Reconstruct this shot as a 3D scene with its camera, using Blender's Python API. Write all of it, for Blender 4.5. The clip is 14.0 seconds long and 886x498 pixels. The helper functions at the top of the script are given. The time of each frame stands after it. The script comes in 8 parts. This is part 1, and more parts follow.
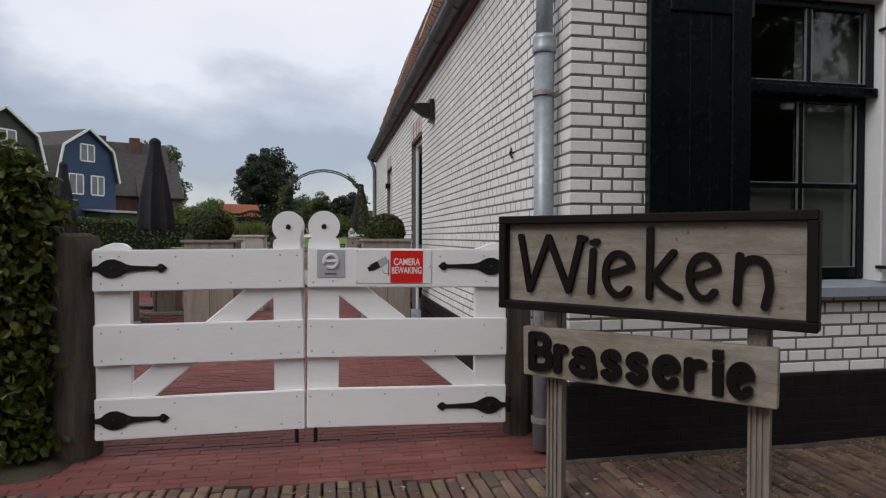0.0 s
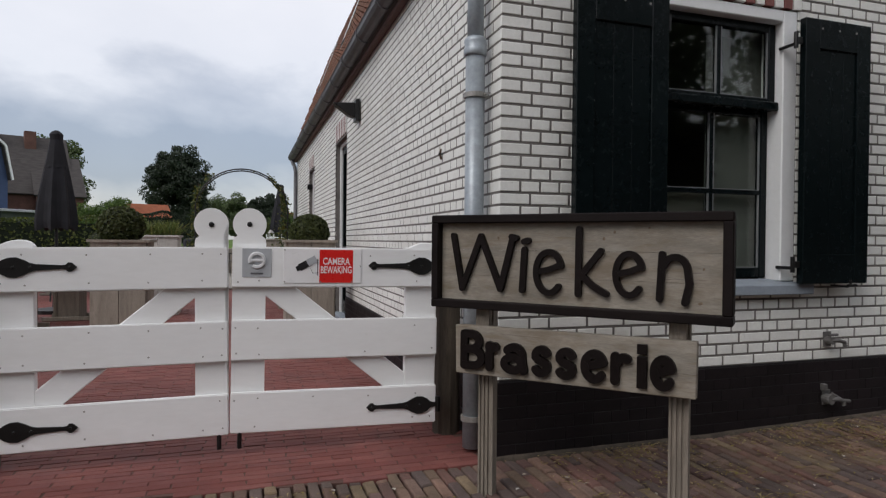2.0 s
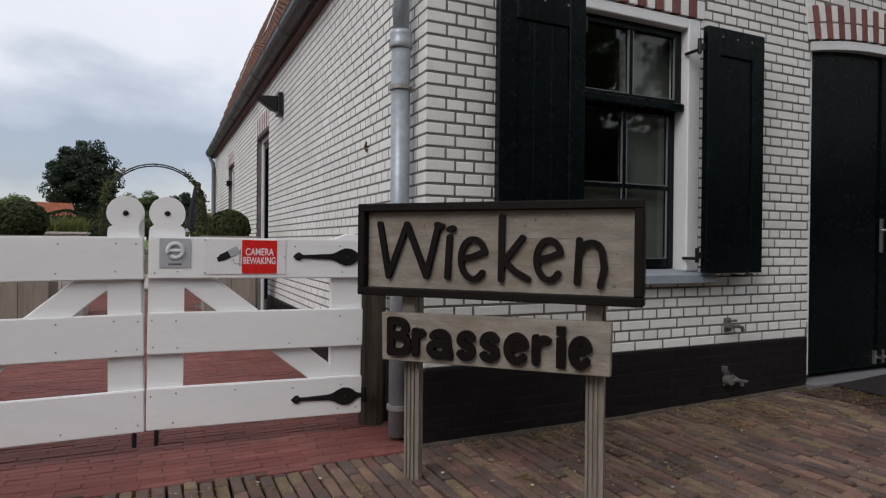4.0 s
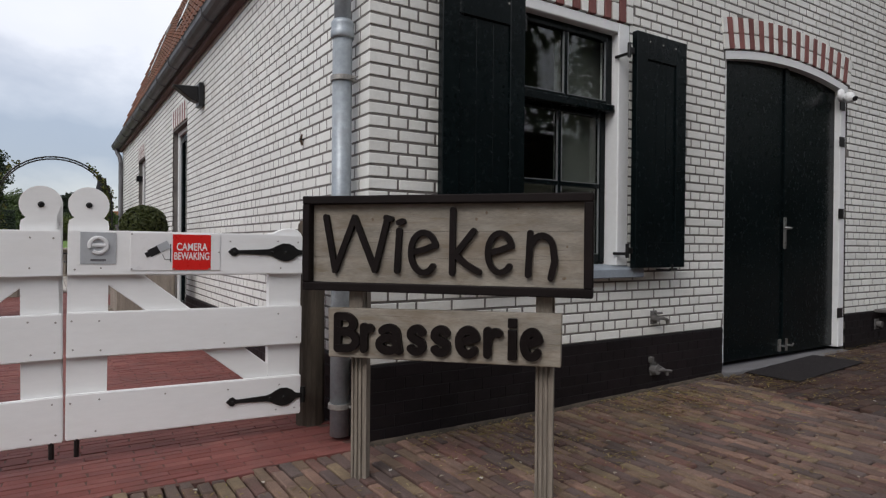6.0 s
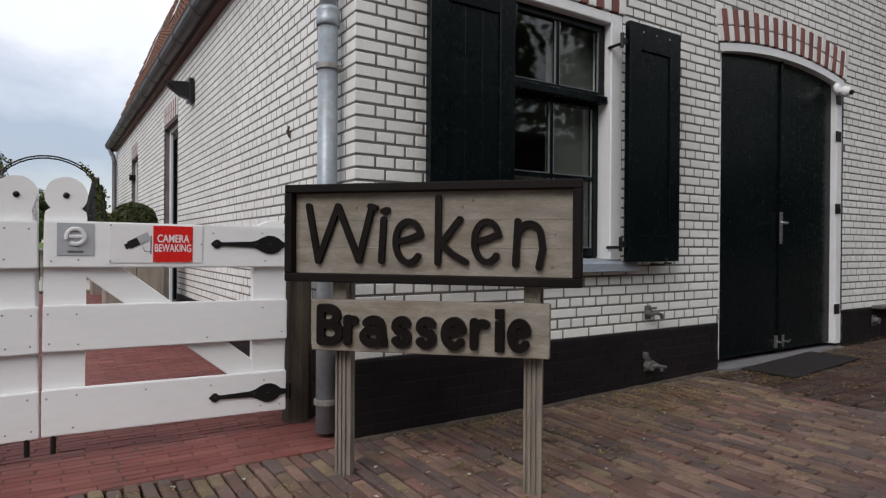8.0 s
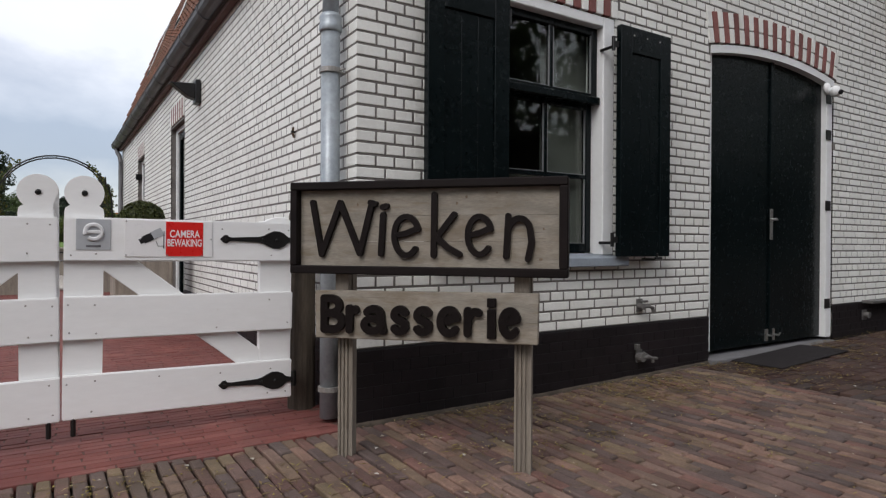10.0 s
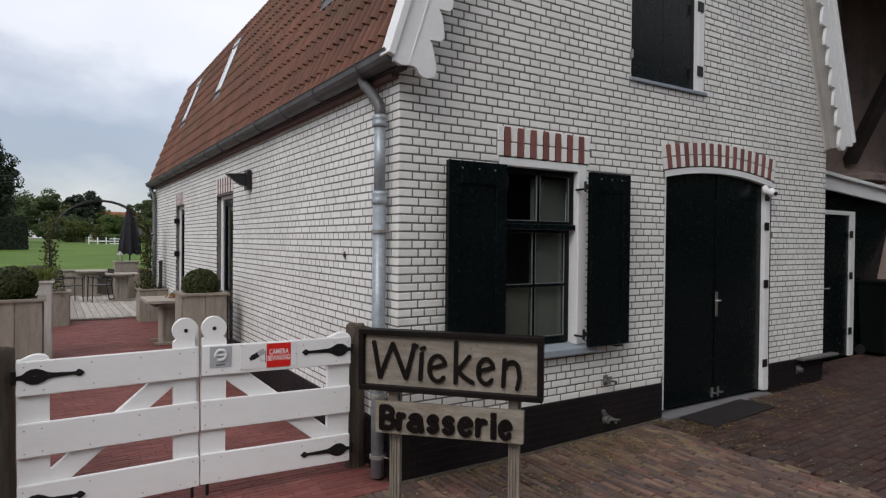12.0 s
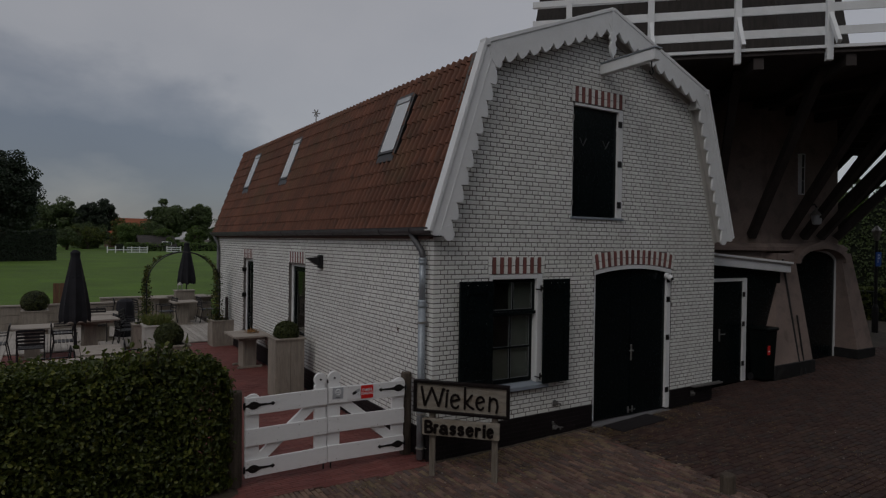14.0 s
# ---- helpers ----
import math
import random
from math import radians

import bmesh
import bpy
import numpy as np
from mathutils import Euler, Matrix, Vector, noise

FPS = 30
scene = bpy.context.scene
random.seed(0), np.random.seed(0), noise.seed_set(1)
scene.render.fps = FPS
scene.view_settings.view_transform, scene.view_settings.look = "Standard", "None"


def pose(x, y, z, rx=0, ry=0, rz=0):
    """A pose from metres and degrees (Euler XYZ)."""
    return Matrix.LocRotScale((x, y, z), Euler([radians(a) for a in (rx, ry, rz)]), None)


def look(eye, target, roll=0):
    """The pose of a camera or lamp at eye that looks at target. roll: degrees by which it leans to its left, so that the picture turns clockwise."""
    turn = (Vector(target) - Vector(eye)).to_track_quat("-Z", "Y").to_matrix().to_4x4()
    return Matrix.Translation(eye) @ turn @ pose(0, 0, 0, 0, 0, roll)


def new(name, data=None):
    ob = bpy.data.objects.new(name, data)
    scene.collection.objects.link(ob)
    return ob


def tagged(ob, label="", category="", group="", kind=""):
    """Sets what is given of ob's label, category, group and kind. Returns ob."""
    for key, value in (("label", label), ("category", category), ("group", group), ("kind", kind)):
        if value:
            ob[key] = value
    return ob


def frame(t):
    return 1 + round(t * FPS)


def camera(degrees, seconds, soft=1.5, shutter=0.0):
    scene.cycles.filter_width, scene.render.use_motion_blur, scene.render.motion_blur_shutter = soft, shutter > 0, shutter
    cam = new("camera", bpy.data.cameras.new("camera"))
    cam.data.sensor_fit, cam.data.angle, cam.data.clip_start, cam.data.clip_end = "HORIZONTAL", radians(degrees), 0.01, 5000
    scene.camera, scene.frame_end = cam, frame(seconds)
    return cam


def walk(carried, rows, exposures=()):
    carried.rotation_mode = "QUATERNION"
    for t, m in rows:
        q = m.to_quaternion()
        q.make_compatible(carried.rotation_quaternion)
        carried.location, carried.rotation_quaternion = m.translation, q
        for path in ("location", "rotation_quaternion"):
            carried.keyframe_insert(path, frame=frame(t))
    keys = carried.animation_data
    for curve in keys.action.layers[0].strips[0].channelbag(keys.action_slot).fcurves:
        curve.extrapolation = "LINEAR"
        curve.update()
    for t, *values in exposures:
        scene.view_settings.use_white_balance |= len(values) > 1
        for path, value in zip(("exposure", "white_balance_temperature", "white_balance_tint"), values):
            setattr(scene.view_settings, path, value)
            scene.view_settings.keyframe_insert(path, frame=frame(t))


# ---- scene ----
cam = camera(71.5, 14.0, soft=1.25)
PATH = [
    (0, (0.794, -2.798, 1.096), (1.162, -0.832, 1.058), 0.1),
    (0.5, (0.773, -2.713, 1.113), (1.17, -0.753, 1.08), 0.1),
    (1, (0.764, -2.726, 1.111), (1.228, -0.781, 1.075), 0.3),
    (1.5, (0.759, -2.759, 1.101), (1.3, -0.833, 1.069), 0.2),
    (2, (0.746, -2.78, 1.075), (1.362, -0.878, 1.05), 0.5),
    (2.5, (0.74, -2.803, 1.054), (1.437, -0.928, 1.033), 0.6),
    (3, (0.754, -2.825, 1.044), (1.512, -0.975, 1.022), 0.5),
    (3.5, (0.747, -2.818, 1.031), (1.538, -0.981, 1.011), 0.5),
    (5.8, (0.629, -2.746, 0.992), (1.699, -1.057, 0.976), 0.5),
    (6, (0.626, -2.727, 0.99), (1.703, -1.042, 0.975), 0.5),
    (6.5, (0.657, -2.686, 0.987), (1.743, -1.006, 0.974), 0.5),
    (7, (0.706, -2.654, 0.971), (1.791, -0.974, 0.961), 0.4),
    (9.5, (0.682, -2.818, 0.922), (1.759, -1.133, 0.911), 0.4),
    (10, (0.645, -2.845, 0.92), (1.719, -1.157, 0.907), 0.3),
    (10.5, (0.598, -2.888, 1.006), (1.667, -1.198, 0.989), 0.3),
    (11, (0.424, -3.066, 1.25), (1.494, -1.377, 1.227), 0.4),
    (11.5, (0.153, -3.436, 1.483), (1.224, -1.747, 1.454), 0.5),
    (12, (-0.155, -3.873, 1.757), (0.919, -2.186, 1.73), 0.5),
    (12.5, (-0.564, -4.445, 2.022), (0.511, -2.759, 1.995), 0.6),
    (13, (-1.099, -5.188, 2.299), (-0.023, -3.502, 2.275), 0.7),
    (13.5, (-1.627, -5.93, 2.573), (-0.552, -4.243, 2.549), 0.7),
    (14, (-2.234, -6.763, 2.877), (-1.16, -5.076, 2.854), 0.8),
]
EXPOSURES = [(0.0, -0.04, 6580, 13), (3.0, -0.04, 6580, 13), (6.0, 0.12, 6580, 13), (9.5, 0.24, 6580, 13), (11.5, 0.14, 6580, 13), (12.5, 0.03, 6580, 13), (12.9, 0.02, 6580, 13), (13.3, -0.12, 6580, 13), (13.5, -0.34, 6580, 13), (13.7, -0.7, 6580, 13), (14.0, -1.52, 6580, 13)]
walk(cam, [(t, look(eye, target, roll)) for t, eye, target, roll in PATH], EXPOSURES)

# ---------------------------------------------------------------- light
world = bpy.data.worlds.new("overcast_sky")
scene.world = world
world.use_nodes = True
wt = world.node_tree
wt.nodes.clear()


def wnode(kind, **kw):
    n = wt.nodes.new(kind)
    for key, value in kw.items():
        n.inputs[key].default_value = value
    return n


SUN_EL, SUN_AZ = radians(42), radians(242)
sky = wt.nodes.new("ShaderNodeTexSky")
sky.sky_type, sky.sun_disc = "NISHITA", False
sky.sun_elevation, sky.sun_rotation = SUN_EL, SUN_AZ
w_co = wt.nodes.new("ShaderNodeTexCoord")
w_map = wt.nodes.new("ShaderNodeMapping")
w_map.inputs["Scale"].default_value = (1.0, 1.0, 1.8)
w_noise = wnode("ShaderNodeTexNoise", Scale=2.1, Detail=7.0, Roughness=0.52, Distortion=0.12)
w_ramp = wt.nodes.new("ShaderNodeValToRGB")
for k_, (pos_, col_) in enumerate(((0.0, (0.50, 0.51, 0.54, 1)), (0.10, (0.29, 0.32, 0.39, 1)), (0.26, (0.33, 0.365, 0.43, 1)), (0.37, (0.56, 0.585, 0.63, 1)), (0.46, (0.86, 0.87, 0.885, 1)), (0.64, (0.96, 0.96, 0.965, 1)))):
    el_ = w_ramp.color_ramp.elements[k_] if k_ < 2 else w_ramp.color_ramp.elements.new(pos_)
    el_.position, el_.color = pos_, col_
w_sep = wt.nodes.new("ShaderNodeSeparateXYZ")
w_up = wt.nodes.new("ShaderNodeMapRange")
w_up.inputs["From Min"].default_value, w_up.inputs["From Max"].default_value = 0.0, 0.65
w_up.inputs["To Min"].default_value, w_up.inputs["To Max"].default_value = -0.44, 0.52
w_high = wt.nodes.new("ShaderNodeMath")
w_high.operation = "MULTIPLY_ADD"
w_high.inputs[1].default_value = 1.0
w_bg = wnode("ShaderNodeBackground", Strength=0.82)
w_side = wt.nodes.new("ShaderNodeMath")
w_side.operation = "MULTIPLY_ADD"
w_side.inputs[1].default_value = 0.30
w_bgs = wnode("ShaderNodeBackground", Strength=0.05)
w_add = wt.nodes.new("ShaderNodeAddShader")
w_out = wt.nodes.new("ShaderNodeOutputWorld")
wl = wt.links.new
wl(w_co.outputs["Generated"], w_map.inputs["Vector"])
wl(w_map.outputs["Vector"], w_noise.inputs["Vector"])
wl(w_noise.outputs["Fac"], w_high.inputs[0])
wl(w_co.outputs["Generated"], w_sep.inputs["Vector"])
wl(w_sep.outputs["Z"], w_up.inputs["Value"])
wl(w_sep.outputs["X"], w_side.inputs[0])
wl(w_up.outputs["Result"], w_side.inputs[2])
wl(w_side.outputs["Value"], w_high.inputs[2])
wl(w_high.outputs["Value"], w_ramp.inputs["Fac"])
wl(w_ramp.outputs["Color"], w_bg.inputs["Color"])
wl(sky.outputs["Color"], w_bgs.inputs["Color"])
wl(w_bg.outputs["Background"], w_add.inputs[0])
wl(w_bgs.outputs["Background"], w_add.inputs[1])
wl(w_add.outputs["Shader"], w_out.inputs["Surface"])

sun = new("sun", bpy.data.lights.new("sun", "SUN"))
sun.data.energy, sun.data.angle, sun.data.color = 1.15, radians(30), (1.0, 0.97, 0.93)
sun.matrix_world = look((0, 0, 30), (30 * math.sin(radians(62)) / math.tan(SUN_EL), 30 * math.cos(radians(62)) / math.tan(SUN_EL), 0))


# ---------------------------------------------------------------- materials
def material(name, color, rough=0.6, metal=0.0, vary=0.12, scale=3.0, fine=40.0, bump=0.15, dark=None, stain=0.0,
             island=0.0, obj=0.0, spec=0.4, stretch=(1, 1, 1), palette=None, depth=0.004, clear=0.0):
    """A node material with two scales of variation, optional stains, bump and piece-by-piece change of tone."""
    m = bpy.data.materials.new(name)
    m.use_nodes = True
    t = m.node_tree
    b = t.nodes["Principled BSDF"]
    link = t.links.new

    def node(kind):
        return t.nodes.new(kind)

    co = node("ShaderNodeTexCoord")
    mp = node("ShaderNodeMapping")
    mp.inputs["Scale"].default_value = stretch
    geo = node("ShaderNodeNewGeometry")
    link(geo.outputs["Position"], mp.inputs["Vector"])
    big = node("ShaderNodeTexNoise")
    big.inputs["Scale"].default_value, big.inputs["Detail"].default_value = scale, 5
    small = node("ShaderNodeTexNoise")
    small.inputs["Scale"].default_value, small.inputs["Detail"].default_value, small.inputs["Roughness"].default_value = fine, 6, 0.65
    link(mp.outputs["Vector"], big.inputs["Vector"])
    link(mp.outputs["Vector"], small.inputs["Vector"])

    def rgb(c):
        return (*c, 1)

    last = None
    if palette:
        ramp = node("ShaderNodeValToRGB")
        ramp.color_ramp.interpolation = "CONSTANT"
        els = ramp.color_ramp.elements
        while len(els) < len(palette):
            els.new(0.5)
        for n_, c in enumerate(palette):
            els[n_].position, els[n_].color = n_ / len(palette), rgb(c)
        if obj:
            info = node("ShaderNodeObjectInfo")
            link(info.outputs["Random"], ramp.inputs["Fac"])
        else:
            link(geo.outputs["Random Per Island"], ramp.inputs["Fac"])
        last = ramp.outputs["Color"]

    def tone(source, amount, col, kind="MULTIPLY"):
        nonlocal last
        mr = node("ShaderNodeMapRange")
        mr.inputs["From Min"].default_value, mr.inputs["From Max"].default_value = 0.3, 0.7
        mr.inputs["To Min"].default_value, mr.inputs["To Max"].default_value = 1 - amount, 1 + amount * 0.6
        link(source, mr.inputs["Value"])
        mx = node("ShaderNodeMix")
        mx.data_type, mx.blend_type = "RGBA", "MULTIPLY"
        mx.inputs["Factor"].default_value = 1
        if last is None:
            mx.inputs["A"].default_value = rgb(color)
        else:
            link(last, mx.inputs["A"])
        link(mr.outputs["Result"], mx.inputs["B"])
        last = mx.outputs["Result"]

    tone(big.outputs["Fac"], vary, color)
    tone(small.outputs["Fac"], vary * 0.8, color)
    if island or obj:
        src = node("ShaderNodeObjectInfo").outputs["Random"] if obj else geo.outputs["Random Per Island"]
        mr = node("ShaderNodeMapRange")
        amount = obj or island
        mr.inputs["To Min"].default_value, mr.inputs["To Max"].default_value = 1 - amount, 1 + amount
        link(src, mr.inputs["Value"])
        mx = node("ShaderNodeMix")
        mx.data_type, mx.blend_type = "RGBA", "MULTIPLY"
        mx.inputs["Factor"].default_value = 1
        link(last, mx.inputs["A"])
        link(mr.outputs["Result"], mx.inputs["B"])
        last = mx.outputs["Result"]
    if dark and stain:
        st = node("ShaderNodeTexNoise")
        st.inputs["Scale"].default_value, st.inputs["Detail"].default_value, st.inputs["Distortion"].default_value = scale * 2.3, 7, 0.6
        link(mp.outputs["Vector"], st.inputs["Vector"])
        mr = node("ShaderNodeMapRange")
        mr.inputs["From Min"].default_value, mr.inputs["From Max"].default_value = 0.52, 0.72
        mr.inputs["To Max"].default_value = stain
        link(st.outputs["Fac"], mr.inputs["Value"])
        mx = node("ShaderNodeMix")
        mx.data_type = "RGBA"
        link(mr.outputs["Result"], mx.inputs["Factor"])
        link(last, mx.inputs["A"])
        mx.inputs["B"].default_value = rgb(dark)
        last = mx.outputs["Result"]
    link(last, b.inputs["Base Color"])
    rr = node("ShaderNodeMapRange")
    rr.inputs["To Min"].default_value, rr.inputs["To Max"].default_value = max(rough - 0.12, 0.02), min(rough + 0.12, 1)
    link(small.outputs["Fac"], rr.inputs["Value"])
    link(rr.outputs["Result"], b.inputs["Roughness"])
    b.inputs["Metallic"].default_value = metal
    b.inputs["Specular IOR Level"].default_value = spec
    b.inputs["Coat Weight"].default_value = clear
    if bump:
        bp = node("ShaderNodeBump")
        bp.inputs["Strength"].default_value, bp.inputs["Distance"].default_value = bump, depth
        link(small.outputs["Fac"], bp.inputs["Height"])
        link(bp.outputs["Normal"], b.inputs["Normal"])
    return m


def blotched(m, color, scale, amount, low=0.5, high=0.7, stretch=(1, 1, 1)):
    """Lay one more kind of stain or wear over a material."""
    t = m.node_tree
    b = t.nodes["Principled BSDF"]
    source = b.inputs["Base Color"].links[0].from_socket
    geo, mp, no, mr, mx = [t.nodes.new("ShaderNode" + k) for k in ("NewGeometry", "Mapping", "TexNoise", "MapRange", "Mix")]
    mp.inputs["Scale"].default_value = stretch
    mp.inputs["Location"].default_value = (scale * 1.7, 3.1, scale)
    no.inputs["Scale"].default_value, no.inputs["Detail"].default_value, no.inputs["Roughness"].default_value = scale, 7, 0.62
    mr.inputs["From Min"].default_value, mr.inputs["From Max"].default_value, mr.inputs["To Max"].default_value = low, high, amount
    mx.data_type = "RGBA"
    mx.inputs["B"].default_value = (*color, 1)
    t.links.new(geo.outputs["Position"], mp.inputs["Vector"])
    t.links.new(mp.outputs["Vector"], no.inputs["Vector"])
    t.links.new(no.outputs["Fac"], mr.inputs["Value"])
    t.links.new(mr.outputs["Result"], mx.inputs["Factor"])
    t.links.new(source, mx.inputs["A"])
    t.links.new(mx.outputs["Result"], b.inputs["Base Color"])


def glass_material(name):
    """Clear pane: see-through, with a gloss that grows towards grazing sight."""
    m = bpy.data.materials.new(name)
    m.use_nodes = True
    t = m.node_tree
    t.nodes.clear()
    out, mix = t.nodes.new("ShaderNodeOutputMaterial"), t.nodes.new("ShaderNodeMixShader")
    clear, gloss, lw = t.nodes.new("ShaderNodeBsdfTransparent"), t.nodes.new("ShaderNodeBsdfGlossy"), t.nodes.new("ShaderNodeLayerWeight")
    clear.inputs["Color"].default_value = (0.90, 0.93, 0.91, 1)
    gloss.inputs["Roughness"].default_value = 0.01
    lw.inputs["Blend"].default_value = 0.5
    power, scale_ = t.nodes.new("ShaderNodeMath"), t.nodes.new("ShaderNodeMath")
    power.operation, scale_.operation = "POWER", "MULTIPLY_ADD"
    power.inputs[1].default_value = 3.2
    scale_.inputs[1].default_value, scale_.inputs[2].default_value = 0.48, 0.030
    t.links.new(lw.outputs["Facing"], power.inputs[0])
    t.links.new(power.outputs["Value"], scale_.inputs[0])
    t.links.new(scale_.outputs["Value"], mix.inputs["Fac"])
    t.links.new(clear.outputs["BSDF"], mix.inputs[1])
    t.links.new(gloss.outputs["BSDF"], mix.inputs[2])
    t.links.new(mix.outputs["Shader"], out.inputs["Surface"])
    return m


def leaf_material(name, palette, rough=0.45):
    m = material(name, palette[0], rough=rough, vary=0.2, scale=2.0, fine=25.0, bump=0.0, palette=palette, island=0.25, spec=0.35)
    t = m.node_tree
    b = t.nodes["Principled BSDF"]
    through_light, mix = t.nodes.new("ShaderNodeBsdfTranslucent"), t.nodes.new("ShaderNodeMixShader")
    mix.inputs["Fac"].default_value = 0.30
    t.links.new(b.inputs["Base Color"].links[0].from_socket, through_light.inputs["Color"])
    t.links.new(b.outputs["BSDF"], mix.inputs[1])
    t.links.new(through_light.outputs["BSDF"], mix.inputs[2])
    t.links.new(mix.outputs["Shader"], t.nodes["Material Output"].inputs["Surface"])
    return m


WHITE_BRICK = material("white_painted_brick", (0.775, 0.785, 0.75), rough=0.55, vary=0.08, scale=1.4, fine=60, bump=0.35, dark=(0.50, 0.47, 0.42), stain=0.26, island=0.055)
WHITE_BRICK_PIECE = material("white_painted_brick_piece", (0.775, 0.785, 0.75), rough=0.55, vary=0.08, scale=1.4, fine=60, bump=0.35, dark=(0.50, 0.47, 0.42), stain=0.26, obj=0.055)
RED_BRICK = material("red_brick", (0.225, 0.088, 0.078), rough=0.75, vary=0.2, scale=4, fine=70, bump=0.4, obj=0.15)
MORTAR = material("grey_mortar", (0.165, 0.152, 0.142), rough=0.95, vary=0.25, scale=5, fine=90, bump=0.5)
PLINTH = material("black_tarred_plinth", (0.011, 0.011, 0.012), rough=0.7, vary=0.35, scale=2, fine=50, bump=0.4, dark=(0.06, 0.055, 0.05), stain=0.35)
PLINTH_BRICK = material("black_tarred_brick", (0.0115, 0.0082, 0.0095), rough=0.6, vary=0.35, scale=2, fine=50, bump=0.35, dark=(0.03, 0.028, 0.026), stain=0.25, island=0.2, spec=0.25)
WHITE_PAINT = material("white_paint", (0.77, 0.79, 0.79), rough=0.38, vary=0.05, scale=2.5, fine=30, bump=0.08, dark=(0.45, 0.43, 0.38), stain=0.12)
GATE_WHITE = material("white_gate_paint", (0.84, 0.85, 0.845), rough=0.35, vary=0.03, scale=3, fine=35, bump=0.1, dark=(0.55, 0.53, 0.45), stain=0.07, stretch=(0.4, 1, 1.5))
GREEN_PAINT = material("dark_green_paint", (0.0036, 0.0068, 0.0076), rough=0.25, vary=0.25, scale=2, fine=25, bump=0.05, spec=0.17)
BLACK_IRON = material("black_iron", (0.012, 0.012, 0.012), rough=0.35, metal=0.0, vary=0.3, scale=9, fine=60, bump=0.25)
DARK_FRAME = material("dark_stained_timber", (0.0105, 0.0075, 0.0072), spec=0.11, rough=0.5, vary=0.3, scale=5, fine=60, bump=0.3, stretch=(1, 1, 3))
LETTER = material("black_stained_letter", (0.0088, 0.0060, 0.0056), spec=0.12, rough=0.45, vary=0.3, scale=8, fine=70, bump=0.3)
SIGN_WOOD = material("weathered_sign_board", (0.272, 0.246, 0.205), rough=0.8, vary=0.26, scale=2.2, fine=26, bump=0.35, dark=(0.175, 0.135, 0.088), stain=0.62, stretch=(1.6, 1.6, 8), island=0.05)
POST_WOOD = material("weathered_grey_post", (0.225, 0.195, 0.16), rough=0.85, vary=0.25, scale=6, fine=45, bump=0.5, dark=(0.11, 0.09, 0.07), stain=0.4, stretch=(6, 6, 0.7))
OLD_POST = material("old_brown_gatepost", (0.10, 0.080, 0.060), rough=0.9, vary=0.3, scale=5, fine=40, bump=0.6, dark=(0.045, 0.036, 0.028), stain=0.6, stretch=(7, 7, 0.6), depth=0.01)
PLANTER_WOOD = material("silvered_planter_boards", (0.30, 0.265, 0.22), rough=0.85, vary=0.2, scale=4, fine=40, bump=0.4, dark=(0.15, 0.12, 0.10), stain=0.35, stretch=(5, 5, 0.8), obj=0.1)
TABLE_WOOD = material("silvered_table_top", (0.36, 0.32, 0.275), rough=0.8, vary=0.15, scale=4, fine=40, bump=0.3, stretch=(0.8, 5, 3), obj=0.08)
DECK_WOOD = material("grey_decking", (0.40, 0.37, 0.33), rough=0.85, vary=0.2, scale=3, fine=35, bump=0.3, stretch=(5, 0.5, 3), obj=0.12)
ZINC = material("weathered_zinc", (0.33, 0.37, 0.40), rough=0.42, metal=0.35, vary=0.2, scale=6, fine=40, bump=0.12, dark=(0.16, 0.16, 0.15), stain=0.3)
GUTTER = material("dull_dark_zinc", (0.12, 0.12, 0.125), rough=0.5, metal=0.3, vary=0.25, scale=4, fine=30, bump=0.15)
STONE_SILL = material("blue_grey_sill", (0.26, 0.30, 0.34), rough=0.6, vary=0.15, scale=5, fine=60, bump=0.2)
TILE = material("orange_brown_pantile", (0.150, 0.058, 0.032), rough=0.7, vary=0.25, scale=1.3, fine=35, bump=0.35, dark=(0.050, 0.030, 0.019), stain=0.55, island=0.16)
TILE_PIECE = material("orange_brown_pantile_piece", (0.150, 0.058, 0.032), rough=0.7, vary=0.25, scale=1.3, fine=35, bump=0.35, dark=(0.050, 0.030, 0.019), stain=0.55, obj=0.16)
GLASS = glass_material("window_glass")
# pale base colour stands in for the sky that the roof panes reflect
PALE_GLASS = material("sky_painted_glass", (0.55, 0.58, 0.6), rough=0.06, vary=0.05, bump=0.0, spec=0.8)
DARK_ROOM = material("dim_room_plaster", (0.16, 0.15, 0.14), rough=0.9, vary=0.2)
SOIL = material("sand_joint", (0.060, 0.049, 0.038), rough=0.95, vary=0.3, scale=2, fine=60, bump=0.5, dark=(0.14, 0.115, 0.07), stain=0.4)
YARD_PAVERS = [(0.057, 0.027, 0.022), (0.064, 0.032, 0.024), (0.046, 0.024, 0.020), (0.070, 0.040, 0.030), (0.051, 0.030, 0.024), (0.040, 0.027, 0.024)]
BROWN_PAVERS = [(0.165, 0.100, 0.082), (0.205, 0.140, 0.098), (0.140, 0.080, 0.068), (0.225, 0.165, 0.104), (0.128, 0.088, 0.078), (0.112, 0.080, 0.072), (0.190, 0.124, 0.092), (0.168, 0.088, 0.072), (0.146, 0.092, 0.078), (0.106, 0.078, 0.070), (0.178, 0.116, 0.092), (0.195, 0.120, 0.090)]
PAVER = material("brown_clinker", BROWN_PAVERS[0], rough=0.8, vary=0.34, scale=4, fine=75, bump=0.8, depth=0.006, palette=BROWN_PAVERS, island=0.2, dark=(0.085, 0.064, 0.046), stain=0.55)
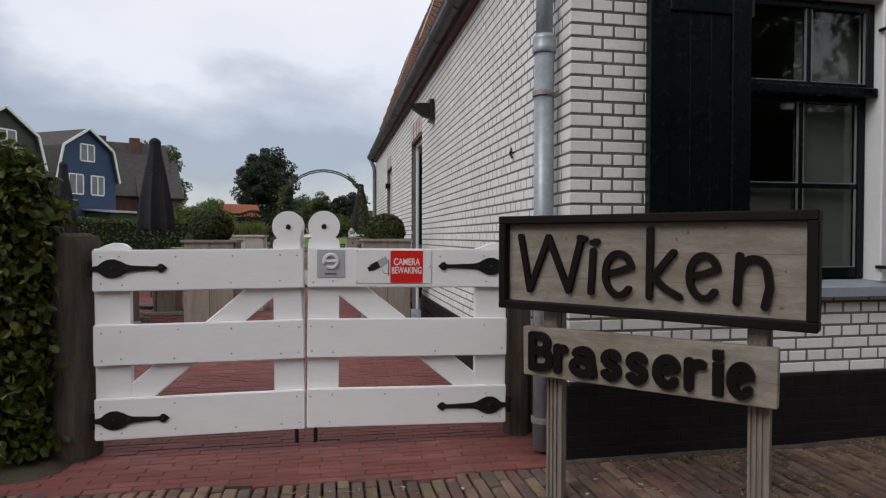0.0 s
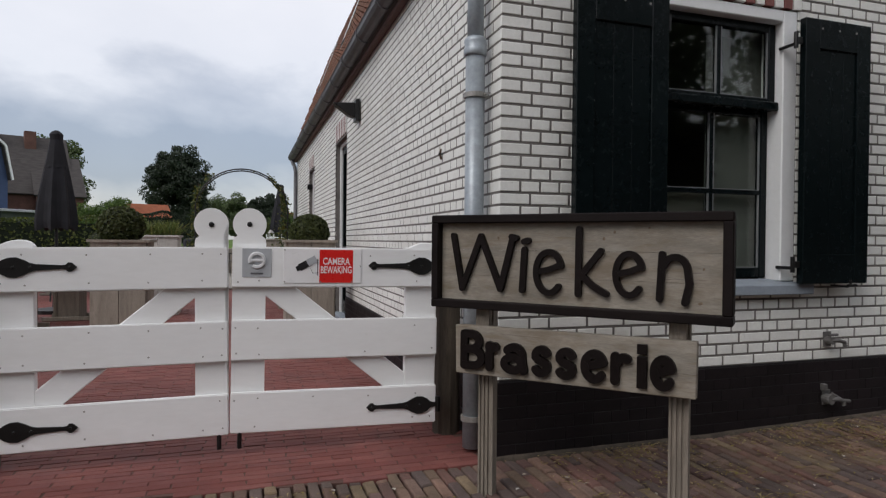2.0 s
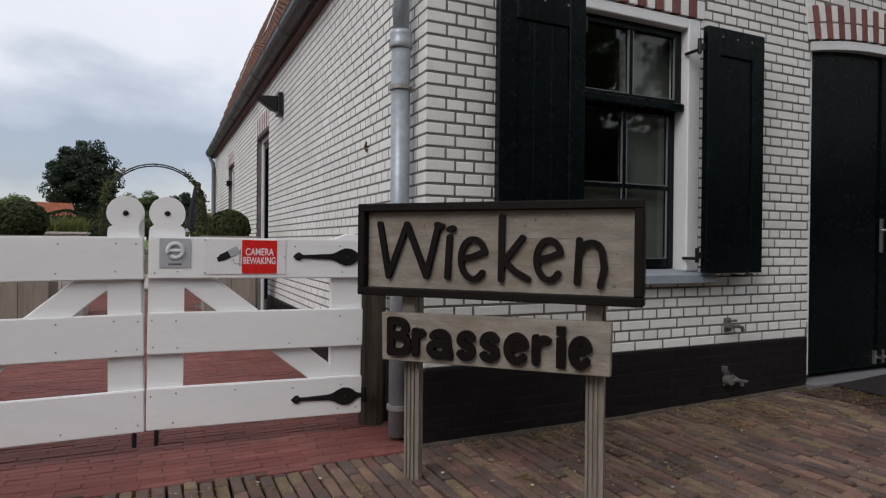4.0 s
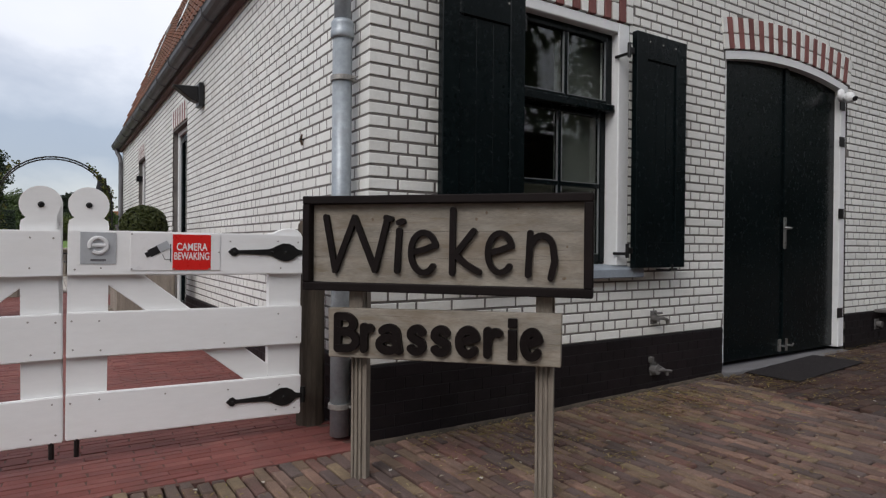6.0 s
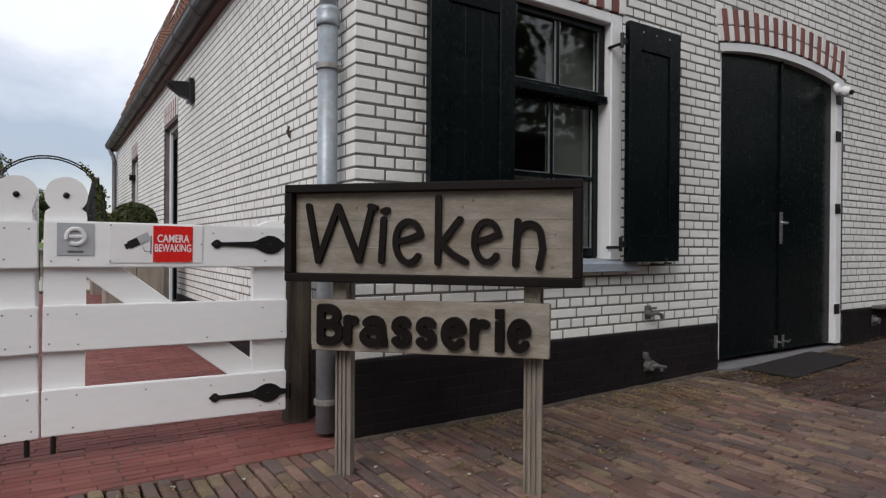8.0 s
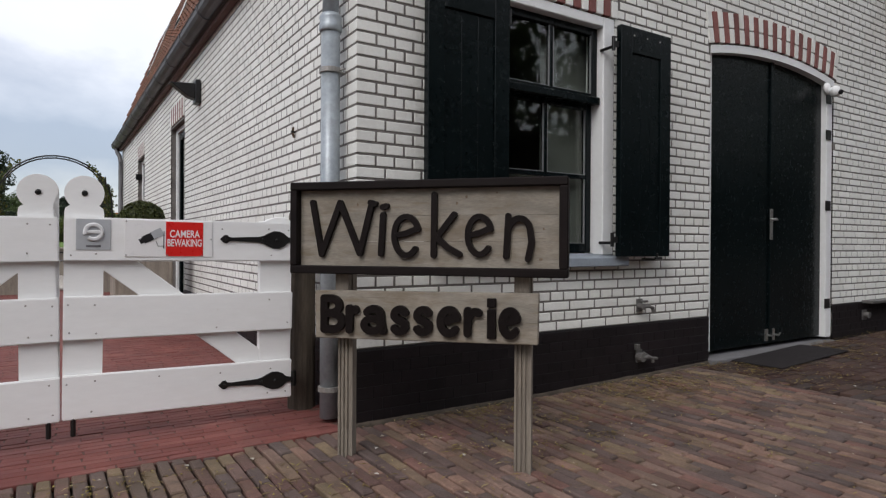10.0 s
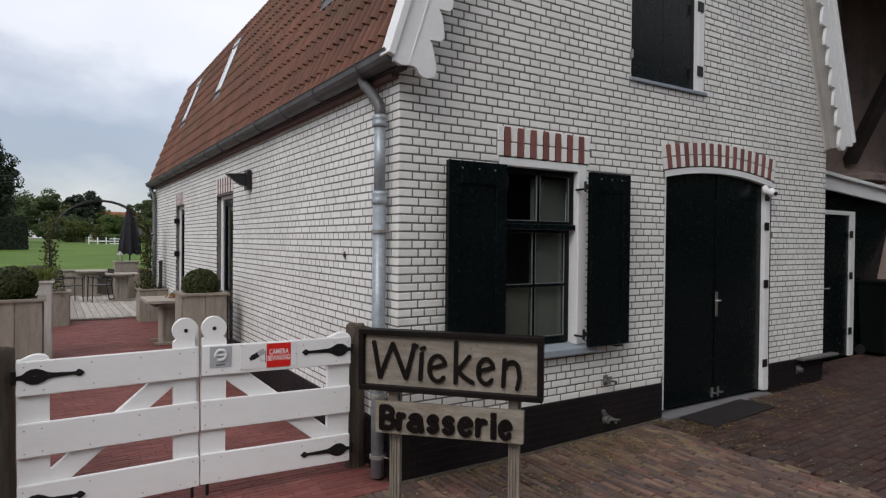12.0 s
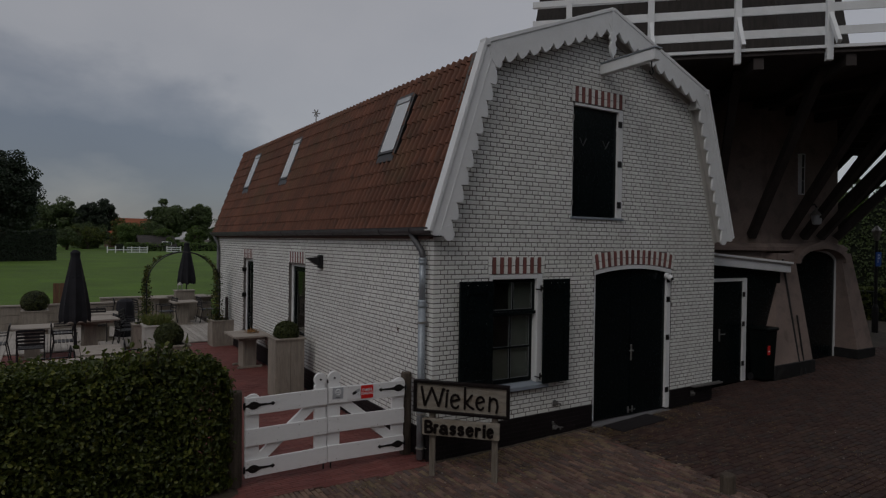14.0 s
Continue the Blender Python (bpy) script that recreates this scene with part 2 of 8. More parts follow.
PAVER_PIECE = material("brown_clinker_piece", BROWN_PAVERS[0], rough=0.8, vary=0.34, scale=4, fine=75, bump=0.8, depth=0.006, palette=BROWN_PAVERS, obj=0.2, dark=(0.085, 0.064, 0.046), stain=0.55)
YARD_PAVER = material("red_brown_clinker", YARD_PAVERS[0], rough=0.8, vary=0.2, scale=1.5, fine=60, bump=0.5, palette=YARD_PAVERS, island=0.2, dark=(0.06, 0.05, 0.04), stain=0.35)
RED_PAVERS = [(0.198, 0.060, 0.050), (0.210, 0.066, 0.054), (0.182, 0.057, 0.049), (0.206, 0.074, 0.062), (0.172, 0.060, 0.053)]
RED_PAVER = material("red_clinker", RED_PAVERS[0], rough=0.75, vary=0.18, scale=2.5, fine=60, bump=0.45, palette=RED_PAVERS, island=0.15, dark=(0.07, 0.05, 0.045), stain=0.3)
RED_PAVER_PIECE = material("red_clinker_piece", RED_PAVERS[0], rough=0.75, vary=0.18, scale=2.5, fine=60, bump=0.45, palette=RED_PAVERS, obj=0.15, dark=(0.07, 0.05, 0.045), stain=0.3)
GRASS = material("meadow_grass", (0.078, 0.150, 0.010), rough=0.9, vary=0.30, scale=0.25, fine=6, bump=0.6, depth=0.05, dark=(0.055, 0.105, 0.012), stain=0.8)
HEDGE_LEAF = leaf_material("hedge_leaf", [(0.057, 0.080, 0.013), (0.078, 0.102, 0.016), (0.042, 0.061, 0.011), (0.125, 0.139, 0.025), (0.066, 0.087, 0.015)])
BOX_LEAF = leaf_material("box_leaf", [(0.060, 0.076, 0.022), (0.080, 0.096, 0.028), (0.046, 0.060, 0.018)])
VINE_LEAF = leaf_material("climber_leaf", [(0.05, 0.085, 0.02), (0.09, 0.11, 0.025), (0.035, 0.06, 0.016), (0.14, 0.13, 0.03)])
TREE_LEAF = leaf_material("tree_leaf", [(0.082, 0.118, 0.042), (0.100, 0.142, 0.048), (0.064, 0.095, 0.036)])
PINE_LEAF = leaf_material("dark_conifer_leaf", [(0.030, 0.046, 0.027), (0.038, 0.056, 0.030), (0.022, 0.036, 0.021)])
LIGHT_LEAF = leaf_material("light_shrub_leaf", [(0.09, 0.15, 0.035), (0.12, 0.18, 0.04), (0.07, 0.12, 0.03)])
# near-black for solid cores: the shade among the leaves put into colour
HEDGE_CORE = material("hedge_inner_shade", (0.012, 0.018, 0.008), rough=0.95, vary=0.4, scale=6, fine=20, bump=0.0)
BARK = material("tree_bark", (0.07, 0.055, 0.042), rough=0.95, vary=0.3, scale=6, fine=30, bump=0.6)
FABRIC = material("black_parasol_cloth", (0.012, 0.012, 0.016), rough=0.85, vary=0.3, scale=6, fine=80, bump=0.3)
MILL_RENDER = material("brown_grey_tarred_render", (0.25, 0.192, 0.166), rough=0.85, vary=0.18, scale=1.2, fine=25, bump=0.35, dark=(0.06, 0.05, 0.045), stain=0.4)
MILL_TIMBER = material("black_mill_timber", (0.046, 0.037, 0.034), rough=0.75, vary=0.3, scale=3, fine=30, bump=0.3)
THATCH = material("dark_reed_thatch", (0.030, 0.025, 0.022), rough=0.98, vary=0.4, scale=2, fine=50, bump=0.8, stretch=(6, 6, 0.6))
RED_ENAMEL = material("red_enamel", (0.68, 0.022, 0.018), rough=0.3, vary=0.05, scale=3, fine=30, bump=0.03)
PALE_WHITE = material("white_enamel", (0.80, 0.80, 0.80), rough=0.3, vary=0.03, scale=4, fine=40, bump=0.03)
GREY_PLATE = material("pale_grey_plate", (0.42, 0.44, 0.46), rough=0.35, vary=0.06, scale=8, fine=50, bump=0.05)
PALE_PLANTER = material("pale_painted_boards", (0.55, 0.53, 0.49), rough=0.75, vary=0.12, scale=4, fine=40, bump=0.3, dark=(0.30, 0.27, 0.23), stain=0.3, stretch=(5, 5, 0.8), obj=0.1)
BEAD_GREY = material("grey_glazing_bead", (0.20, 0.21, 0.215), rough=0.4, vary=0.1)
PALE_MARK = material("pale_mark", (0.68, 0.69, 0.70), rough=0.4, vary=0.04)
STEEL = material("brushed_steel", (0.55, 0.55, 0.54), rough=0.3, metal=0.9, vary=0.1, scale=10, fine=70, bump=0.1)
GALV = material("galvanised_steel", (0.35, 0.34, 0.32), rough=0.5, metal=0.6, vary=0.25, scale=10, fine=60, bump=0.2)
BLACK_PLASTIC = material("black_plastic", (0.015, 0.015, 0.016), rough=0.4, vary=0.2, scale=5, fine=50, bump=0.1)
blotched(SIGN_WOOD, (0.150, 0.112, 0.072), 5.0, 0.60, 0.46, 0.68, (1, 1, 1.8))
blotched(SIGN_WOOD, (0.36, 0.345, 0.30), 8.0, 0.40, 0.54, 0.72, (0.5, 0.5, 3))
blotched(SIGN_WOOD, (0.055, 0.040, 0.028), 4.0, 0.65, 0.64, 0.71, (1, 1, 34))
for m_ in (WHITE_BRICK, WHITE_BRICK_PIECE):
    blotched(m_, (0.58, 0.555, 0.50), 0.9, 0.30, 0.50, 0.74)
    blotched(m_, (0.34, 0.31, 0.27), 26.0, 0.40, 0.66, 0.74)
blotched(PLINTH_BRICK, (0.050, 0.042, 0.042), 15.0, 0.50, 0.66, 0.76, (1, 1, 2))
for m_ in (RED_PAVER, RED_PAVER_PIECE):
    blotched(m_, (0.120, 0.036, 0.032), 1.5, 0.50, 0.48, 0.64)
for m_ in (PAVER, PAVER_PIECE):
    blotched(m_, (0.165, 0.122, 0.068), 1.3, 0.24, 0.54, 0.70)
    blotched(m_, (0.060, 0.046, 0.040), 7.0, 0.55, 0.56, 0.70)
for m_ in (TILE, TILE_PIECE):
    blotched(m_, (0.095, 0.072, 0.030), 0.8, 0.40, 0.50, 0.68)
    blotched(m_, (0.045, 0.032, 0.022), 5.0, 0.45, 0.56, 0.70)
blotched(GATE_WHITE, (0.50, 0.47, 0.36), 6.0, 0.30, 0.68, 0.78)
RUBBER_MAT = material("dark_coir_mat", (0.013, 0.010, 0.011), rough=0.95, vary=0.3, scale=10, fine=120, bump=0.6)


# ---------------------------------------------------------------- mesh helpers
def part(name, bm, mat, parent=None, label="", smooth=False, bevel=0.0, segments=1):
    """Link a bmesh as one mesh object, under a thing or a part where one is given."""
    if bevel:
        bmesh.ops.bevel(bm, geom=[e for e in bm.edges if not e.is_boundary and e.calc_face_angle(0) > 0.6], offset=bevel, segments=segments, affect="EDGES", clamp_overlap=True)
    me = bpy.data.meshes.new(name)
    bm.to_mesh(me)
    bm.free()
    me.materials.append(mat)
    if smooth:
        me.shade_smooth()
    ob = new(name, me)
    if parent is not None:
        ob.parent = parent
    if label:
        ob["label"] = label
    return ob


def mesh_from(name, verts, faces, mat, parent=None, smooth=False):
    me = bpy.data.meshes.new(name)
    me.from_pydata(verts, [], faces)
    me.materials.append(mat)
    if smooth:
        me.shade_smooth()
    ob = new(name, me)
    if parent is not None:
        ob.parent = parent
    return ob


def group_at(name, x=0.0, y=0.0, z=0.0, rz=0.0):
    ob = new(name)
    ob.matrix_basis = pose(x, y, z, 0, 0, rz)
    return ob


def add_box(bm, x0, y0, z0, x1, y1, z1, m=None):
    r = bmesh.ops.create_cube(bm, size=1)
    mat = Matrix.LocRotScale(((x0 + x1) / 2, (y0 + y1) / 2, (z0 + z1) / 2), None, (x1 - x0, y1 - y0, z1 - z0))
    bmesh.ops.transform(bm, matrix=(m @ mat) if m else mat, verts=r["verts"])
    return r["verts"]


def box(x0, y0, z0, x1, y1, z1, m=None):
    bm = bmesh.new()
    add_box(bm, x0, y0, z0, x1, y1, z1, m)
    return bm


def add_rod(bm, p, q, r0, r1=None, n=10):
    p, q = Vector(p), Vector(q)
    d = q - p
    r = bmesh.ops.create_cone(bm, cap_ends=True, segments=n, radius1=r0, radius2=r0 if r1 is None else r1, depth=d.length)
    m = Matrix.Translation((p + q) / 2) @ d.to_track_quat("Z", "Y").to_matrix().to_4x4()
    bmesh.ops.transform(bm, matrix=m, verts=r["verts"])
    return r["verts"]


def rod(p, q, r0, r1=None, n=10):
    bm = bmesh.new()
    add_rod(bm, p, q, r0, r1, n)
    return bm


def add_beam(bm, p, q, w, h, up=(0, 0, 1)):
    """A square timber from p to q, w wide and h high across."""
    p, q = Vector(p), Vector(q)
    d = (q - p).normalized()
    side = d.cross(Vector(up)).normalized()
    top = side.cross(d).normalized()
    vs = [bm.verts.new(e + side * (a * w / 2) + top * (b * h / 2)) for e in (p, q) for a, b in ((-1, -1), (1, -1), (1, 1), (-1, 1))]
    for f in ((0, 1, 2, 3), (7, 6, 5, 4), (0, 4, 5, 1), (1, 5, 6, 2), (2, 6, 7, 3), (3, 7, 4, 0)):
        bm.faces.new([vs[k] for k in f])
    bmesh.ops.recalc_face_normals(bm, faces=bm.faces[:])


def add_prism(bm, outline, y0, y1, m=None):
    """A plate cut to an outline in x and z, from y0 to y1."""
    a = [bm.verts.new((x, y0, z)) for x, z in outline]
    b = [bm.verts.new((x, y1, z)) for x, z in outline]
    fs = [bm.faces.new(a), bm.faces.new(b[::-1])]
    n = len(outline)
    for k in range(n):
        fs.append(bm.faces.new((a[k], b[k], b[(k + 1) % n], a[(k + 1) % n])))
    bmesh.ops.recalc_face_normals(bm, faces=fs)
    if m:
        bmesh.ops.transform(bm, matrix=m, verts=a + b)


def prism(outline, y0, y1, m=None):
    bm = bmesh.new()
    add_prism(bm, outline, y0, y1, m)
    return bm


def add_lathe(bm, profile, n=16, cx=0.0, cy=0.0):
    """Turn a profile of (radius, z) about an upright axis."""
    rings = [[bm.verts.new((cx + r * math.cos(2 * math.pi * k / n), cy + r * math.sin(2 * math.pi * k / n), z)) for k in range(n)] for r, z in profile]
    for a, b in zip(rings, rings[1:]):
        for k in range(n):
            bm.faces.new((a[k], a[(k + 1) % n], b[(k + 1) % n], b[k]))
    bm.faces.new(rings[0][::-1])
    bm.faces.new(rings[-1])


def lathe(profile, n=16, cx=0.0, cy=0.0):
    bm = bmesh.new()
    add_lathe(bm, profile, n, cx, cy)
    return bm


def add_tube(bm, pts, r, n=8, squash=None):
    """A round bar along a line of points, closed at both ends."""
    pts = [Vector(p) for p in pts]
    rings, last = [], None
    for k, p in enumerate(pts):
        d = (pts[min(k + 1, len(pts) - 1)] - pts[max(k - 1, 0)]).normalized()
        ref = last if last is not None else (Vector((0, 0, 1)) if abs(d.z) < 0.9 else Vector((1, 0, 0)))
        side = (ref - d * ref.dot(d)).normalized()
        last = side
        up = d.cross(side)
        rr = r[k] if isinstance(r, (list, tuple)) else r
        rings.append([bm.verts.new(p + side * rr * math.cos(2 * math.pi * j / n) + up * rr * math.sin(2 * math.pi * j / n)) for j in range(n)])
    for a, b in zip(rings, rings[1:]):
        for j in range(n):
            bm.faces.new((a[j], a[(j + 1) % n], b[(j + 1) % n], b[j]))
    bm.faces.new(rings[0][::-1])
    bm.faces.new(rings[-1])


def tube(pts, r, n=8):
    bm = bmesh.new()
    add_tube(bm, pts, r, n)
    return bm


# ---------------------------------------------------------------- the lie of the land
CX, FX, FY, BY = 1.95, 7.94, 0.03, 12.25     # the house: west wall, east wall, street front, back


def ground_z(x, y):
    rise = 0.021 * min(max(x - 3.2, 0.0), 12.0)
    return rise * min(max((y + 6) / 6, 0.0), 1.0)


gv, gf = [], []
xs = [-1500, -300, -80, -30, -12] + [-8 + 0.8 * k for k in range(36)] + [26, 40, 90, 300, 1500]
ys = [-1500, -300, -60, -20] + [-10 + 0.8 * k for k in range(30)] + [20, 40, 90, 300, 1500]
for b_ in ys:
    for a_ in xs:
        gv.append((a_, b_, ground_z(a_, b_) - 0.055))
for j_ in range(len(ys) - 1):
    for i_ in range(len(xs) - 1):
        k_ = j_ * len(xs) + i_
        gf.append((k_, k_ + 1, k_ + 1 + len(xs), k_ + len(xs)))
tagged(mesh_from("ground", gv, gf, SOIL), "sandy ground under paving and meadow", "ground", kind="structure")


# ---------------------------------------------------------------- brick walls
def brick_rows(u0, u1, z0, z1, allowed, course=0.0625, joint=0.0125, seed=1, first=0):
    """Cross bond: courses of stretchers and of headers in turn, cut at the openings. Yields (a, b, z, z') of every brick."""
    rng = random.Random(seed)
    z = z0
    row = first
    while z + course * 0.6 < z1:
        header = row % 2 == 1
        lengths = [] if header else ([0.165, 0.11] if row % 4 == 0 else [0.165])
        u = u0
        k = 0
        while u < u1:
            w = lengths[k] if k < len(lengths) else (0.11 if header else 0.22)
            if k > 6 and rng.random() < 0.05:
                w = 0.33 - w
            w_ = w + rng.uniform(-0.002, 0.002)
            for a, b in allowed(z + course / 2):
                s, e = max(u, a), min(u + w_, b)
                if e - s > 0.03:
                    yield s + joint / 2 * (s > a + 1e-6), e - joint / 2 * (e < b - 1e-6), z, z + course - joint
            u += w_
            k += 1
        z += course
        row += 1


def brick_piece(verts, faces, a, b, z0, z1, place, proud=0.0035, back=0.012, cut=0.0025):
    k = len(verts)
    for d, c in ((-back, 0), (proud - cut, 0), (proud, cut)):
        for u, z in ((a + c, z0 + c), (b - c, z0 + c), (b - c, z1 - c), (a + c, z1 - c)):
            verts.append(place(u, z, d))
    for r in (0, 4):
        for j in range(4):
            faces.append((k + r + j, k + r + (j + 1) % 4, k + r + 4 + (j + 1) % 4, k + r + 4 + j))
    faces.append((k + 8, k + 9, k + 10, k + 11))


def wall_core(name, u0, u1, strips, allowed, place, thick, mat):
    """The solid wall behind the bricks, in strips, with the openings left free."""
    verts, faces = [], []
    for z0, z1 in strips:
        for a, b in allowed((z0 + z1) / 2):
            k = len(verts)
            for d in (0, -thick):
                for u, z in ((a, z0), (b, z0), (b, z1), (a, z1)):
                    verts.append(place(u, z, d))
            for f in ((0, 1, 2, 3), (7, 6, 5, 4), (0, 4, 5, 1), (1, 5, 6, 2), (2, 6, 7, 3), (3, 7, 4, 0)):
                faces.append(tuple(k + q for q in f))
    return mesh_from(name, verts, faces, mat)


# openings: (u0, u1, z0, z1)
WIN = (2.852, 3.826, 0.80, 2.435)
DOOR = (4.88, 6.75, 0.03, 2.46)
DOOR_RISE = 0.09
HATCH = (4.37, 5.48, 3.29, 5.02)
SIDE_DOOR = (4.80, 5.78, 0.06, 2.41)
SIDE_WIN = (8.46, 9.36, 0.10, 2.40)
EAVE_X, EAVE_Z, KNEE_X, KNEE_Z, MID_X, PEAK_Z = 1.80, 2.98, 2.62, 5.52, 4.99, 6.44


def cut(spans, a, b):
    out = []
    for s, e in spans:
        if b <= s or a >= e:
            out.append((s, e))
        else:
            if a > s:
                out.append((s, a))
            if b < e:
                out.append((b, e))
    return out


def gable_half(z):
    """Half the width of the gable at a height, to the underside of the roof."""
    if z <= 2.95:
        return 3.2
    if z <= KNEE_Z:
        return min(3.2, MID_X - EAVE_X - (z - EAVE_Z) * (KNEE_X - EAVE_X) / (KNEE_Z - EAVE_Z) - 0.09)
    return max((MID_X - KNEE_X) * (PEAK_Z - z) / (PEAK_Z - KNEE_Z) - 0.12, 0.0)


def door_head(u):
    c, h = (DOOR[0] + DOOR[1]) / 2, (DOOR[1] - DOOR[0]) / 2
    return DOOR[3] + DOOR_RISE * (1 - ((u - c) / h) ** 2)


def front_spans(z, lintels=True):
    h = gable_half(z)
    spans = [(max(MID_X - h, CX), min(MID_X + h, FX))] if h > 0.02 else []
    for (a, b, z0, z1), up, side in ((WIN, 0.225, 0.03), (HATCH, 0.24, 0.03)):
        if z0 < z < z1:
            spans = cut(spans, a, b)
        elif lintels and z1 <= z < z1 + up:
            spans = cut(spans, a - side, b + side)
    c, hw = (DOOR[0] + DOOR[1]) / 2, (DOOR[1] - DOOR[0]) / 2
    if DOOR[2] < z < DOOR[3]:
        spans = cut(spans, DOOR[0], DOOR[1])
    top = DOOR[3] + (0.245 if lintels else 0.0)
    if DOOR[3] <= z < top:
        spans = cut(spans, DOOR[0] - 0.03, DOOR[1] + 0.03)
    elif top <= z < top + DOOR_RISE:
        w = (hw + 0.03 * lintels) * math.sqrt(max(0.0, 1 - (z - top) / DOOR_RISE))
        spans = cut(spans, c - w, c + w)
    return spans


def side_spans(z, lintels=True):
    spans = [(FY, BY)]
    for a, b, z0, z1 in (SIDE_DOOR, SIDE_WIN):
        if z0 < z < z1 or (lintels and z1 <= z < z1 + 0.23):
            spans = cut(spans, a, b)
    return spans


PLINTH_Z = 0.385


def front_place(u, z, d):
    return (u, FY - d, z)


def side_place(u, z, d):
    return (CX - d, u, z)


strips_f = [(-0.1, PLINTH_Z)] + [(PLINTH_Z + 0.0625 * k, PLINTH_Z + 0.0625 * (k + 1)) for k in range(97)]
wall_north = wall_core("wall_north", CX, FX, strips_f, lambda z: front_spans(z, False), lambda u, z, d: front_place(u, z, d), 0.26, MORTAR)
tagged(wall_north, "street front of white painted brick with dark joints", "wall", kind="structure")
wall_west = wall_core("wall_west", FY, BY, [(-0.1, PLINTH_Z)] + [(PLINTH_Z + 0.0625 * k, PLINTH_Z + 0.0625 * (k + 1)) for k in range(41)],
                      lambda z: [(max(a, FY + 0.26), b) for a, b in side_spans(z, False)], side_place, 0.26, MORTAR)
tagged(wall_west, "long side wall of white painted brick", "wall", kind="structure")

near_f, near_s = [], []
verts, faces = [], []
for a, b, z0, z1 in brick_rows(CX, FX, PLINTH_Z + 0.005, 6.4, front_spans, seed=3):
    if a > CX + 0.02 and b < 3.3 and z0 < 2.0 and len(near_f) < 230 and 0.09 < b - a:
        near_f.append((a, b, z0, z1))
    else:
        brick_piece(verts, faces, a - (0.002 if a <= CX + 1e-6 else 0), b, z0, z1, front_place)
tagged(mesh_from("brickwork", verts, faces, WHITE_BRICK, wall_north), kind="stuff")
verts, faces = [], []
for a, b, z0, z1 in brick_rows(FY, BY, PLINTH_Z + 0.005, 2.93, side_spans, seed=8, first=1):
    if a > FY + 0.02 and b < 2.0 and z0 > 0.9 and len(near_s) < 230 and 0.09 < b - a:
        near_s.append((a, b, z0, z1))
    else:
        brick_piece(verts, faces, a, b, z0, z1, side_place, proud=0.0012, cut=0.0008)
tagged(mesh_from("brickwork", verts, faces, WHITE_BRICK, wall_west), kind="stuff")

# black plinth: tarred render behind the bricks
part("plinth_core", box(CX + 0.004, FY - 0.003, -0.1, DOOR[0], FY + 0.0, PLINTH_Z), PLINTH, wall_north)
part("plinth_core", box(DOOR[1], FY - 0.003, -0.1, FX, FY + 0.0, PLINTH_Z), PLINTH, wall_north)
part("plinth_core", box(CX - 0.003, FY + 0.0, -0.1, CX, SIDE_DOOR[0], PLINTH_Z), PLINTH, wall_west)
# black plinth bricks
verts, faces = [], []
for a, b, z0, z1 in brick_rows(CX - 0.012, FX, -0.06, PLINTH_Z, lambda z: cut([(CX - 0.012, FX)], DOOR[0], DOOR[1]), seed=5, joint=0.003):
    brick_piece(verts, faces, a, b, z0, z1, front_place, proud=0.006, cut=0.0015)
tagged(mesh_from("plinth_brickwork", verts, faces, PLINTH_BRICK, wall_north), "black tarred plinth", kind="stuff")
verts, faces = [], []
for a, b, z0, z1 in brick_rows(FY, BY, -0.06, PLINTH_Z, lambda z: cut(cut([(FY, BY)], *SIDE_DOOR[:2]), *SIDE_WIN[:2]), seed=6, joint=0.003):
    brick_piece(verts, faces, a, b, z0, z1, side_place, proud=0.012)
tagged(mesh_from("plinth_brickwork", verts, faces, PLINTH_BRICK, wall_west), "black tarred plinth", kind="stuff")

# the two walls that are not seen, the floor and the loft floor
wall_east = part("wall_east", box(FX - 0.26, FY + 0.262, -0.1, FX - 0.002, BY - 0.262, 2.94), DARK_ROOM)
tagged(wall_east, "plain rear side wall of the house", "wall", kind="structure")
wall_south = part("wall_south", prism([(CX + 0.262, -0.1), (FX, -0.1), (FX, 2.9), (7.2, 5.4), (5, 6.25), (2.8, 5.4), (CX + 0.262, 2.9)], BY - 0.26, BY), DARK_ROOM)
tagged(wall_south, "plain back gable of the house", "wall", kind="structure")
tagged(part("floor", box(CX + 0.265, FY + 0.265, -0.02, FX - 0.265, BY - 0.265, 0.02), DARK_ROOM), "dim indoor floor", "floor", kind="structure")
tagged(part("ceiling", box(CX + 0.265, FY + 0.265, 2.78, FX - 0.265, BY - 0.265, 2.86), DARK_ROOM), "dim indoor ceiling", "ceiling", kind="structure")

# ---------------------------------------------------------------- roof
roof = new("roof")
tagged(roof, "gambrel roof of weathered orange-brown pantiles", "roof", kind="structure")
Y0, Y1 = -0.13, 12.45
TILE_KNEE_X, TILE_KNEE_Z = 2.735, 5.505       # the tiles lie a little behind the gable boards
SLOPE = Vector((TILE_KNEE_X - EAVE_X, 0, TILE_KNEE_Z - EAVE_Z))
SL = SLOPE.length
SD = SLOPE.normalized()
SN = Vector((-SD.z, 0, SD.x))


def on_slope(s, y, h=0.0):
    p = Vector((EAVE_X, y, EAVE_Z)) + SD * s + SN * (h - 0.045)
    return p


def slab(points, thick):
    bm = bmesh.new()
    a = [bm.verts.new(p) for p in points]
    n = (Vector(points[1]) - Vector(points[0])).cross(Vector(points[3]) - Vector(points[0])).normalized()
    b = [bm.verts.new(Vector(p) - n * thick) for p in points]
    bm.faces.new(a)
    bm.faces.new(b[::-1])
    for k in range(4):
        bm.faces.new((a[k], b[k], b[(k + 1) % 4], a[(k + 1) % 4]))
    bmesh.ops.recalc_face_normals(bm, faces=bm.faces[:])
    return bm


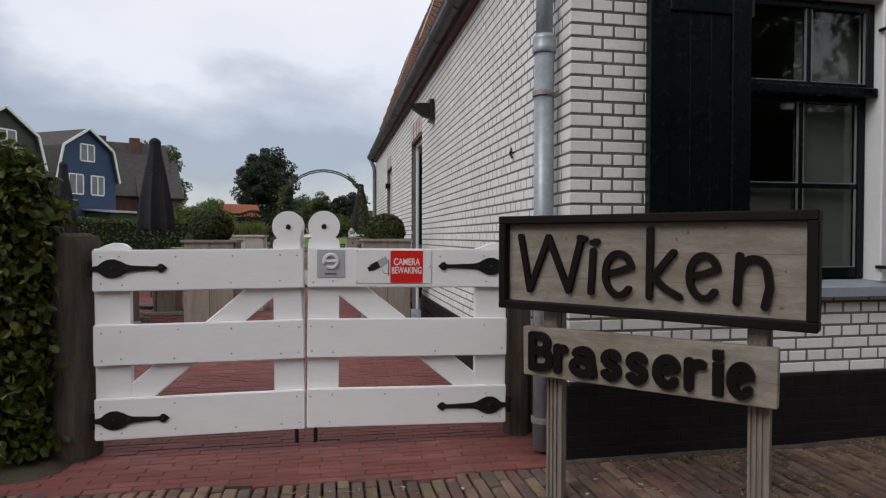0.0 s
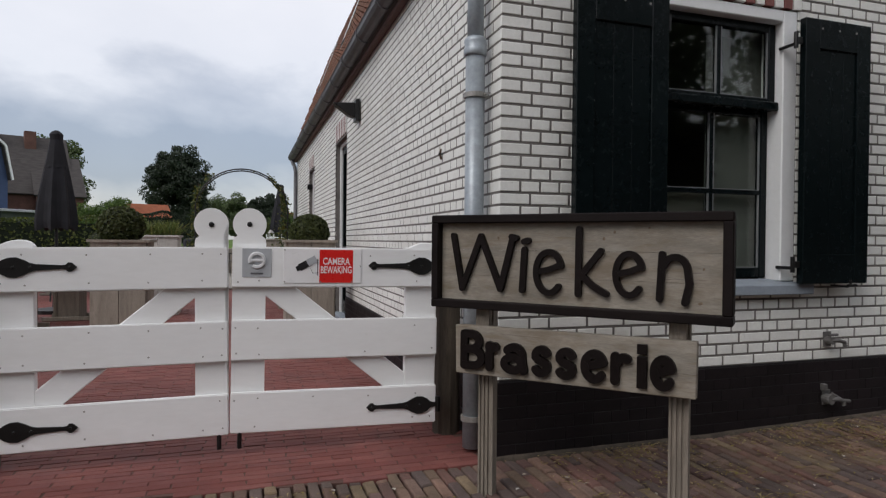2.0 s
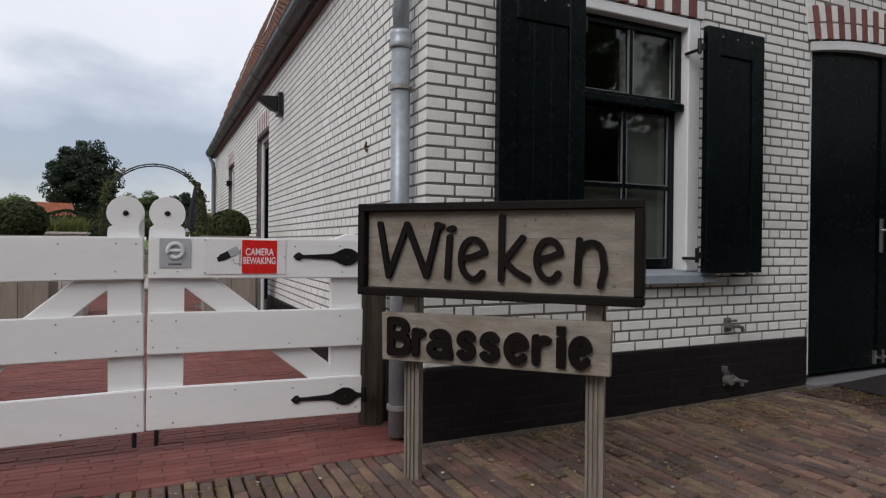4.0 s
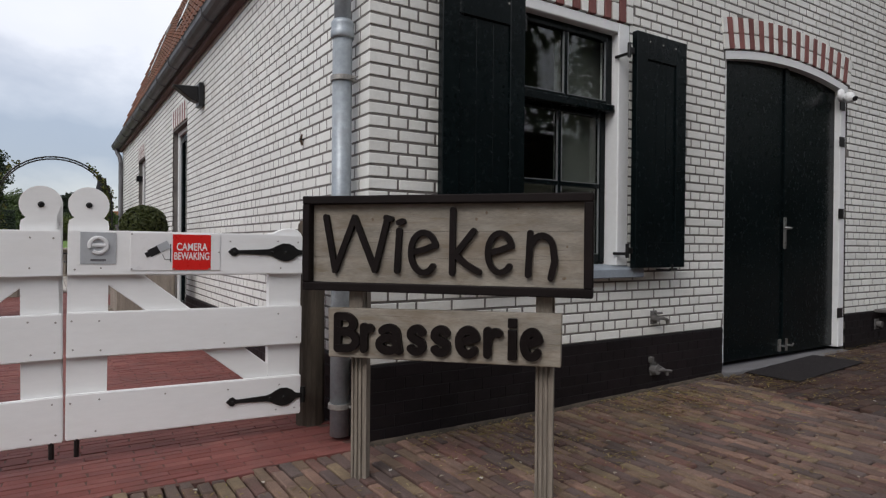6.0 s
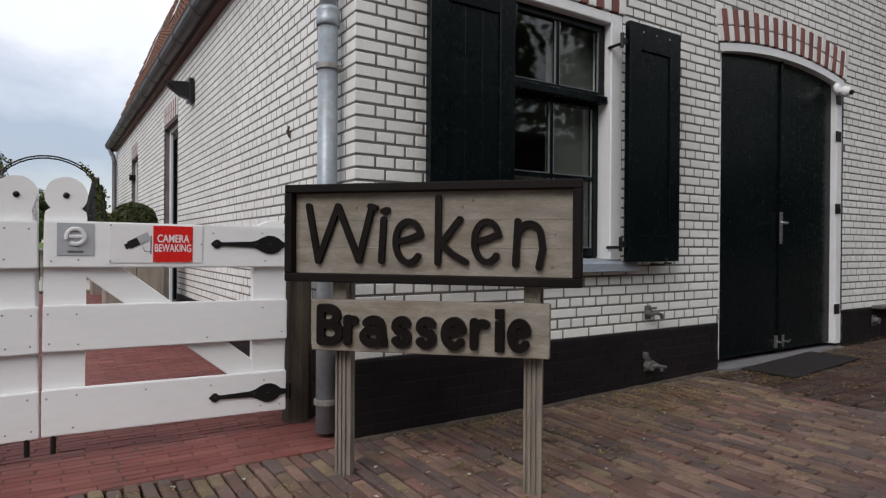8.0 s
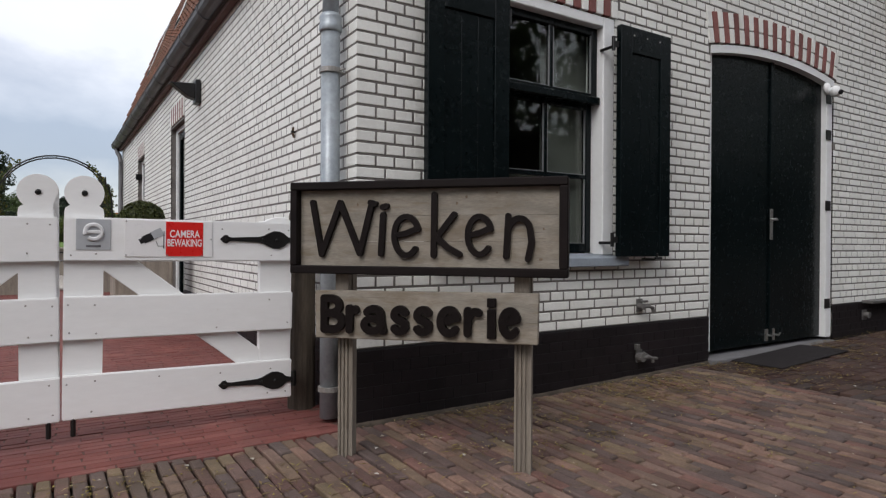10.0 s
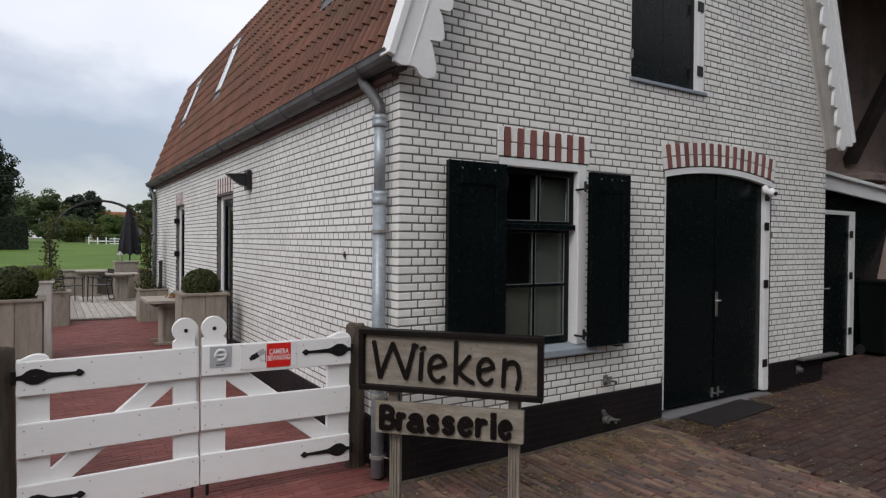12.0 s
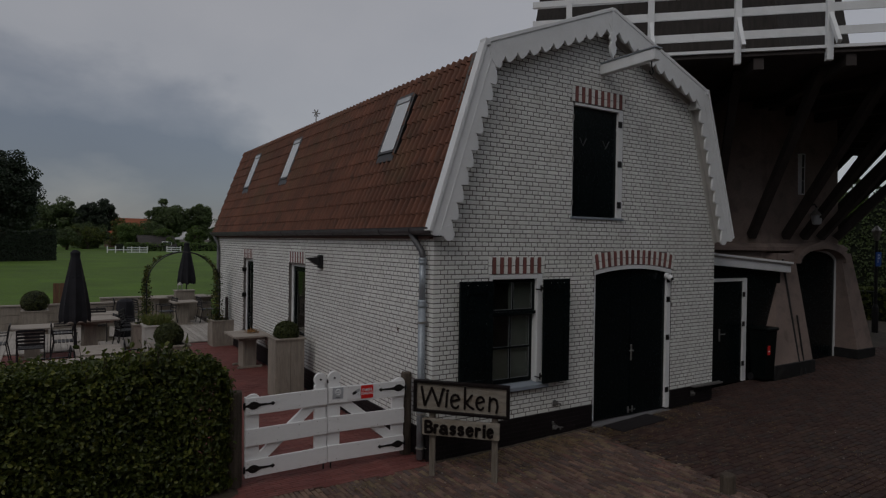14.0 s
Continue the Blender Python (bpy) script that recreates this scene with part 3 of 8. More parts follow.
part("roof_boarding", slab([on_slope(0, Y1, -0.02), on_slope(0, Y0, -0.02), on_slope(SL, Y0, -0.02), on_slope(SL, Y1, -0.02)], 0.06), MILL_TIMBER, roof)
for sgn in (-1, 1):
    k0, p0 = (MID_X + sgn * (MID_X - TILE_KNEE_X - 0.03), TILE_KNEE_Z - 0.03), (MID_X, PEAK_Z - 0.26)
    part("upper_slope", slab([(k0[0], Y1, k0[1]), (k0[0], FY + 0.03, k0[1]), (p0[0], FY + 0.03, p0[1]), (p0[0], Y1, p0[1])][::-sgn], 0.08), TILE, roof)
part("far_slope", slab([(8.2, FY + 0.03, EAVE_Z), (8.2, Y1, EAVE_Z), (7.38, Y1, KNEE_Z), (7.38, FY + 0.03, KNEE_Z)], 0.08), TILE, roof)

TW, TR = 0.154, 0.255
NCOL, NROW = int((Y1 - Y0 - 0.06) / TW), int((SL - 0.03) / TR) + 1
SKYLIGHTS = [(1.76, 2.26), (6.88, 7.38), (10.12, 10.62)]
SKY_S = (1.36, 2.35)


def tile_grid(cols=13):
    """One pantile: rows of (across, along, height) for the lip, then for the upper face."""
    top = []
    for s in (0.0, TR + 0.05):
        line = []
        for c in range(cols):
            f = c / (cols - 1)
            h = 0.082 * math.sin(math.pi * min(1.0, f / 0.56)) ** 0.80 - 0.026 - 0.006 * math.sin(math.pi * max(0.0, (f - 0.56) / 0.44)) + 0.008 * max(0.0, (f - 0.86) / 0.14)
            line.append((f * (TW + 0.010), s, h + 0.030 - 0.024 * s / TR))
        top.append(line)
    lip = [(a, 0.0, h - 0.026) for a, s, h in top[0]]
    return [lip, top[0]] + top


TILE_SHAPE = tile_grid()


def tile_mesh(verts, faces, s, y, dh=0.0):
    k = len(verts)
    n = len(TILE_SHAPE[0])
    for line in TILE_SHAPE:
        for a, ds, h in line:
            verts.append(tuple(on_slope(min(s + ds, SL + 0.02), y - a, h + dh)))
    for r in (0, 2):
        for c in range(n - 1):
            faces.append((k + r * n + c, k + (r + 1) * n + c, k + (r + 1) * n + c + 1, k + r * n + c + 1))


near_tiles = []
verts, faces = [], []
rng = random.Random(4)
for r_ in range(NROW):
    for c_ in range(NCOL):
        y = Y1 - 0.03 - c_ * TW
        s = r_ * TR + 0.03
        mid = y - TW / 2
        if any(a - 0.03 < mid < b + 0.03 for a, b in SKYLIGHTS) and SKY_S[0] - 0.10 < s + TR / 2 < SKY_S[1] - 0.02:
            continue
        if mid < 4.9 and s + TR + 0.05 < SL and len(near_tiles) < 255 and c_ > NCOL - 30:
            near_tiles.append((s, y))
        else:
            tile_mesh(verts, faces, s, y, rng.uniform(-0.003, 0.004))
tagged(mesh_from("tiling", verts, faces, TILE, roof, smooth=True), kind="stuff")
for n_, (a, b) in enumerate(SKYLIGHTS):
    light = new("skylight")
    tagged(light, "tilted roof window with pale frame and dark lead apron", "skylight", "skylights in the roof")
    s0, s1 = SKY_S

    def sky_bar(name, sa, sb, ya, yb, h, mat):
        bm = bmesh.new()
        vs = [on_slope(s, y, q) for q in (0.0, h) for s, y in ((sa, ya), (sa, yb), (sb, yb), (sb, ya))]
        vv = [bm.verts.new(v) for v in vs]
        for f in ((3, 2, 1, 0), (4, 5, 6, 7), (0, 1, 5, 4), (1, 2, 6, 5), (2, 3, 7, 6), (3, 0, 4, 7)):
            bm.faces.new([vv[q] for q in f])
        bmesh.ops.recalc_face_normals(bm, faces=bm.faces[:])
        return part(name, bm, mat, light, bevel=0.004)

    sky_bar("side_frame", s0, s1, a, a + 0.026, 0.082, BLACK_PLASTIC)
    sky_bar("side_frame", s0, s1, b - 0.026, b, 0.082, BLACK_PLASTIC)
    sky_bar("inner_frame", s0 + 0.05, s1 - 0.09, a + 0.026, a + 0.04, 0.079, PALE_WHITE)
    sky_bar("inner_frame", s0 + 0.05, s1 - 0.09, b - 0.04, b - 0.026, 0.079, PALE_WHITE)
    sky_bar("bottom_frame", s0, s0 + 0.05, a + 0.04, b - 0.04, 0.082, BLACK_PLASTIC)
    sky_bar("top_frame", s1 - 0.09, s1, a + 0.04, b - 0.04, 0.09, GREY_PLATE)
    sky_bar("apron", s0 - 0.14, s0, a - 0.03, b + 0.03, 0.064, BLACK_PLASTIC)
    sky_bar("side_flashing", s0 - 0.02, s1 + 0.03, a - 0.055, a - 0.001, 0.074, BLACK_PLASTIC)
    sky_bar("side_flashing", s0 - 0.02, s1 + 0.03, b + 0.001, b + 0.055, 0.074, BLACK_PLASTIC)
    sky_bar("top_flashing", s1, s1 + 0.06, a, b, 0.078, BLACK_PLASTIC)
    sky_bar("pane", s0 + 0.05, s1 - 0.09, a + 0.04, b - 0.04, 0.072, PALE_GLASS)

# eaves: fascia, gutter and down pipe
tagged(part("trim_eave", box(EAVE_X + 0.085, FY + 0.005, 2.915, CX - 0.012, BY, 2.962), material("brown_eave_board", (0.10, 0.045, 0.035), rough=0.7, vary=0.2)), "brown painted eaves board under the gutter", "eaves board", kind="structure")
gutter = new("gutter")
tagged(gutter, "long dull zinc half-round gutter along the eaves", "gutter")
bm = bmesh.new()
prof = [(0.088 * math.cos(a), 0.088 * math.sin(a)) for a in [math.pi + math.pi * k / 8 for k in range(9)]]
prof = [(-0.096, 0.012)] + prof + [(0.091, 0.01), (0.083, 0.0)] + [(0.081 * math.cos(a), 0.081 * math.sin(a)) for a in [2 * math.pi - math.pi * k / 8 for k in range(9)]]
gx, gz = 1.838, 3.052
add_prism(bm, [(gx + a, gz + c) for a, c in prof], Y0 + 0.0, Y1)
part("trough", bm, GUTTER, gutter, smooth=False)
for k in range(14):
    part("bracket", tube([(gx - 0.096, 0.35 + 0.9 * k, gz + 0.01)] + [(gx + 0.094 * math.cos(a), 0.35 + 0.9 * k, gz + 0.094 * math.sin(a)) for a in [math.pi + math.pi * q / 6 for q in range(7)]], 0.008, 5), GUTTER, gutter)
part("gutter_end", prism([(gx + 0.083 * math.cos(a), gz + 0.083 * math.sin(a)) for a in [math.pi + math.pi * q / 8 for q in range(9)]], Y0 - 0.004, Y0 + 0.004), GUTTER, gutter)

pipe = new("down_pipe")
tagged(pipe, "pale zinc rain pipe fixed beside the corner of the white wall", "rain pipe")
PX, PY = 1.868, 0.175
part("lower_pipe", rod((PX, PY, 0.02), (PX, PY, 2.06), 0.0495, None, 20), ZINC, pipe, smooth=True)
part("upper_pipe", rod((PX, PY, 2.03), (PX, PY, 2.66), 0.0425, None, 20), ZINC, pipe, smooth=True)
part("socket", lathe([(0.056, 2.02), (0.060, 2.03), (0.060, 2.055), (0.055, 2.065), (0.058, 2.09), (0.058, 2.10), (0.048, 2.115)], 20, PX, PY), ZINC, pipe, smooth=True)
part("socket", lathe([(0.049, 2.58), (0.056, 2.59), (0.056, 2.61), (0.050, 2.62), (0.056, 2.64), (0.056, 2.655), (0.046, 2.67)], 20, PX, PY), ZINC, pipe, smooth=True)
part("elbow", tube([(PX, PY, 2.62), (PX, PY, 2.70), (PX - 0.003, PY + 0.012, 2.745), (PX - 0.012, PY + 0.06, 2.80), (PX - 0.022, PY + 0.13, 2.865), (PX - 0.028, PY + 0.19, 2.915), (PX - 0.030, PY + 0.222, 2.95), (PX - 0.030, PY + 0.225, 2.985)], 0.042, 16), GUTTER, pipe, smooth=True)
for z in (1.82, 0.62, 0.17):
    cl = part("clip", lathe([(0.054, z - 0.014), (0.059, z - 0.012), (0.059, z + 0.012), (0.054, z + 0.014)], 20, PX, PY), GALV, pipe, smooth=False)
    part("clip_pin", rod((PX + 0.05, PY, z), (CX + 0.02, PY, z), 0.008, None, 6), GALV, cl)
    part("clip_screw", rod((PX + 0.03, PY - 0.05, z), (PX + 0.045, PY - 0.085, z), 0.006, None, 6), GALV, cl)


back_pipe = new("down_pipe")
tagged(back_pipe, "dull zinc rain pipe at the back corner of the wall", "rain pipe")
part("lower_pipe", rod((CX - 0.06, 11.95, 0.02), (CX - 0.06, 11.95, 2.62), 0.045, None, 14), GUTTER, back_pipe, smooth=True)
part("elbow", tube([(CX - 0.06, 11.95, 2.58), (CX - 0.06, 11.95, 2.66), (CX - 0.075, 12.0, 2.78), (CX - 0.105, 12.16, 2.88), (CX - 0.112, 12.2, 2.92), (CX - 0.112, 12.2, 2.98)], 0.043, 12), GUTTER, back_pipe, smooth=True)
vane = group_at("roof_vane", MID_X, 12.36, 6.16)
tagged(vane, "small pale star-shaped vane at the back of the ridge", "vane")
part("stem", rod((0, 0, 0), (0, 0, 0.86), 0.018, None, 8), GALV, vane)
for k in range(3):
    a = math.pi * k / 3
    part("vane_arm", rod((-0.13 * math.cos(a), 0, 0.84 - 0.13 * math.sin(a)), (0.13 * math.cos(a), 0, 0.84 + 0.13 * math.sin(a)), 0.016, None, 6), GALV, vane)


# ---------------------------------------------------------------- lintels of red and white bricks
def soldier_lintel(name, a, b, z, height, rise=0.0, n=15, label=""):
    """A lintel of upright bricks, red ones between pairs of white halves; with a rise, a flat arch."""
    thing = new(name)
    tagged(thing, label, "lintel", kind="structure")
    mid, half = (a + b) / 2, (b - a) / 2
    w = (b - a) / n
    tilt = 0.0
    for k in range(n):
        u = a + (k + 0.5) * w
        base = z + rise * (1 - ((u - mid) / half) ** 2)
        ang = math.atan2(rise * 2 * (u - mid) / half ** 2, 1)
        m = Matrix.Translation((u, FY, base)) @ Matrix.Rotation(ang, 4, "Y")
        red = k % 2 == 1
        for q0, q1 in ([(0, height)] if red else [(0, height * 0.47), (height * 0.47 + 0.01, height)]):
            bm = bmesh.new()
            add_box(bm, -w / 2 + 0.005, -0.014, q0, w / 2 - 0.005, 0.05, q1, m)
            part("brick", bm, RED_BRICK if red else WHITE_BRICK_PIECE, thing, bevel=0.003)
    return thing


soldier_lintel("trim_window_lintel", WIN[0] - 0.025, WIN[1] + 0.025, WIN[3] + 0.005, 0.235, n=15, label="lintel of alternating red and white bricks over the window")
soldier_lintel("trim_door_arch", DOOR[0] - 0.025, DOOR[1] + 0.025, DOOR[3] + 0.005, 0.235, DOOR_RISE, n=29, label="shallow arch of alternating red and white bricks")
soldier_lintel("trim_hatch_lintel", HATCH[0] - 0.025, HATCH[1] + 0.025, HATCH[3] + 0.005, 0.23, n=17, label="lintel of alternating red and white bricks over the hatch")

# ---------------------------------------------------------------- front window
win = new("window_1")
tagged(win, "tall sash window in white frame with dark green sashes", "window", kind="structure")
wx0, wx1, wz0, wz1 = WIN
WY = FY + 0.05
for nm, c in (("frame_jamb", (wx0 + 0.002, wx0 + 0.062, wz0 + 0.06, wz1 - 0.002)), ("frame_jamb", (wx1 - 0.105, wx1 - 0.002, wz0 + 0.06, wz1 - 0.002)), ("frame_head", (wx0 + 0.062, wx1 - 0.105, wz1 - 0.07, wz1 - 0.002))):
    part(nm, box(c[0], FY - 0.004, c[2], c[1], FY + 0.16, c[3]), WHITE_PAINT, win, bevel=0.006)
sx0, sx1 = wx0 + 0.062, wx1 - 0.105
sm = (sx0 + sx1) / 2


def sash(name, z0, z1, y, rails, bar=0.05, low=0.06):
    s = new(name)
    s.parent = win
    part("stile", box(sx0, y, z0, sx0 + bar, y + 0.045, z1), GREEN_PAINT, s, bevel=0.005)
    part("stile", box(sx1 - bar, y, z0, sx1, y + 0.045, z1), GREEN_PAINT, s, bevel=0.005)
    part("rail", box(sx0 + bar, y, z0, sx1 - bar, y + 0.045, z0 + low), GREEN_PAINT, s, bevel=0.005)
    part("rail", box(sx0 + bar, y, z1 - bar, sx1 - bar, y + 0.045, z1), GREEN_PAINT, s, bevel=0.005)
    part("glazing_bar", box(sm - 0.014, y + 0.004, z0 + low, sm + 0.014, y + 0.04, z1 - bar), GREEN_PAINT, s, bevel=0.004)
    cells = [z0 + low] + rails + [z1 - bar]
    for r in rails:
        for u0, u1 in ((sx0 + bar, sm - 0.014), (sm + 0.014, sx1 - bar)):
            part("glazing_bar", box(u0, y + 0.004, r - 0.014, u1, y + 0.04, r + 0.014), GREEN_PAINT, s, bevel=0.004)
    for q0, q1 in zip(cells, cells[1:]):
        for u0, u1 in ((sx0 + bar, sm - 0.014), (sm + 0.014, sx1 - bar)):
            pane = part("pane", box(u0 - 0.004, y + 0.020, q0 + 0.012 * (q0 in rails), u1 + 0.004, y + 0.026, q1 - 0.012 * (q1 in rails)), GLASS, s)
            pane.visible_shadow = False
            p0, p1 = q0 + 0.014 * (q0 in rails), q1 - 0.014 * (q1 in rails)
            part("glazing_bead", box(u0, y + 0.008, p0, u0 + 0.007, y + 0.0195, p1), BEAD_GREY, s)
            part("glazing_bead", box(u1 - 0.006, y + 0.008, p0, u1, y + 0.0195, p1), BEAD_GREY, s)
            part("glazing_bead", box(u0 + 0.007, y + 0.008, p0, u1 - 0.006, y + 0.0195, p0 + 0.005), BEAD_GREY, s)


sash("upper_sash", 1.86, wz1 - 0.07, WY, [], low=0.07)
sash("lower_sash", wz0 + 0.075, 1.88, WY + 0.05, [1.38])
part("meeting_rail", box(sx0 + 0.001, WY - 0.03, 1.855, sx1 - 0.001, WY - 0.001, 1.905), GREEN_PAINT, win, bevel=0.006)
bm = bmesh.new()
add_prism(bm, [(0, 0), (0.17, 0.02), (0.17, 0.085), (0.0, 0.06)], wx0 - 0.08, wx1 + 0.08)
bmesh.ops.transform(bm, matrix=Matrix(((0, 1, 0, 0), (1, 0, 0, FY - 0.075), (0, 0, 1, wz0 - 0.015), (0, 0, 0, 1))), verts=bm.verts)
bmesh.ops.recalc_face_normals(bm, faces=bm.faces[:])
part("window_sill", bm, STONE_SILL, win, "blue-grey stone sill", bevel=0.006)
# cloth blinds added inside to give the panes a grey look, the one beside the other
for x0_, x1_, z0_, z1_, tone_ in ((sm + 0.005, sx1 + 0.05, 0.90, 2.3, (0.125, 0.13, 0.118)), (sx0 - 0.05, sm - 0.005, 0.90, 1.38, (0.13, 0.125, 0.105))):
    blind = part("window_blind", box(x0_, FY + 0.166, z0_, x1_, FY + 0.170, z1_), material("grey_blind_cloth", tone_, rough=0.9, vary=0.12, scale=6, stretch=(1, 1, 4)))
    tagged(blind, "grey cloth blind added behind the window panes", "blind", "blinds in the window")


# ---------------------------------------------------------------- shutters
def shutter(x0, x1, z0, z1, hinge_right, reach=0.05):
    s = group_at("window_shutter", (x0 + x1) / 2, FY - 0.10, z0)
    tagged(s, "dark green panelled wooden shutter standing off the wall", "shutter", "shutters beside the window")
    w, h = x1 - x0, z1 - z0
    a, b = -w / 2, w / 2
    bar = 0.105
    for nm, c in (("stile", (a, a + bar, 0, h)), ("stile", (b - bar, b, 0, h)), ("top_rail", (a + bar, b - bar, h - 0.17, h)), ("bottom_rail", (a + bar, b - bar, 0, 0.17))):
        part(nm, box(c[0], -0.022, c[2], c[1], 0.022, c[3]), GREEN_PAINT, s, bevel=0.004)
    n = 3
    pw = (w - 2 * bar) / n
    for k in range(n):
        part("panel_board", box(a + bar + k * pw + 0.0006, -0.010, 0.17, a + bar + (k + 1) * pw - 0.0006, 0.012, h - 0.17), GREEN_PAINT, s, bevel=0.0022)
    for k in range(3):
        part("bolt_head", lathe([(0.006, 0), (0.006, 0.004)], 8), GALV, s).matrix_basis = pose(a + 0.12 + k * (w - 0.24) / 2, -0.022, h - 0.055, 90)
    for z in (h - 0.13, 0.11):
        e = b if hinge_right else a
        d = 1 if hinge_right else -1
        hg = part("hinge", box(min(e, e + d * reach), -0.005, z - 0.02, max(e, e + d * reach), 0.01, z + 0.02), BLACK_IRON, s, bevel=0.003)
        part("hinge_pin", rod((e + d * reach, 0.0, z - 0.045), (e + d * reach, 0.0, z + 0.045), 0.012), BLACK_IRON, hg)
        part("hinge_hook", rod((e + d * reach, 0.0, z - 0.02), (e + d * reach, 0.11, z - 0.02), 0.010), BLACK_IRON, hg)
    part("holdback", tube([(0.10, 0.09, -0.02), (0.10, -0.02, -0.02), (0.10, -0.035, 0.0), (0.10, -0.035, 0.02)], 0.007, 6), BLACK_IRON, s)
    part("holdback_bar", rod((0.08, -0.035, -0.012), (0.145, -0.035, -0.012), 0.009, None, 6), BLACK_IRON, s)


shutter(2.300, 2.842, 0.86, 2.355, True, 0.012)
shutter(3.760, 4.258, 0.85, 2.36, False)

# ---------------------------------------------------------------- double door
door = new("door_1")
tagged(door, "closed dark green double door in a white arched frame", "door", kind="structure")
dx0, dx1 = DOOR[0], DOOR[1]
dm = (dx0 + dx1) / 2
DY = FY + 0.03


def arch_line(a, b, drop, n=14):
    return [(a + (b - a) * k / n, door_head(a + (b - a) * k / n) - drop) for k in range(n + 1)]


part("frame_jamb", box(dx0 + 0.002, DY, 0.10, dx0 + 0.07, DY + 0.12, DOOR[3] - 0.02), WHITE_PAINT, door, bevel=0.005)
part("frame_jamb", box(dx1 - 0.10, DY - 0.02, 0.36, dx1 - 0.002, DY + 0.12, DOOR[3] - 0.02), WHITE_PAINT, door, bevel=0.005)
part("frame_jamb_foot", box(dx1 - 0.102, DY - 0.024, 0.09, dx1 - 0.002, DY + 0.12, 0.36), WHITE_PAINT, door, bevel=0.005)
part("frame_head", prism(arch_line(dx0 + 0.002, dx1 - 0.002, 0.004) + arch_line(dx1 - 0.002, dx0 + 0.002, 0.065), FY - 0.004, DY + 0.12), WHITE_PAINT, door)
for a, b in ((dx0 + 0.05, dm - 0.002), (dm + 0.002, dx1 - 0.085)):
    leaf = part("door_leaf", prism([(a, 0.10), (b, 0.10)] + [(u, z) for u, z in arch_line(b, a, 0.055)], DY + 0.03, DY + 0.085), GREEN_PAINT, door, bevel=0.003)
    n = 5
    for k in range(1, n):
        u = a + (b - a) * k / n
        part("board_joint", box(u - 0.0012, DY + 0.0292, 0.12, u + 0.0012, DY + 0.031, door_head(u) - 0.08), GREEN_PAINT, leaf)
part("cover_strip", box(dm - 0.022, DY + 0.012, 0.10, dm + 0.022, DY + 0.030, door_head(dm) - 0.06), GREEN_PAINT, door, bevel=0.004)
plate = part("lock_plate", box(dm - 0.034, DY + 0.003, 0.98, dm + 0.006, DY + 0.0125, 1.24), STEEL, door, bevel=0.003)
part("door_handle", tube([(dm - 0.014, DY + 0.01, 1.15), (dm - 0.014, DY - 0.045, 1.15), (dm - 0.03, DY - 0.05, 1.15), (dm - 0.12, DY - 0.05, 1.15)], 0.009, 8), STEEL, plate, smooth=True)
for z in (0.40, 1.30, 1.95, 2.28):
    part("hinge", box(dx1 - 0.12, DY - 0.028, z - 0.045, dx1 - 0.03, DY - 0.0205, z + 0.045), BLACK_IRON, door, bevel=0.002)
for z in (0.45, 1.30, 2.05, 2.36):
    part("hinge", box(dx0 - 0.006, DY - 0.034, z - 0.04, dx0 + 0.006, DY + 0.03, z + 0.04), GALV, door, bevel=0.002)
for q in (-0.05, 0.05):
    bolt = part("foot_bolt", tube([(dm + q, DY + 0.01, 0.17), (dm + q, DY - 0.03, 0.17), (dm + q, DY - 0.04, 0.19)], 0.008, 6), STEEL, door)
    part("bolt_plate", box(dm + q - 0.015, DY + 0.015, 0.12, dm + q + 0.015, DY + 0.03, 0.22), STEEL, bolt)
sill = part("doorstep", box(dx0 - 0.01, FY - 0.07, -0.02, dx1 + 0.0, FY + 0.20, 0.062), material("grey_doorstep", (0.16, 0.16, 0.168), rough=0.8, vary=0.2, fine=60, bump=0.4), bevel=0.008)
tagged(sill, "worn grey stone doorstep", "doorstep", kind="structure")

mat_ = part("door_mat", box(-0.55, -0.19, 0, 0.55, 0.19, 0.009), RUBBER_MAT, bevel=0.003)
mat_.matrix_basis = pose(5.60, -0.22, ground_z(5.6, -0.2) + 0.004, 0, -1.2, 3)
tagged(mat_, "flat dark doormat on the paving before the door", "doormat")

cam_w = group_at("security_camera", 6.585, FY - 0.012, 2.355)
tagged(cam_w, "small white dome security camera under the door arch", "security camera")
part("mount", lathe([(0.055, 0), (0.055, 0.02), (0.03, 0.035)], 16), WHITE_PAINT, cam_w, smooth=True).matrix_basis = pose(0, 0, 0, 90)
ball = part("camera_ball", lathe([(0.01, -0.05), (0.035, -0.036), (0.05, 0), (0.035, 0.036), (0.01, 0.05)], 16), WHITE_PAINT, cam_w, smooth=True)
ball.matrix_basis = pose(0.02, -0.07, -0.03)
part("lens", rod((0.0, -0.03, -0.01), (-0.005, -0.055, -0.02), 0.022, None, 12), BLACK_PLASTIC, ball)

# ---------------------------------------------------------------- loft hatch
hatch = new("door_2")
tagged(hatch, "closed dark green loft hatch in a white frame", "loft hatch", kind="structure")
hx0, hx1, hz0, hz1 = HATCH
part("frame_jamb", box(hx0 + 0.002, FY + 0.03, hz0, hx0 + 0.05, FY + 0.14, hz1 - 0.002), WHITE_PAINT, hatch, bevel=0.005)
part("frame_jamb", box(hx1 - 0.10, FY + 0.0, hz0, hx1 - 0.002, FY + 0.14, hz1 - 0.002), WHITE_PAINT, hatch, bevel=0.005)
part("frame_head", box(hx0 + 0.05, FY + 0.0, hz1 - 0.05, hx1 - 0.10, FY + 0.14, hz1 - 0.002), WHITE_PAINT, hatch, bevel=0.005)
hm = (hx0 + hx1) / 2 - 0.03
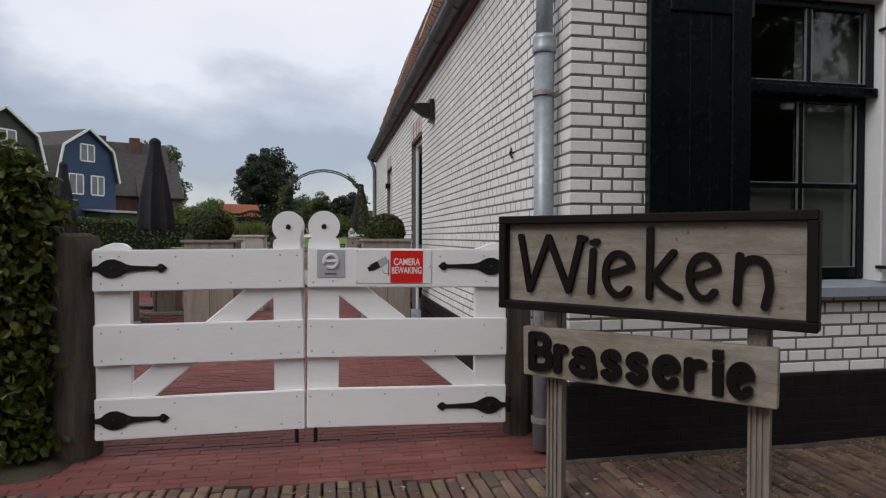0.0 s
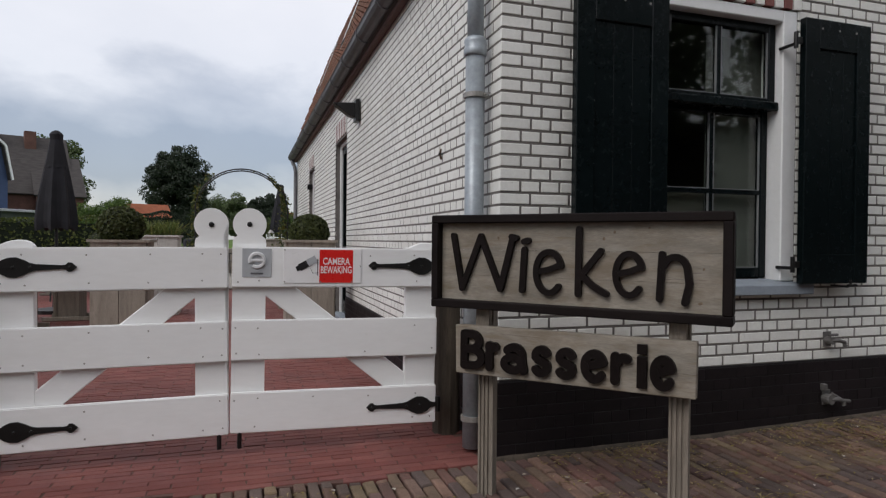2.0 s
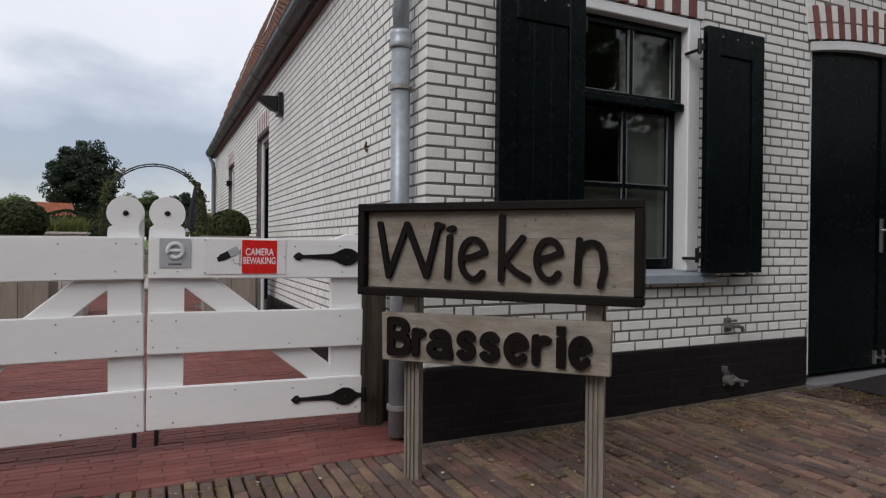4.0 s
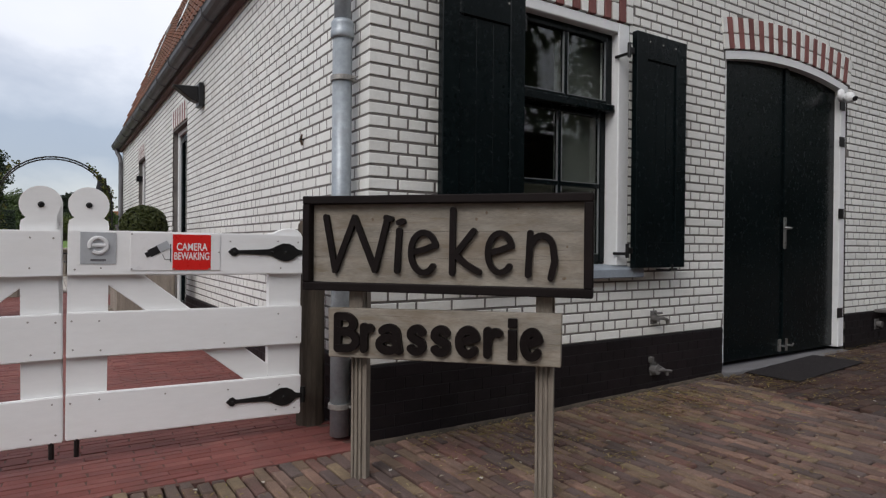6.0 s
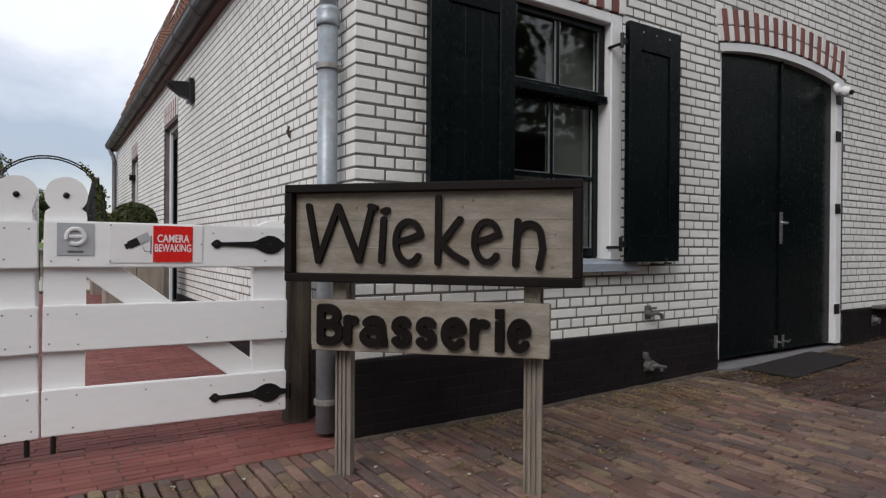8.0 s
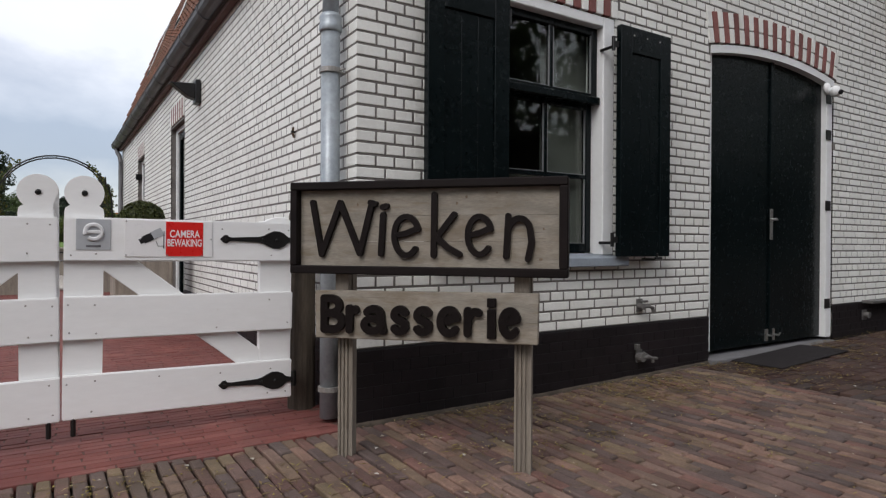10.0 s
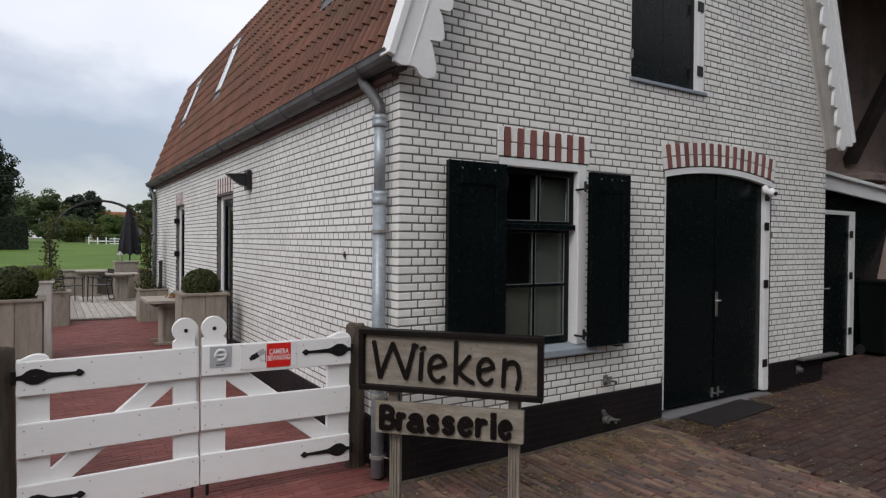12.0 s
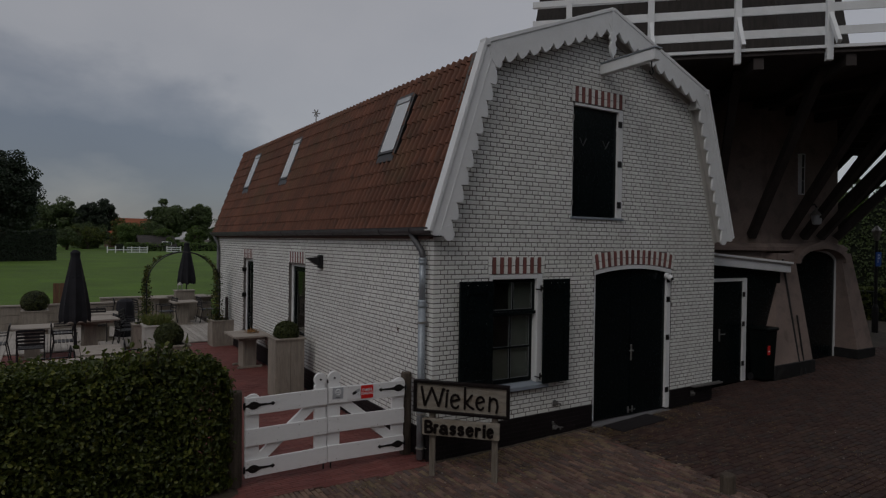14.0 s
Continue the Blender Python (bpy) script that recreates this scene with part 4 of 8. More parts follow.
for a, b in ((hx0 + 0.03, hm - 0.002), (hm + 0.002, hx1 - 0.09)):
    lf = part("hatch_leaf", box(a, FY + 0.055, hz0 + 0.01, b, FY + 0.10, hz1 - 0.05), GREEN_PAINT, hatch, bevel=0.003)
    for k in range(1, 4):
        u = a + (b - a) * k / 4
        part("board_joint", box(u - 0.0012, FY + 0.0542, hz0 + 0.03, u + 0.0012, FY + 0.056, hz1 - 0.07), GREEN_PAINT, lf)
    c = (a + b) / 2
    part("carved_mark", tube([(c - 0.07, FY + 0.053, 4.50), (c, FY + 0.053, 4.38), (c + 0.07, FY + 0.053, 4.50)], 0.007, 6), GUTTER, lf)
for z in (3.5, 4.15, 4.78):
    part("hinge", box(hx1 - 0.12, FY - 0.008, z - 0.05, hx1 - 0.03, FY - 0.0005, z + 0.05), BLACK_IRON, hatch)
    part("hinge", box(hx0 - 0.006, FY - 0.03, z - 0.04, hx0 + 0.006, FY + 0.03, z + 0.04), GALV, hatch)
part("window_sill", box(hx0 - 0.02, FY - 0.028, hz0 - 0.035, hx1 + 0.02, FY + 0.14, hz0), STONE_SILL, hatch, bevel=0.005)

# ---------------------------------------------------------------- gable boards
gable = new("trim_gable_boards")
tagged(gable, "white scalloped barge boards with a carved pendant", "barge boards", kind="structure")
# greyer than the white boards, so the scallops stand out against it
SOFFIT = material("grey_beige_soffit", (0.50, 0.49, 0.46), rough=0.6, vary=0.12)
GY0, GY1 = -0.165, -0.13


def barge(p, q, width, pitch, name="barge_board", lift=0.0):
    """A board from p to q in the gable plane, straight outside and cut in waves inside."""
    p, q = Vector((p[0], p[1])), Vector((q[0], q[1]))
    d = (q - p).normalized()
    n = Vector((d.y, -d.x))
    if n.x * (MID_X - (p.x + q.x) / 2) < 0:
        n = -n
    L = (q - p).length
    waves = max(1, round(L / pitch))
    inner = []
    for w in range(waves):
        for k in range(9):
            f = k / 9
            s = L * (w + f) / waves
            g = f if q.y > p.y else 1 - f
            dip = 0.10 * (math.sin(math.pi / 2 * g / 0.22) ** 0.7 if g < 0.22 else 1 - 0.9 * ((g - 0.22) / 0.78) ** 1.6)
            inner.append(p + d * s + n * (width + dip - 0.02))
    inner.append(q + n * (width - 0.02))
    outline = [tuple(p), tuple(q)] + [tuple(v) for v in reversed(inner)]
    return part(name, prism(outline, GY0 - lift, GY1 - lift), WHITE_PAINT, gable)


FOOT_Z = EAVE_Z + 0.024
E_L, K_L, P_, K_R, E_R = (EAVE_X, FOOT_Z), (KNEE_X, KNEE_Z), (MID_X, PEAK_Z), (2 * MID_X - KNEE_X, KNEE_Z), (2 * MID_X - EAVE_X, FOOT_Z)
barge(E_L, K_L, 0.24, 0.235)
barge(K_L, P_, 0.24, 0.235, lift=0.005)
barge(P_, K_R, 0.24, 0.235, lift=0.010)
barge(K_R, E_R, 0.24, 0.235)
for sgn in (-1, 1):
    def gx_(x):
        return MID_X + sgn * (x - MID_X)
    lobe = [(gx_(EAVE_X), FOOT_Z + 0.02), (gx_(EAVE_X), FOOT_Z - 0.03), (gx_(EAVE_X + 0.05), FOOT_Z - 0.05)]
    lobe += [(gx_(EAVE_X + 0.10 + 0.075 * (1 - math.cos(a))), FOOT_Z - 0.045) for a in (0.4, 1.2)]
    lobe += [(gx_(EAVE_X + 0.255 + 0.085 * math.cos(a)), FOOT_Z - 0.03 + 0.085 * math.sin(a)) for a in [math.pi * 1.1 + math.pi * 1.15 * k / 8 for k in range(9)]]
    lobe += [(gx_(EAVE_X + 0.30), FOOT_Z + 0.10)]
    part("board_foot", prism(lobe if sgn < 0 else lobe[::-1], GY0 - 0.004, GY1 - 0.004), WHITE_PAINT, gable)
# cover mould on the outer edge
for p, q in ((E_L, K_L), (K_L, P_), (P_, K_R), (K_R, E_R)):
    bm = bmesh.new()
    dx, dz = q[0] - p[0], q[1] - p[1]
    ln = math.hypot(dx, dz)
    nx, nz = (-dz / ln, dx / ln)
    if nz > 0 or (abs(nz) < 0.4 and nx * (MID_X - p[0]) < 0):
        nx, nz = -nx, -nz
    if nx * (MID_X - (p[0] + q[0]) / 2) < 0:
        nx, nz = -nx, -nz
    add_beam(bm, (p[0] - nx * 0.028, -0.115, p[1] - nz * 0.028), (q[0] - nx * 0.028, -0.115, q[1] - nz * 0.028), 0.055, 0.135, up=(0, 1, 0))
    part("cover_mould", bm, WHITE_PAINT, gable, bevel=0.005)
    bm = bmesh.new()
    add_beam(bm, (p[0] + nx * 0.12, GY0 - 0.003, p[1] + nz * 0.12), (q[0] + nx * 0.12, GY0 - 0.003, q[1] + nz * 0.12), 0.007, 0.008, up=(0, 1, 0))
    part("bead", bm, WHITE_PAINT, gable)
    # boarded soffit between the wall and the barge board
    bm = slab([(p[0] + nx * 0.03, GY1, p[1] + nz * 0.03), (q[0] + nx * 0.03, GY1, q[1] + nz * 0.03), (q[0] + nx * 0.03, FY + 0.02, q[1] + nz * 0.03), (p[0] + nx * 0.03, FY + 0.02, p[1] + nz * 0.03)], 0.02)
    part("soffit", bm, WHITE_PAINT, gable)
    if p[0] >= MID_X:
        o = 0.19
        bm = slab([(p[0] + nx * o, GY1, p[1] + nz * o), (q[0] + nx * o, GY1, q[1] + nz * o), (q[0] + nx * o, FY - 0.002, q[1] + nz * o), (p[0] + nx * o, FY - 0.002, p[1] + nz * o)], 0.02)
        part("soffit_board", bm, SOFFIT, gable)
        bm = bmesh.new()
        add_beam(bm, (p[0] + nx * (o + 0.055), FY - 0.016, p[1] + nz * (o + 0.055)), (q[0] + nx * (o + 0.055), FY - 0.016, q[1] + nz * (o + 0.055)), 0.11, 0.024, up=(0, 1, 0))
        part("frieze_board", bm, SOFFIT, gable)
for kx in (K_L[0], K_R[0]):
    part("knee_cover", box(kx - 0.045, GY0 - 0.022, KNEE_Z - 0.03, kx + 0.045, -0.042, KNEE_Z + 0.062), WHITE_PAINT, gable, bevel=0.008)
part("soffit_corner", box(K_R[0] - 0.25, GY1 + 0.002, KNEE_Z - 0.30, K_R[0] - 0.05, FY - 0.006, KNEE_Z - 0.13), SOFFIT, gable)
pend = [(0.0, 6.12), (0.05, 6.10), (0.075, 6.02), (0.04, 5.97), (0.05, 5.93), (0.075, 5.88), (0.055, 5.80), (0.03, 5.77), (0.0, 5.72)]
part("pendant", prism([(MID_X + a, z) for a, z in pend] + [(MID_X - a, z) for a, z in pend[-2:0:-1]], GY0 - 0.02, GY0 + 0.02), WHITE_PAINT, gable, bevel=0.004)
part("pendant_neck", box(MID_X - 0.03, GY0 - 0.015, 6.05, MID_X + 0.03, GY0 + 0.015, 6.32), WHITE_PAINT, gable)

beam = new("hoist_beam")
tagged(beam, "white hoist beam with an iron hook above the loft hatch", "hoist beam")
part("beam", box(MID_X - 0.06, -1.0, 5.50, MID_X + 0.06, FY + 0.02, 5.66), WHITE_PAINT, beam, bevel=0.008)
part("beam_cap", box(MID_X - 0.075, -1.02, 5.662, MID_X + 0.075, FY - 0.02, 5.68), ZINC, beam)
part("hook", tube([(MID_X, -0.9, 5.5), (MID_X, -0.9, 5.42), (MID_X + 0.03, -0.9, 5.38), (MID_X + 0.035, -0.9, 5.34), (MID_X, -0.9, 5.31), (MID_X - 0.035, -0.9, 5.33), (MID_X - 0.04, -0.9, 5.36)], 0.011, 6), BLACK_IRON, beam)

# ---------------------------------------------------------------- the white gate
GATE_Y = 0.44


def strap_hinge(parent, x, z, direction, length=0.34):
    """A forged strap with a round leaf by the post and a spear tip."""
    prof = [(0.0, 0.010), (0.03, 0.016), (0.05, 0.034), (0.075, 0.045), (0.105, 0.046), (0.135, 0.034), (0.155, 0.022), (0.18, 0.015), (length - 0.06, 0.009), (length - 0.045, 0.011), (length - 0.035, 0.022), (length - 0.02, 0.020), (length, 0.001)]
    out = [(x + direction * a, z + h) for a, h in prof] + [(x + direction * a, z - h) for a, h in reversed(prof)]
    h = part("strap_hinge", prism(out, GATE_Y - 0.034, GATE_Y - 0.026), BLACK_IRON, parent, "black forged iron strap", bevel=0.002)
    for a in (0.09, 0.16, length - 0.03):
        part("bolt_head", lathe([(0.007, 0), (0.007, 0.003), (0.004, 0.006)], 8), BLACK_IRON, h).matrix_basis = pose(x + direction * a, GATE_Y - 0.034, z, 90)
    part("knuckle", rod((x - direction * 0.012, GATE_Y - 0.02, z - 0.04), (x - direction * 0.012, GATE_Y - 0.02, z + 0.04), 0.014), BLACK_IRON, h)


def eight_top(cx, z0, w, r, zc, n=20):
    """The outline of a stile that ends in a neck and a round head."""
    a0 = math.asin(min(0.99, (w / 2 - 0.015) / r))
    pts = [(cx - w / 2, z0), (cx + w / 2, z0), (cx + w / 2, zc - r - 0.01), (cx + w / 2 - 0.004, zc - r * 0.86), (cx + w / 2 - 0.022, zc - r * 0.70)]
    for k in range(n + 1):
        a = -math.radians(48) + (math.pi + 2 * math.radians(48)) * k / n
        pts.append((cx + r * math.cos(a), zc + r * math.sin(a)))
    pts += [(cx - w / 2 + 0.022, zc - r * 0.70), (cx - w / 2 + 0.004, zc - r * 0.86), (cx - w / 2, zc - r - 0.01)]
    return pts


def gate_leaf(x0, x1, hinge_left, dz):
    g = new("gate_leaf")
    tagged(g, "white painted wooden gate leaf with three rails and a brace", "gate", "leaves of the white gate")
    zt, zm, zb = (0.832 + dz, 1.036 + dz), (0.468 + dz, 0.670 + dz), (0.105 + dz, 0.308 + dz)
    xs_, xm = ((x0, x0 + 0.165), (x1 - 0.155, x1)) if hinge_left else ((x1 - 0.170, x1), (x0, x0 + 0.160))
    ya, yb = GATE_Y - 0.026, GATE_Y
    for z0, z1 in (zt, zm, zb):
        part("rail", box(x0, ya, z0, x1, yb, z1), GATE_WHITE, g, bevel=0.005, segments=2)
    # outer stile with a low rounded shoulder
    a, b = xs_
    cap = [(a + 0.0, zb[0] + 0.012), (b, zb[0] + 0.012), (b, zt[1] + 0.006)] + [(b - (b - a) * k / 8, zt[1] + 0.006 + 0.028 * math.sin(math.pi * min(1, 0.12 + k / 8))) for k in range(1, 8)] + [(a, zt[1] + 0.006)]
    part("hinge_stile", prism(cap, yb + 0.001, yb + 0.045), GATE_WHITE, g, bevel=0.004)
    a, b = xm
    zc = 1.147 + dz
    part("meeting_stile", prism(eight_top((a + b) / 2, zb[0] + 0.012, b - a, 0.081, zc), yb + 0.001, yb + 0.045), GATE_WHITE, g, "white stile with a round cut head", bevel=0.004)
    eye = part("head_bolt", lathe([(0.013, 0), (0.013, 0.004), (0.008, 0.007)], 12), BLACK_IRON, g)
    eye.matrix_basis = pose((a + b) / 2, yb + 0.001, zc, 90)
    # brace, from the foot of the hinge side up to the head of the meeting side
    w = 0.125
    if hinge_left:
        p, q = (xs_[1] - 0.02, zb[1] - 0.03), (xm[0] + 0.03, zt[0] + 0.06)
    else:
        p, q = (xs_[0] + 0.02, zb[1] - 0.03), (xm[1] - 0.03, zt[0] + 0.06)
    d = Vector((q[0] - p[0], q[1] - p[1])).normalized()
    n = Vector((-d.y, d.x))
    out = [(p[0] + n.x * w / 2 - d.x * 0.10, p[1] + n.y * w / 2 - d.y * 0.10), (p[0] - n.x * w / 2 - d.x * 0.10, p[1] - n.y * w / 2 - d.y * 0.10), (q[0] - n.x * w / 2 + d.x * 0.04, q[1] - n.y * w / 2 + d.y * 0.04), (q[0] + n.x * w / 2 + d.x * 0.04, q[1] + n.y * w / 2 + d.y * 0.04)]
    part("brace", prism(out, yb + 0.003, yb + 0.038), GATE_WHITE, g, bevel=0.004)
    rg = random.Random(int(x0 * 100) + 7)
    for z0, z1 in (zt, zm, zb):
        for u in ((x0 + 0.03, x0 + 0.125, x1 - 0.125, x1 - 0.03) + ((x0 + x1) / 2 - 0.12, (x0 + x1) / 2 + 0.15)):
            for z in (z0 + 0.035, z1 - 0.035):
                if rg.random() < 0.75:
                    part("screw", lathe([(0.0045, 0), (0.0045, 0.001)], 6), GALV, g).matrix_basis = pose(u + rg.uniform(-0.012, 0.012), ya - 0.0002, z + rg.uniform(-0.008, 0.008), 90)
    e, d_ = (x0 + 0.0, 1) if hinge_left else (x1, -1)
    strap_hinge(g, e, 0.945 + dz, d_, 0.345 if hinge_left else 0.375)
    strap_hinge(g, e, 0.203 + dz, d_, 0.345 if hinge_left else 0.375)
    u = x1 - 0.045 if hinge_left else x0 + 0.045
    part("drop_bolt", rod((u, yb - 0.012, 0.035), (u, yb - 0.012, zb[0] + 0.02), 0.011, None, 8), BLACK_IRON, g)
    px, dy, turn, sag = (x0, 0.022, -0.3, 0.4) if hinge_left else (x1, -0.040, -3.1, 0.5)
    swing = pose(px, GATE_Y + dy, 0.565 if hinge_left else 0.560, 0, 0, turn) @ Matrix.Rotation(radians(-sag if hinge_left else sag), 4, "Y") @ pose(-px, -GATE_Y, -0.57)
    g.matrix_basis = swing
    return g, swing


left_gate, left_swing = gate_leaf(-0.326, 0.676, True, 0.0)
right_gate, right_swing = gate_leaf(0.688, 1.738, False, 0.006)

# plates on the gate
GF = GATE_Y - 0.026
grey = group_at("grey_sign_plate", 0.806, GF - 0.0025, 0.962)
grey.matrix_basis = right_swing @ grey.matrix_basis
tagged(grey, "small square pale grey plate screwed to the gate", "sign")
part("plate", box(-0.070, -0.001, -0.071, 0.070, 0.002, 0.071), GREY_PLATE, grey, bevel=0.001)
ring = [(0.034 * math.cos(a), 0.012 + 0.034 * math.sin(a)) for a in [radians(200) - radians(330) * k / 20 for k in range(21)]]
part("emblem", tube([(0.030, -0.002, 0.012), (-0.026, -0.002, 0.012)], 0.0085, 6), PALE_MARK, grey)
part("emblem", tube([(a, -0.002, z) for a, z in ring], 0.0095, 6), PALE_MARK, grey)
part("caption_bar", box(-0.03, -0.0022, -0.058, 0.03, -0.0012, -0.049), material("caption_grey", (0.12, 0.12, 0.13), rough=0.5), grey)

wsign = group_at("camera_warning_sign", 1.130, GF - 0.003, 0.948)
wsign.matrix_basis = right_swing @ wsign.matrix_basis
tagged(wsign, "white and red camera warning plate fixed to the gate", "sign")
part("plate", box(-0.196, -0.001, -0.088, 0.196, 0.003, 0.088), PALE_WHITE, wsign, bevel=0.001)
part("red_panel", box(-0.018, -0.0022, -0.085, 0.152, -0.0011, 0.083), RED_ENAMEL, wsign, "red enamel panel")
cam_i = new("camera_symbol")
cam_i.parent = wsign
cam_i.matrix_basis = pose(-0.078, -0.0025, 0.012, 0, -28, 0)
part("symbol_body", box(-0.045, -0.0008, -0.018, 0.02, 0.001, 0.018), BLACK_PLASTIC, cam_i)
part("symbol_hood", box(0.0, -0.0014, -0.017, 0.050, -0.0009, 0.020), GREY_PLATE, cam_i)
part("symbol_lens", box(-0.062, -0.0008, -0.012, -0.045, 0.001, 0.012), BLACK_PLASTIC, cam_i)
part("symbol_arm", tube([(-0.062, -0.002, -0.012), (-0.052, -0.002, -0.036), (-0.027, -0.002, -0.036)], 0.0012, 5), BLACK_PLASTIC, wsign)
part("symbol_wall", box(-0.029, -0.0022, -0.048, -0.025, -0.0011, 0.036), BLACK_PLASTIC, wsign)


def text_part(body, size, mat, parent, m, depth=0.0006, squeeze=1.0, heavy=0.0):
    cu = bpy.data.curves.new("text", "FONT")
    cu.body, cu.size, cu.align_x, cu.align_y, cu.extrude, cu.offset = body, size, "CENTER", "CENTER", depth, heavy
    tmp = bpy.data.objects.new("text", cu)
    scene.collection.objects.link(tmp)
    me = bpy.data.meshes.new_from_object(tmp.evaluated_get(bpy.context.evaluated_depsgraph_get()))
    bpy.data.objects.remove(tmp)
    me.materials.clear()
    me.materials.append(mat)
    ob = new("lettering", me)
    ob.parent = parent
    ob.matrix_basis = m @ Matrix.Diagonal((squeeze, 1, 1, 1))
    return ob


for word, z, sq in (("CAMERA", 0.023, 0.70), ("BEWAKING", -0.021, 0.615)):
    text_part(word, 0.050, PALE_WHITE, wsign, pose(0.067, -0.0026, z, 90), squeeze=sq, heavy=0.0008)
for u, z in ((-0.19, 0.08), (-0.19, -0.08), (-0.012, -0.08), (0.146, -0.08), (0.19, 0.0)):
    part("screw", lathe([(0.004, 0), (0.004, 0.0012)], 8), GALV, wsign).matrix_basis = pose(u, -0.0022, z, 90)


# gate posts
def gate_post(x, y, top, r, seed, n=20):
    p = group_at("gate_post", x, y, 0)
    tagged(p, "thick weathered brown round timber gatepost", "gatepost", "posts of the gate")
    rg = random.Random(seed)
    wob = [r * (1 + rg.uniform(-0.05, 0.04)) for _ in range(n)]
    bm = bmesh.new()
    rings = []
    for z, f in ((-0.05, 1.03), (0.03, 1.04), (0.5, 1.0), (top - 0.03, 0.99), (top - 0.008, 0.95), (top, 0.82)):
        rings.append([bm.verts.new((wob[k] * f * math.cos(2 * math.pi * k / n), wob[k] * f * math.sin(2 * math.pi * k / n), z + (rg.uniform(-0.012, 0.012) if f < 0.9 else 0))) for k in range(n)])
    for a, b in zip(rings, rings[1:]):
        for k in range(n):
            bm.faces.new((a[k], a[(k + 1) % n], b[(k + 1) % n], b[k]))
    c = bm.verts.new((0, 0, top + 0.006))
    for k in range(n):
        bm.faces.new((rings[-1][k], rings[-1][(k + 1) % n], c))
    part("post", bm, OLD_POST, p, smooth=False)
    return p


gate_post(-0.452, 0.56, 1.105, 0.114, 2)
gate_post(1.842, 0.525, 1.10, 0.073, 5)

# ---------------------------------------------------------------- the sign on two posts
SIGN = Matrix(((0.668, 0.744, 0, 1.516), (-0.744, 0.668, 0, -0.244), (0, 0, 1, 0), (0, 0, 0, 1)))
sign = new("restaurant_sign")
sign.matrix_basis = SIGN
tagged(sign, "framed wooden sign board with raised black hand-cut letters", "sign")
SW, S0, S1 = 1.182, 0.795, 1.186
fw = 0.034
for nm, c in (("frame_top", (0, SW, S1 - fw, S1)), ("frame_bottom", (0, SW, S0, S0 + fw)), ("frame_side", (0, fw, S0 + fw, S1 - fw)), ("frame_side", (SW - fw, SW, S0 + fw, S1 - fw))):
    part(nm, box(c[0], -0.004, c[2], c[1], 0.076, c[3]), DARK_FRAME, sign, "black stained frame", bevel=0.004)
zs_ = [S0 + fw, S0 + fw + 0.105, S0 + fw + 0.212, S1 - fw]
for a, b in zip(zs_, zs_[1:]):
    part("panel_board", box(fw, 0.034, a + 0.0003, SW - fw, 0.055, b - 0.0003), SIGN_WOOD, sign, bevel=0.0008)
KNOT = material("wood_knot", (0.17, 0.125, 0.085), rough=0.8, vary=0.4, scale=40, fine=160, bump=0.3)
rg = random.Random(11)
for u, z in ((0.735, 1.09), (0.775, 1.115), (1.085, 0.985), (1.075, 0.865), (0.42, 0.865), (0.90, 1.13), (0.30, 1.09)):
    kr = rg.uniform(0.004, 0.009)
    k_ = part("wood_knot", lathe([(kr, 0), (kr * 0.8, 0.0005), (kr * 0.45, 0.0003), (kr * 0.3, 0.0007)], 12), KNOT, sign)
    k_.matrix_basis = pose(u, 0.034, z, 90, 0, 0) @ Matrix.Rotation(rg.uniform(0, 3), 4, "Z") @ Matrix.Diagonal((1.0, rg.uniform(0.55, 0.9), 1, 1))


def arc(cx, cz, rx, rz, a0, a1, n=12):
    return [(cx + rx * math.cos(radians(a0 + (a1 - a0) * k / n)), cz + rz * math.sin(radians(a0 + (a1 - a0) * k / n))) for k in range(n + 1)]


# strokes of each letter in a box one unit wide and one x-height tall
GLYPHS = {
    "W": [[(0.0, 1.0), (0.155, 0.0)], [(0.155, 0.0), (0.47, 0.99)], [(0.47, 0.99), (0.80, 0.02)], [(0.80, 0.02), (1.0, 0.98)], [(0.98, 0.98), (1.05, 0.96)]],
    "i": [[(0.62, 1.0), (0.35, 0.0)], [(0.60, 1.20), (1.1, 1.23)]],
    "e": [[(0.08, 0.50), (0.55, 0.58), (0.96, 0.70)], arc(0.52, 0.52, 0.47, 0.50, 18, 180, 12), arc(0.52, 0.50, 0.47, 0.52, 180, 318, 12)],
    "k": [[(0.02, 1.49), (0.0, 0.0)], [(0.80, 1.0), (0.12, 0.44)], [(0.12, 0.44), (0.52, 0.20), (1.0, 0.03)]],
    "n": [[(0.08, 1.0), (0.0, 0.0)], [(0.04, 0.66)] + arc(0.52, 0.62, 0.42, 0.32, 150, 15, 9) + [(1.0, 0.35), (0.86, -0.06)]],
    "B": [[(0.0, 0.0), (0.0, 1.45)], [(0.0, 1.45)] + arc(0.35, 1.11, 0.50, 0.34, 80, -80, 8) + [(0.0, 0.78)], [(0.0, 0.76)] + arc(0.42, 0.38, 0.58, 0.38, 80, -80, 8) + [(0.0, 0.0)]],
    "r": [[(0.05, 1.0), (0.05, 0.0)], [(0.10, 0.66)] + arc(0.58, 0.60, 0.42, 0.36, 145, 60, 6)],
    "a": [arc(0.48, 0.68, 0.38, 0.32, 150, 5, 8), [(0.86, 0.72), (0.90, 0.3), (0.97, 0.0)], arc(0.44, 0.27, 0.42, 0.29, 0, 180, 9), arc(0.44, 0.27, 0.42, 0.29, 180, 360, 9)],
    "s": [arc(0.52, 0.73, 0.42, 0.27, 25, 190, 9) + [(0.28, 0.55), (0.52, 0.49), (0.74, 0.43)] + arc(0.48, 0.26, 0.44, 0.27, 20, -150, 9)],
}


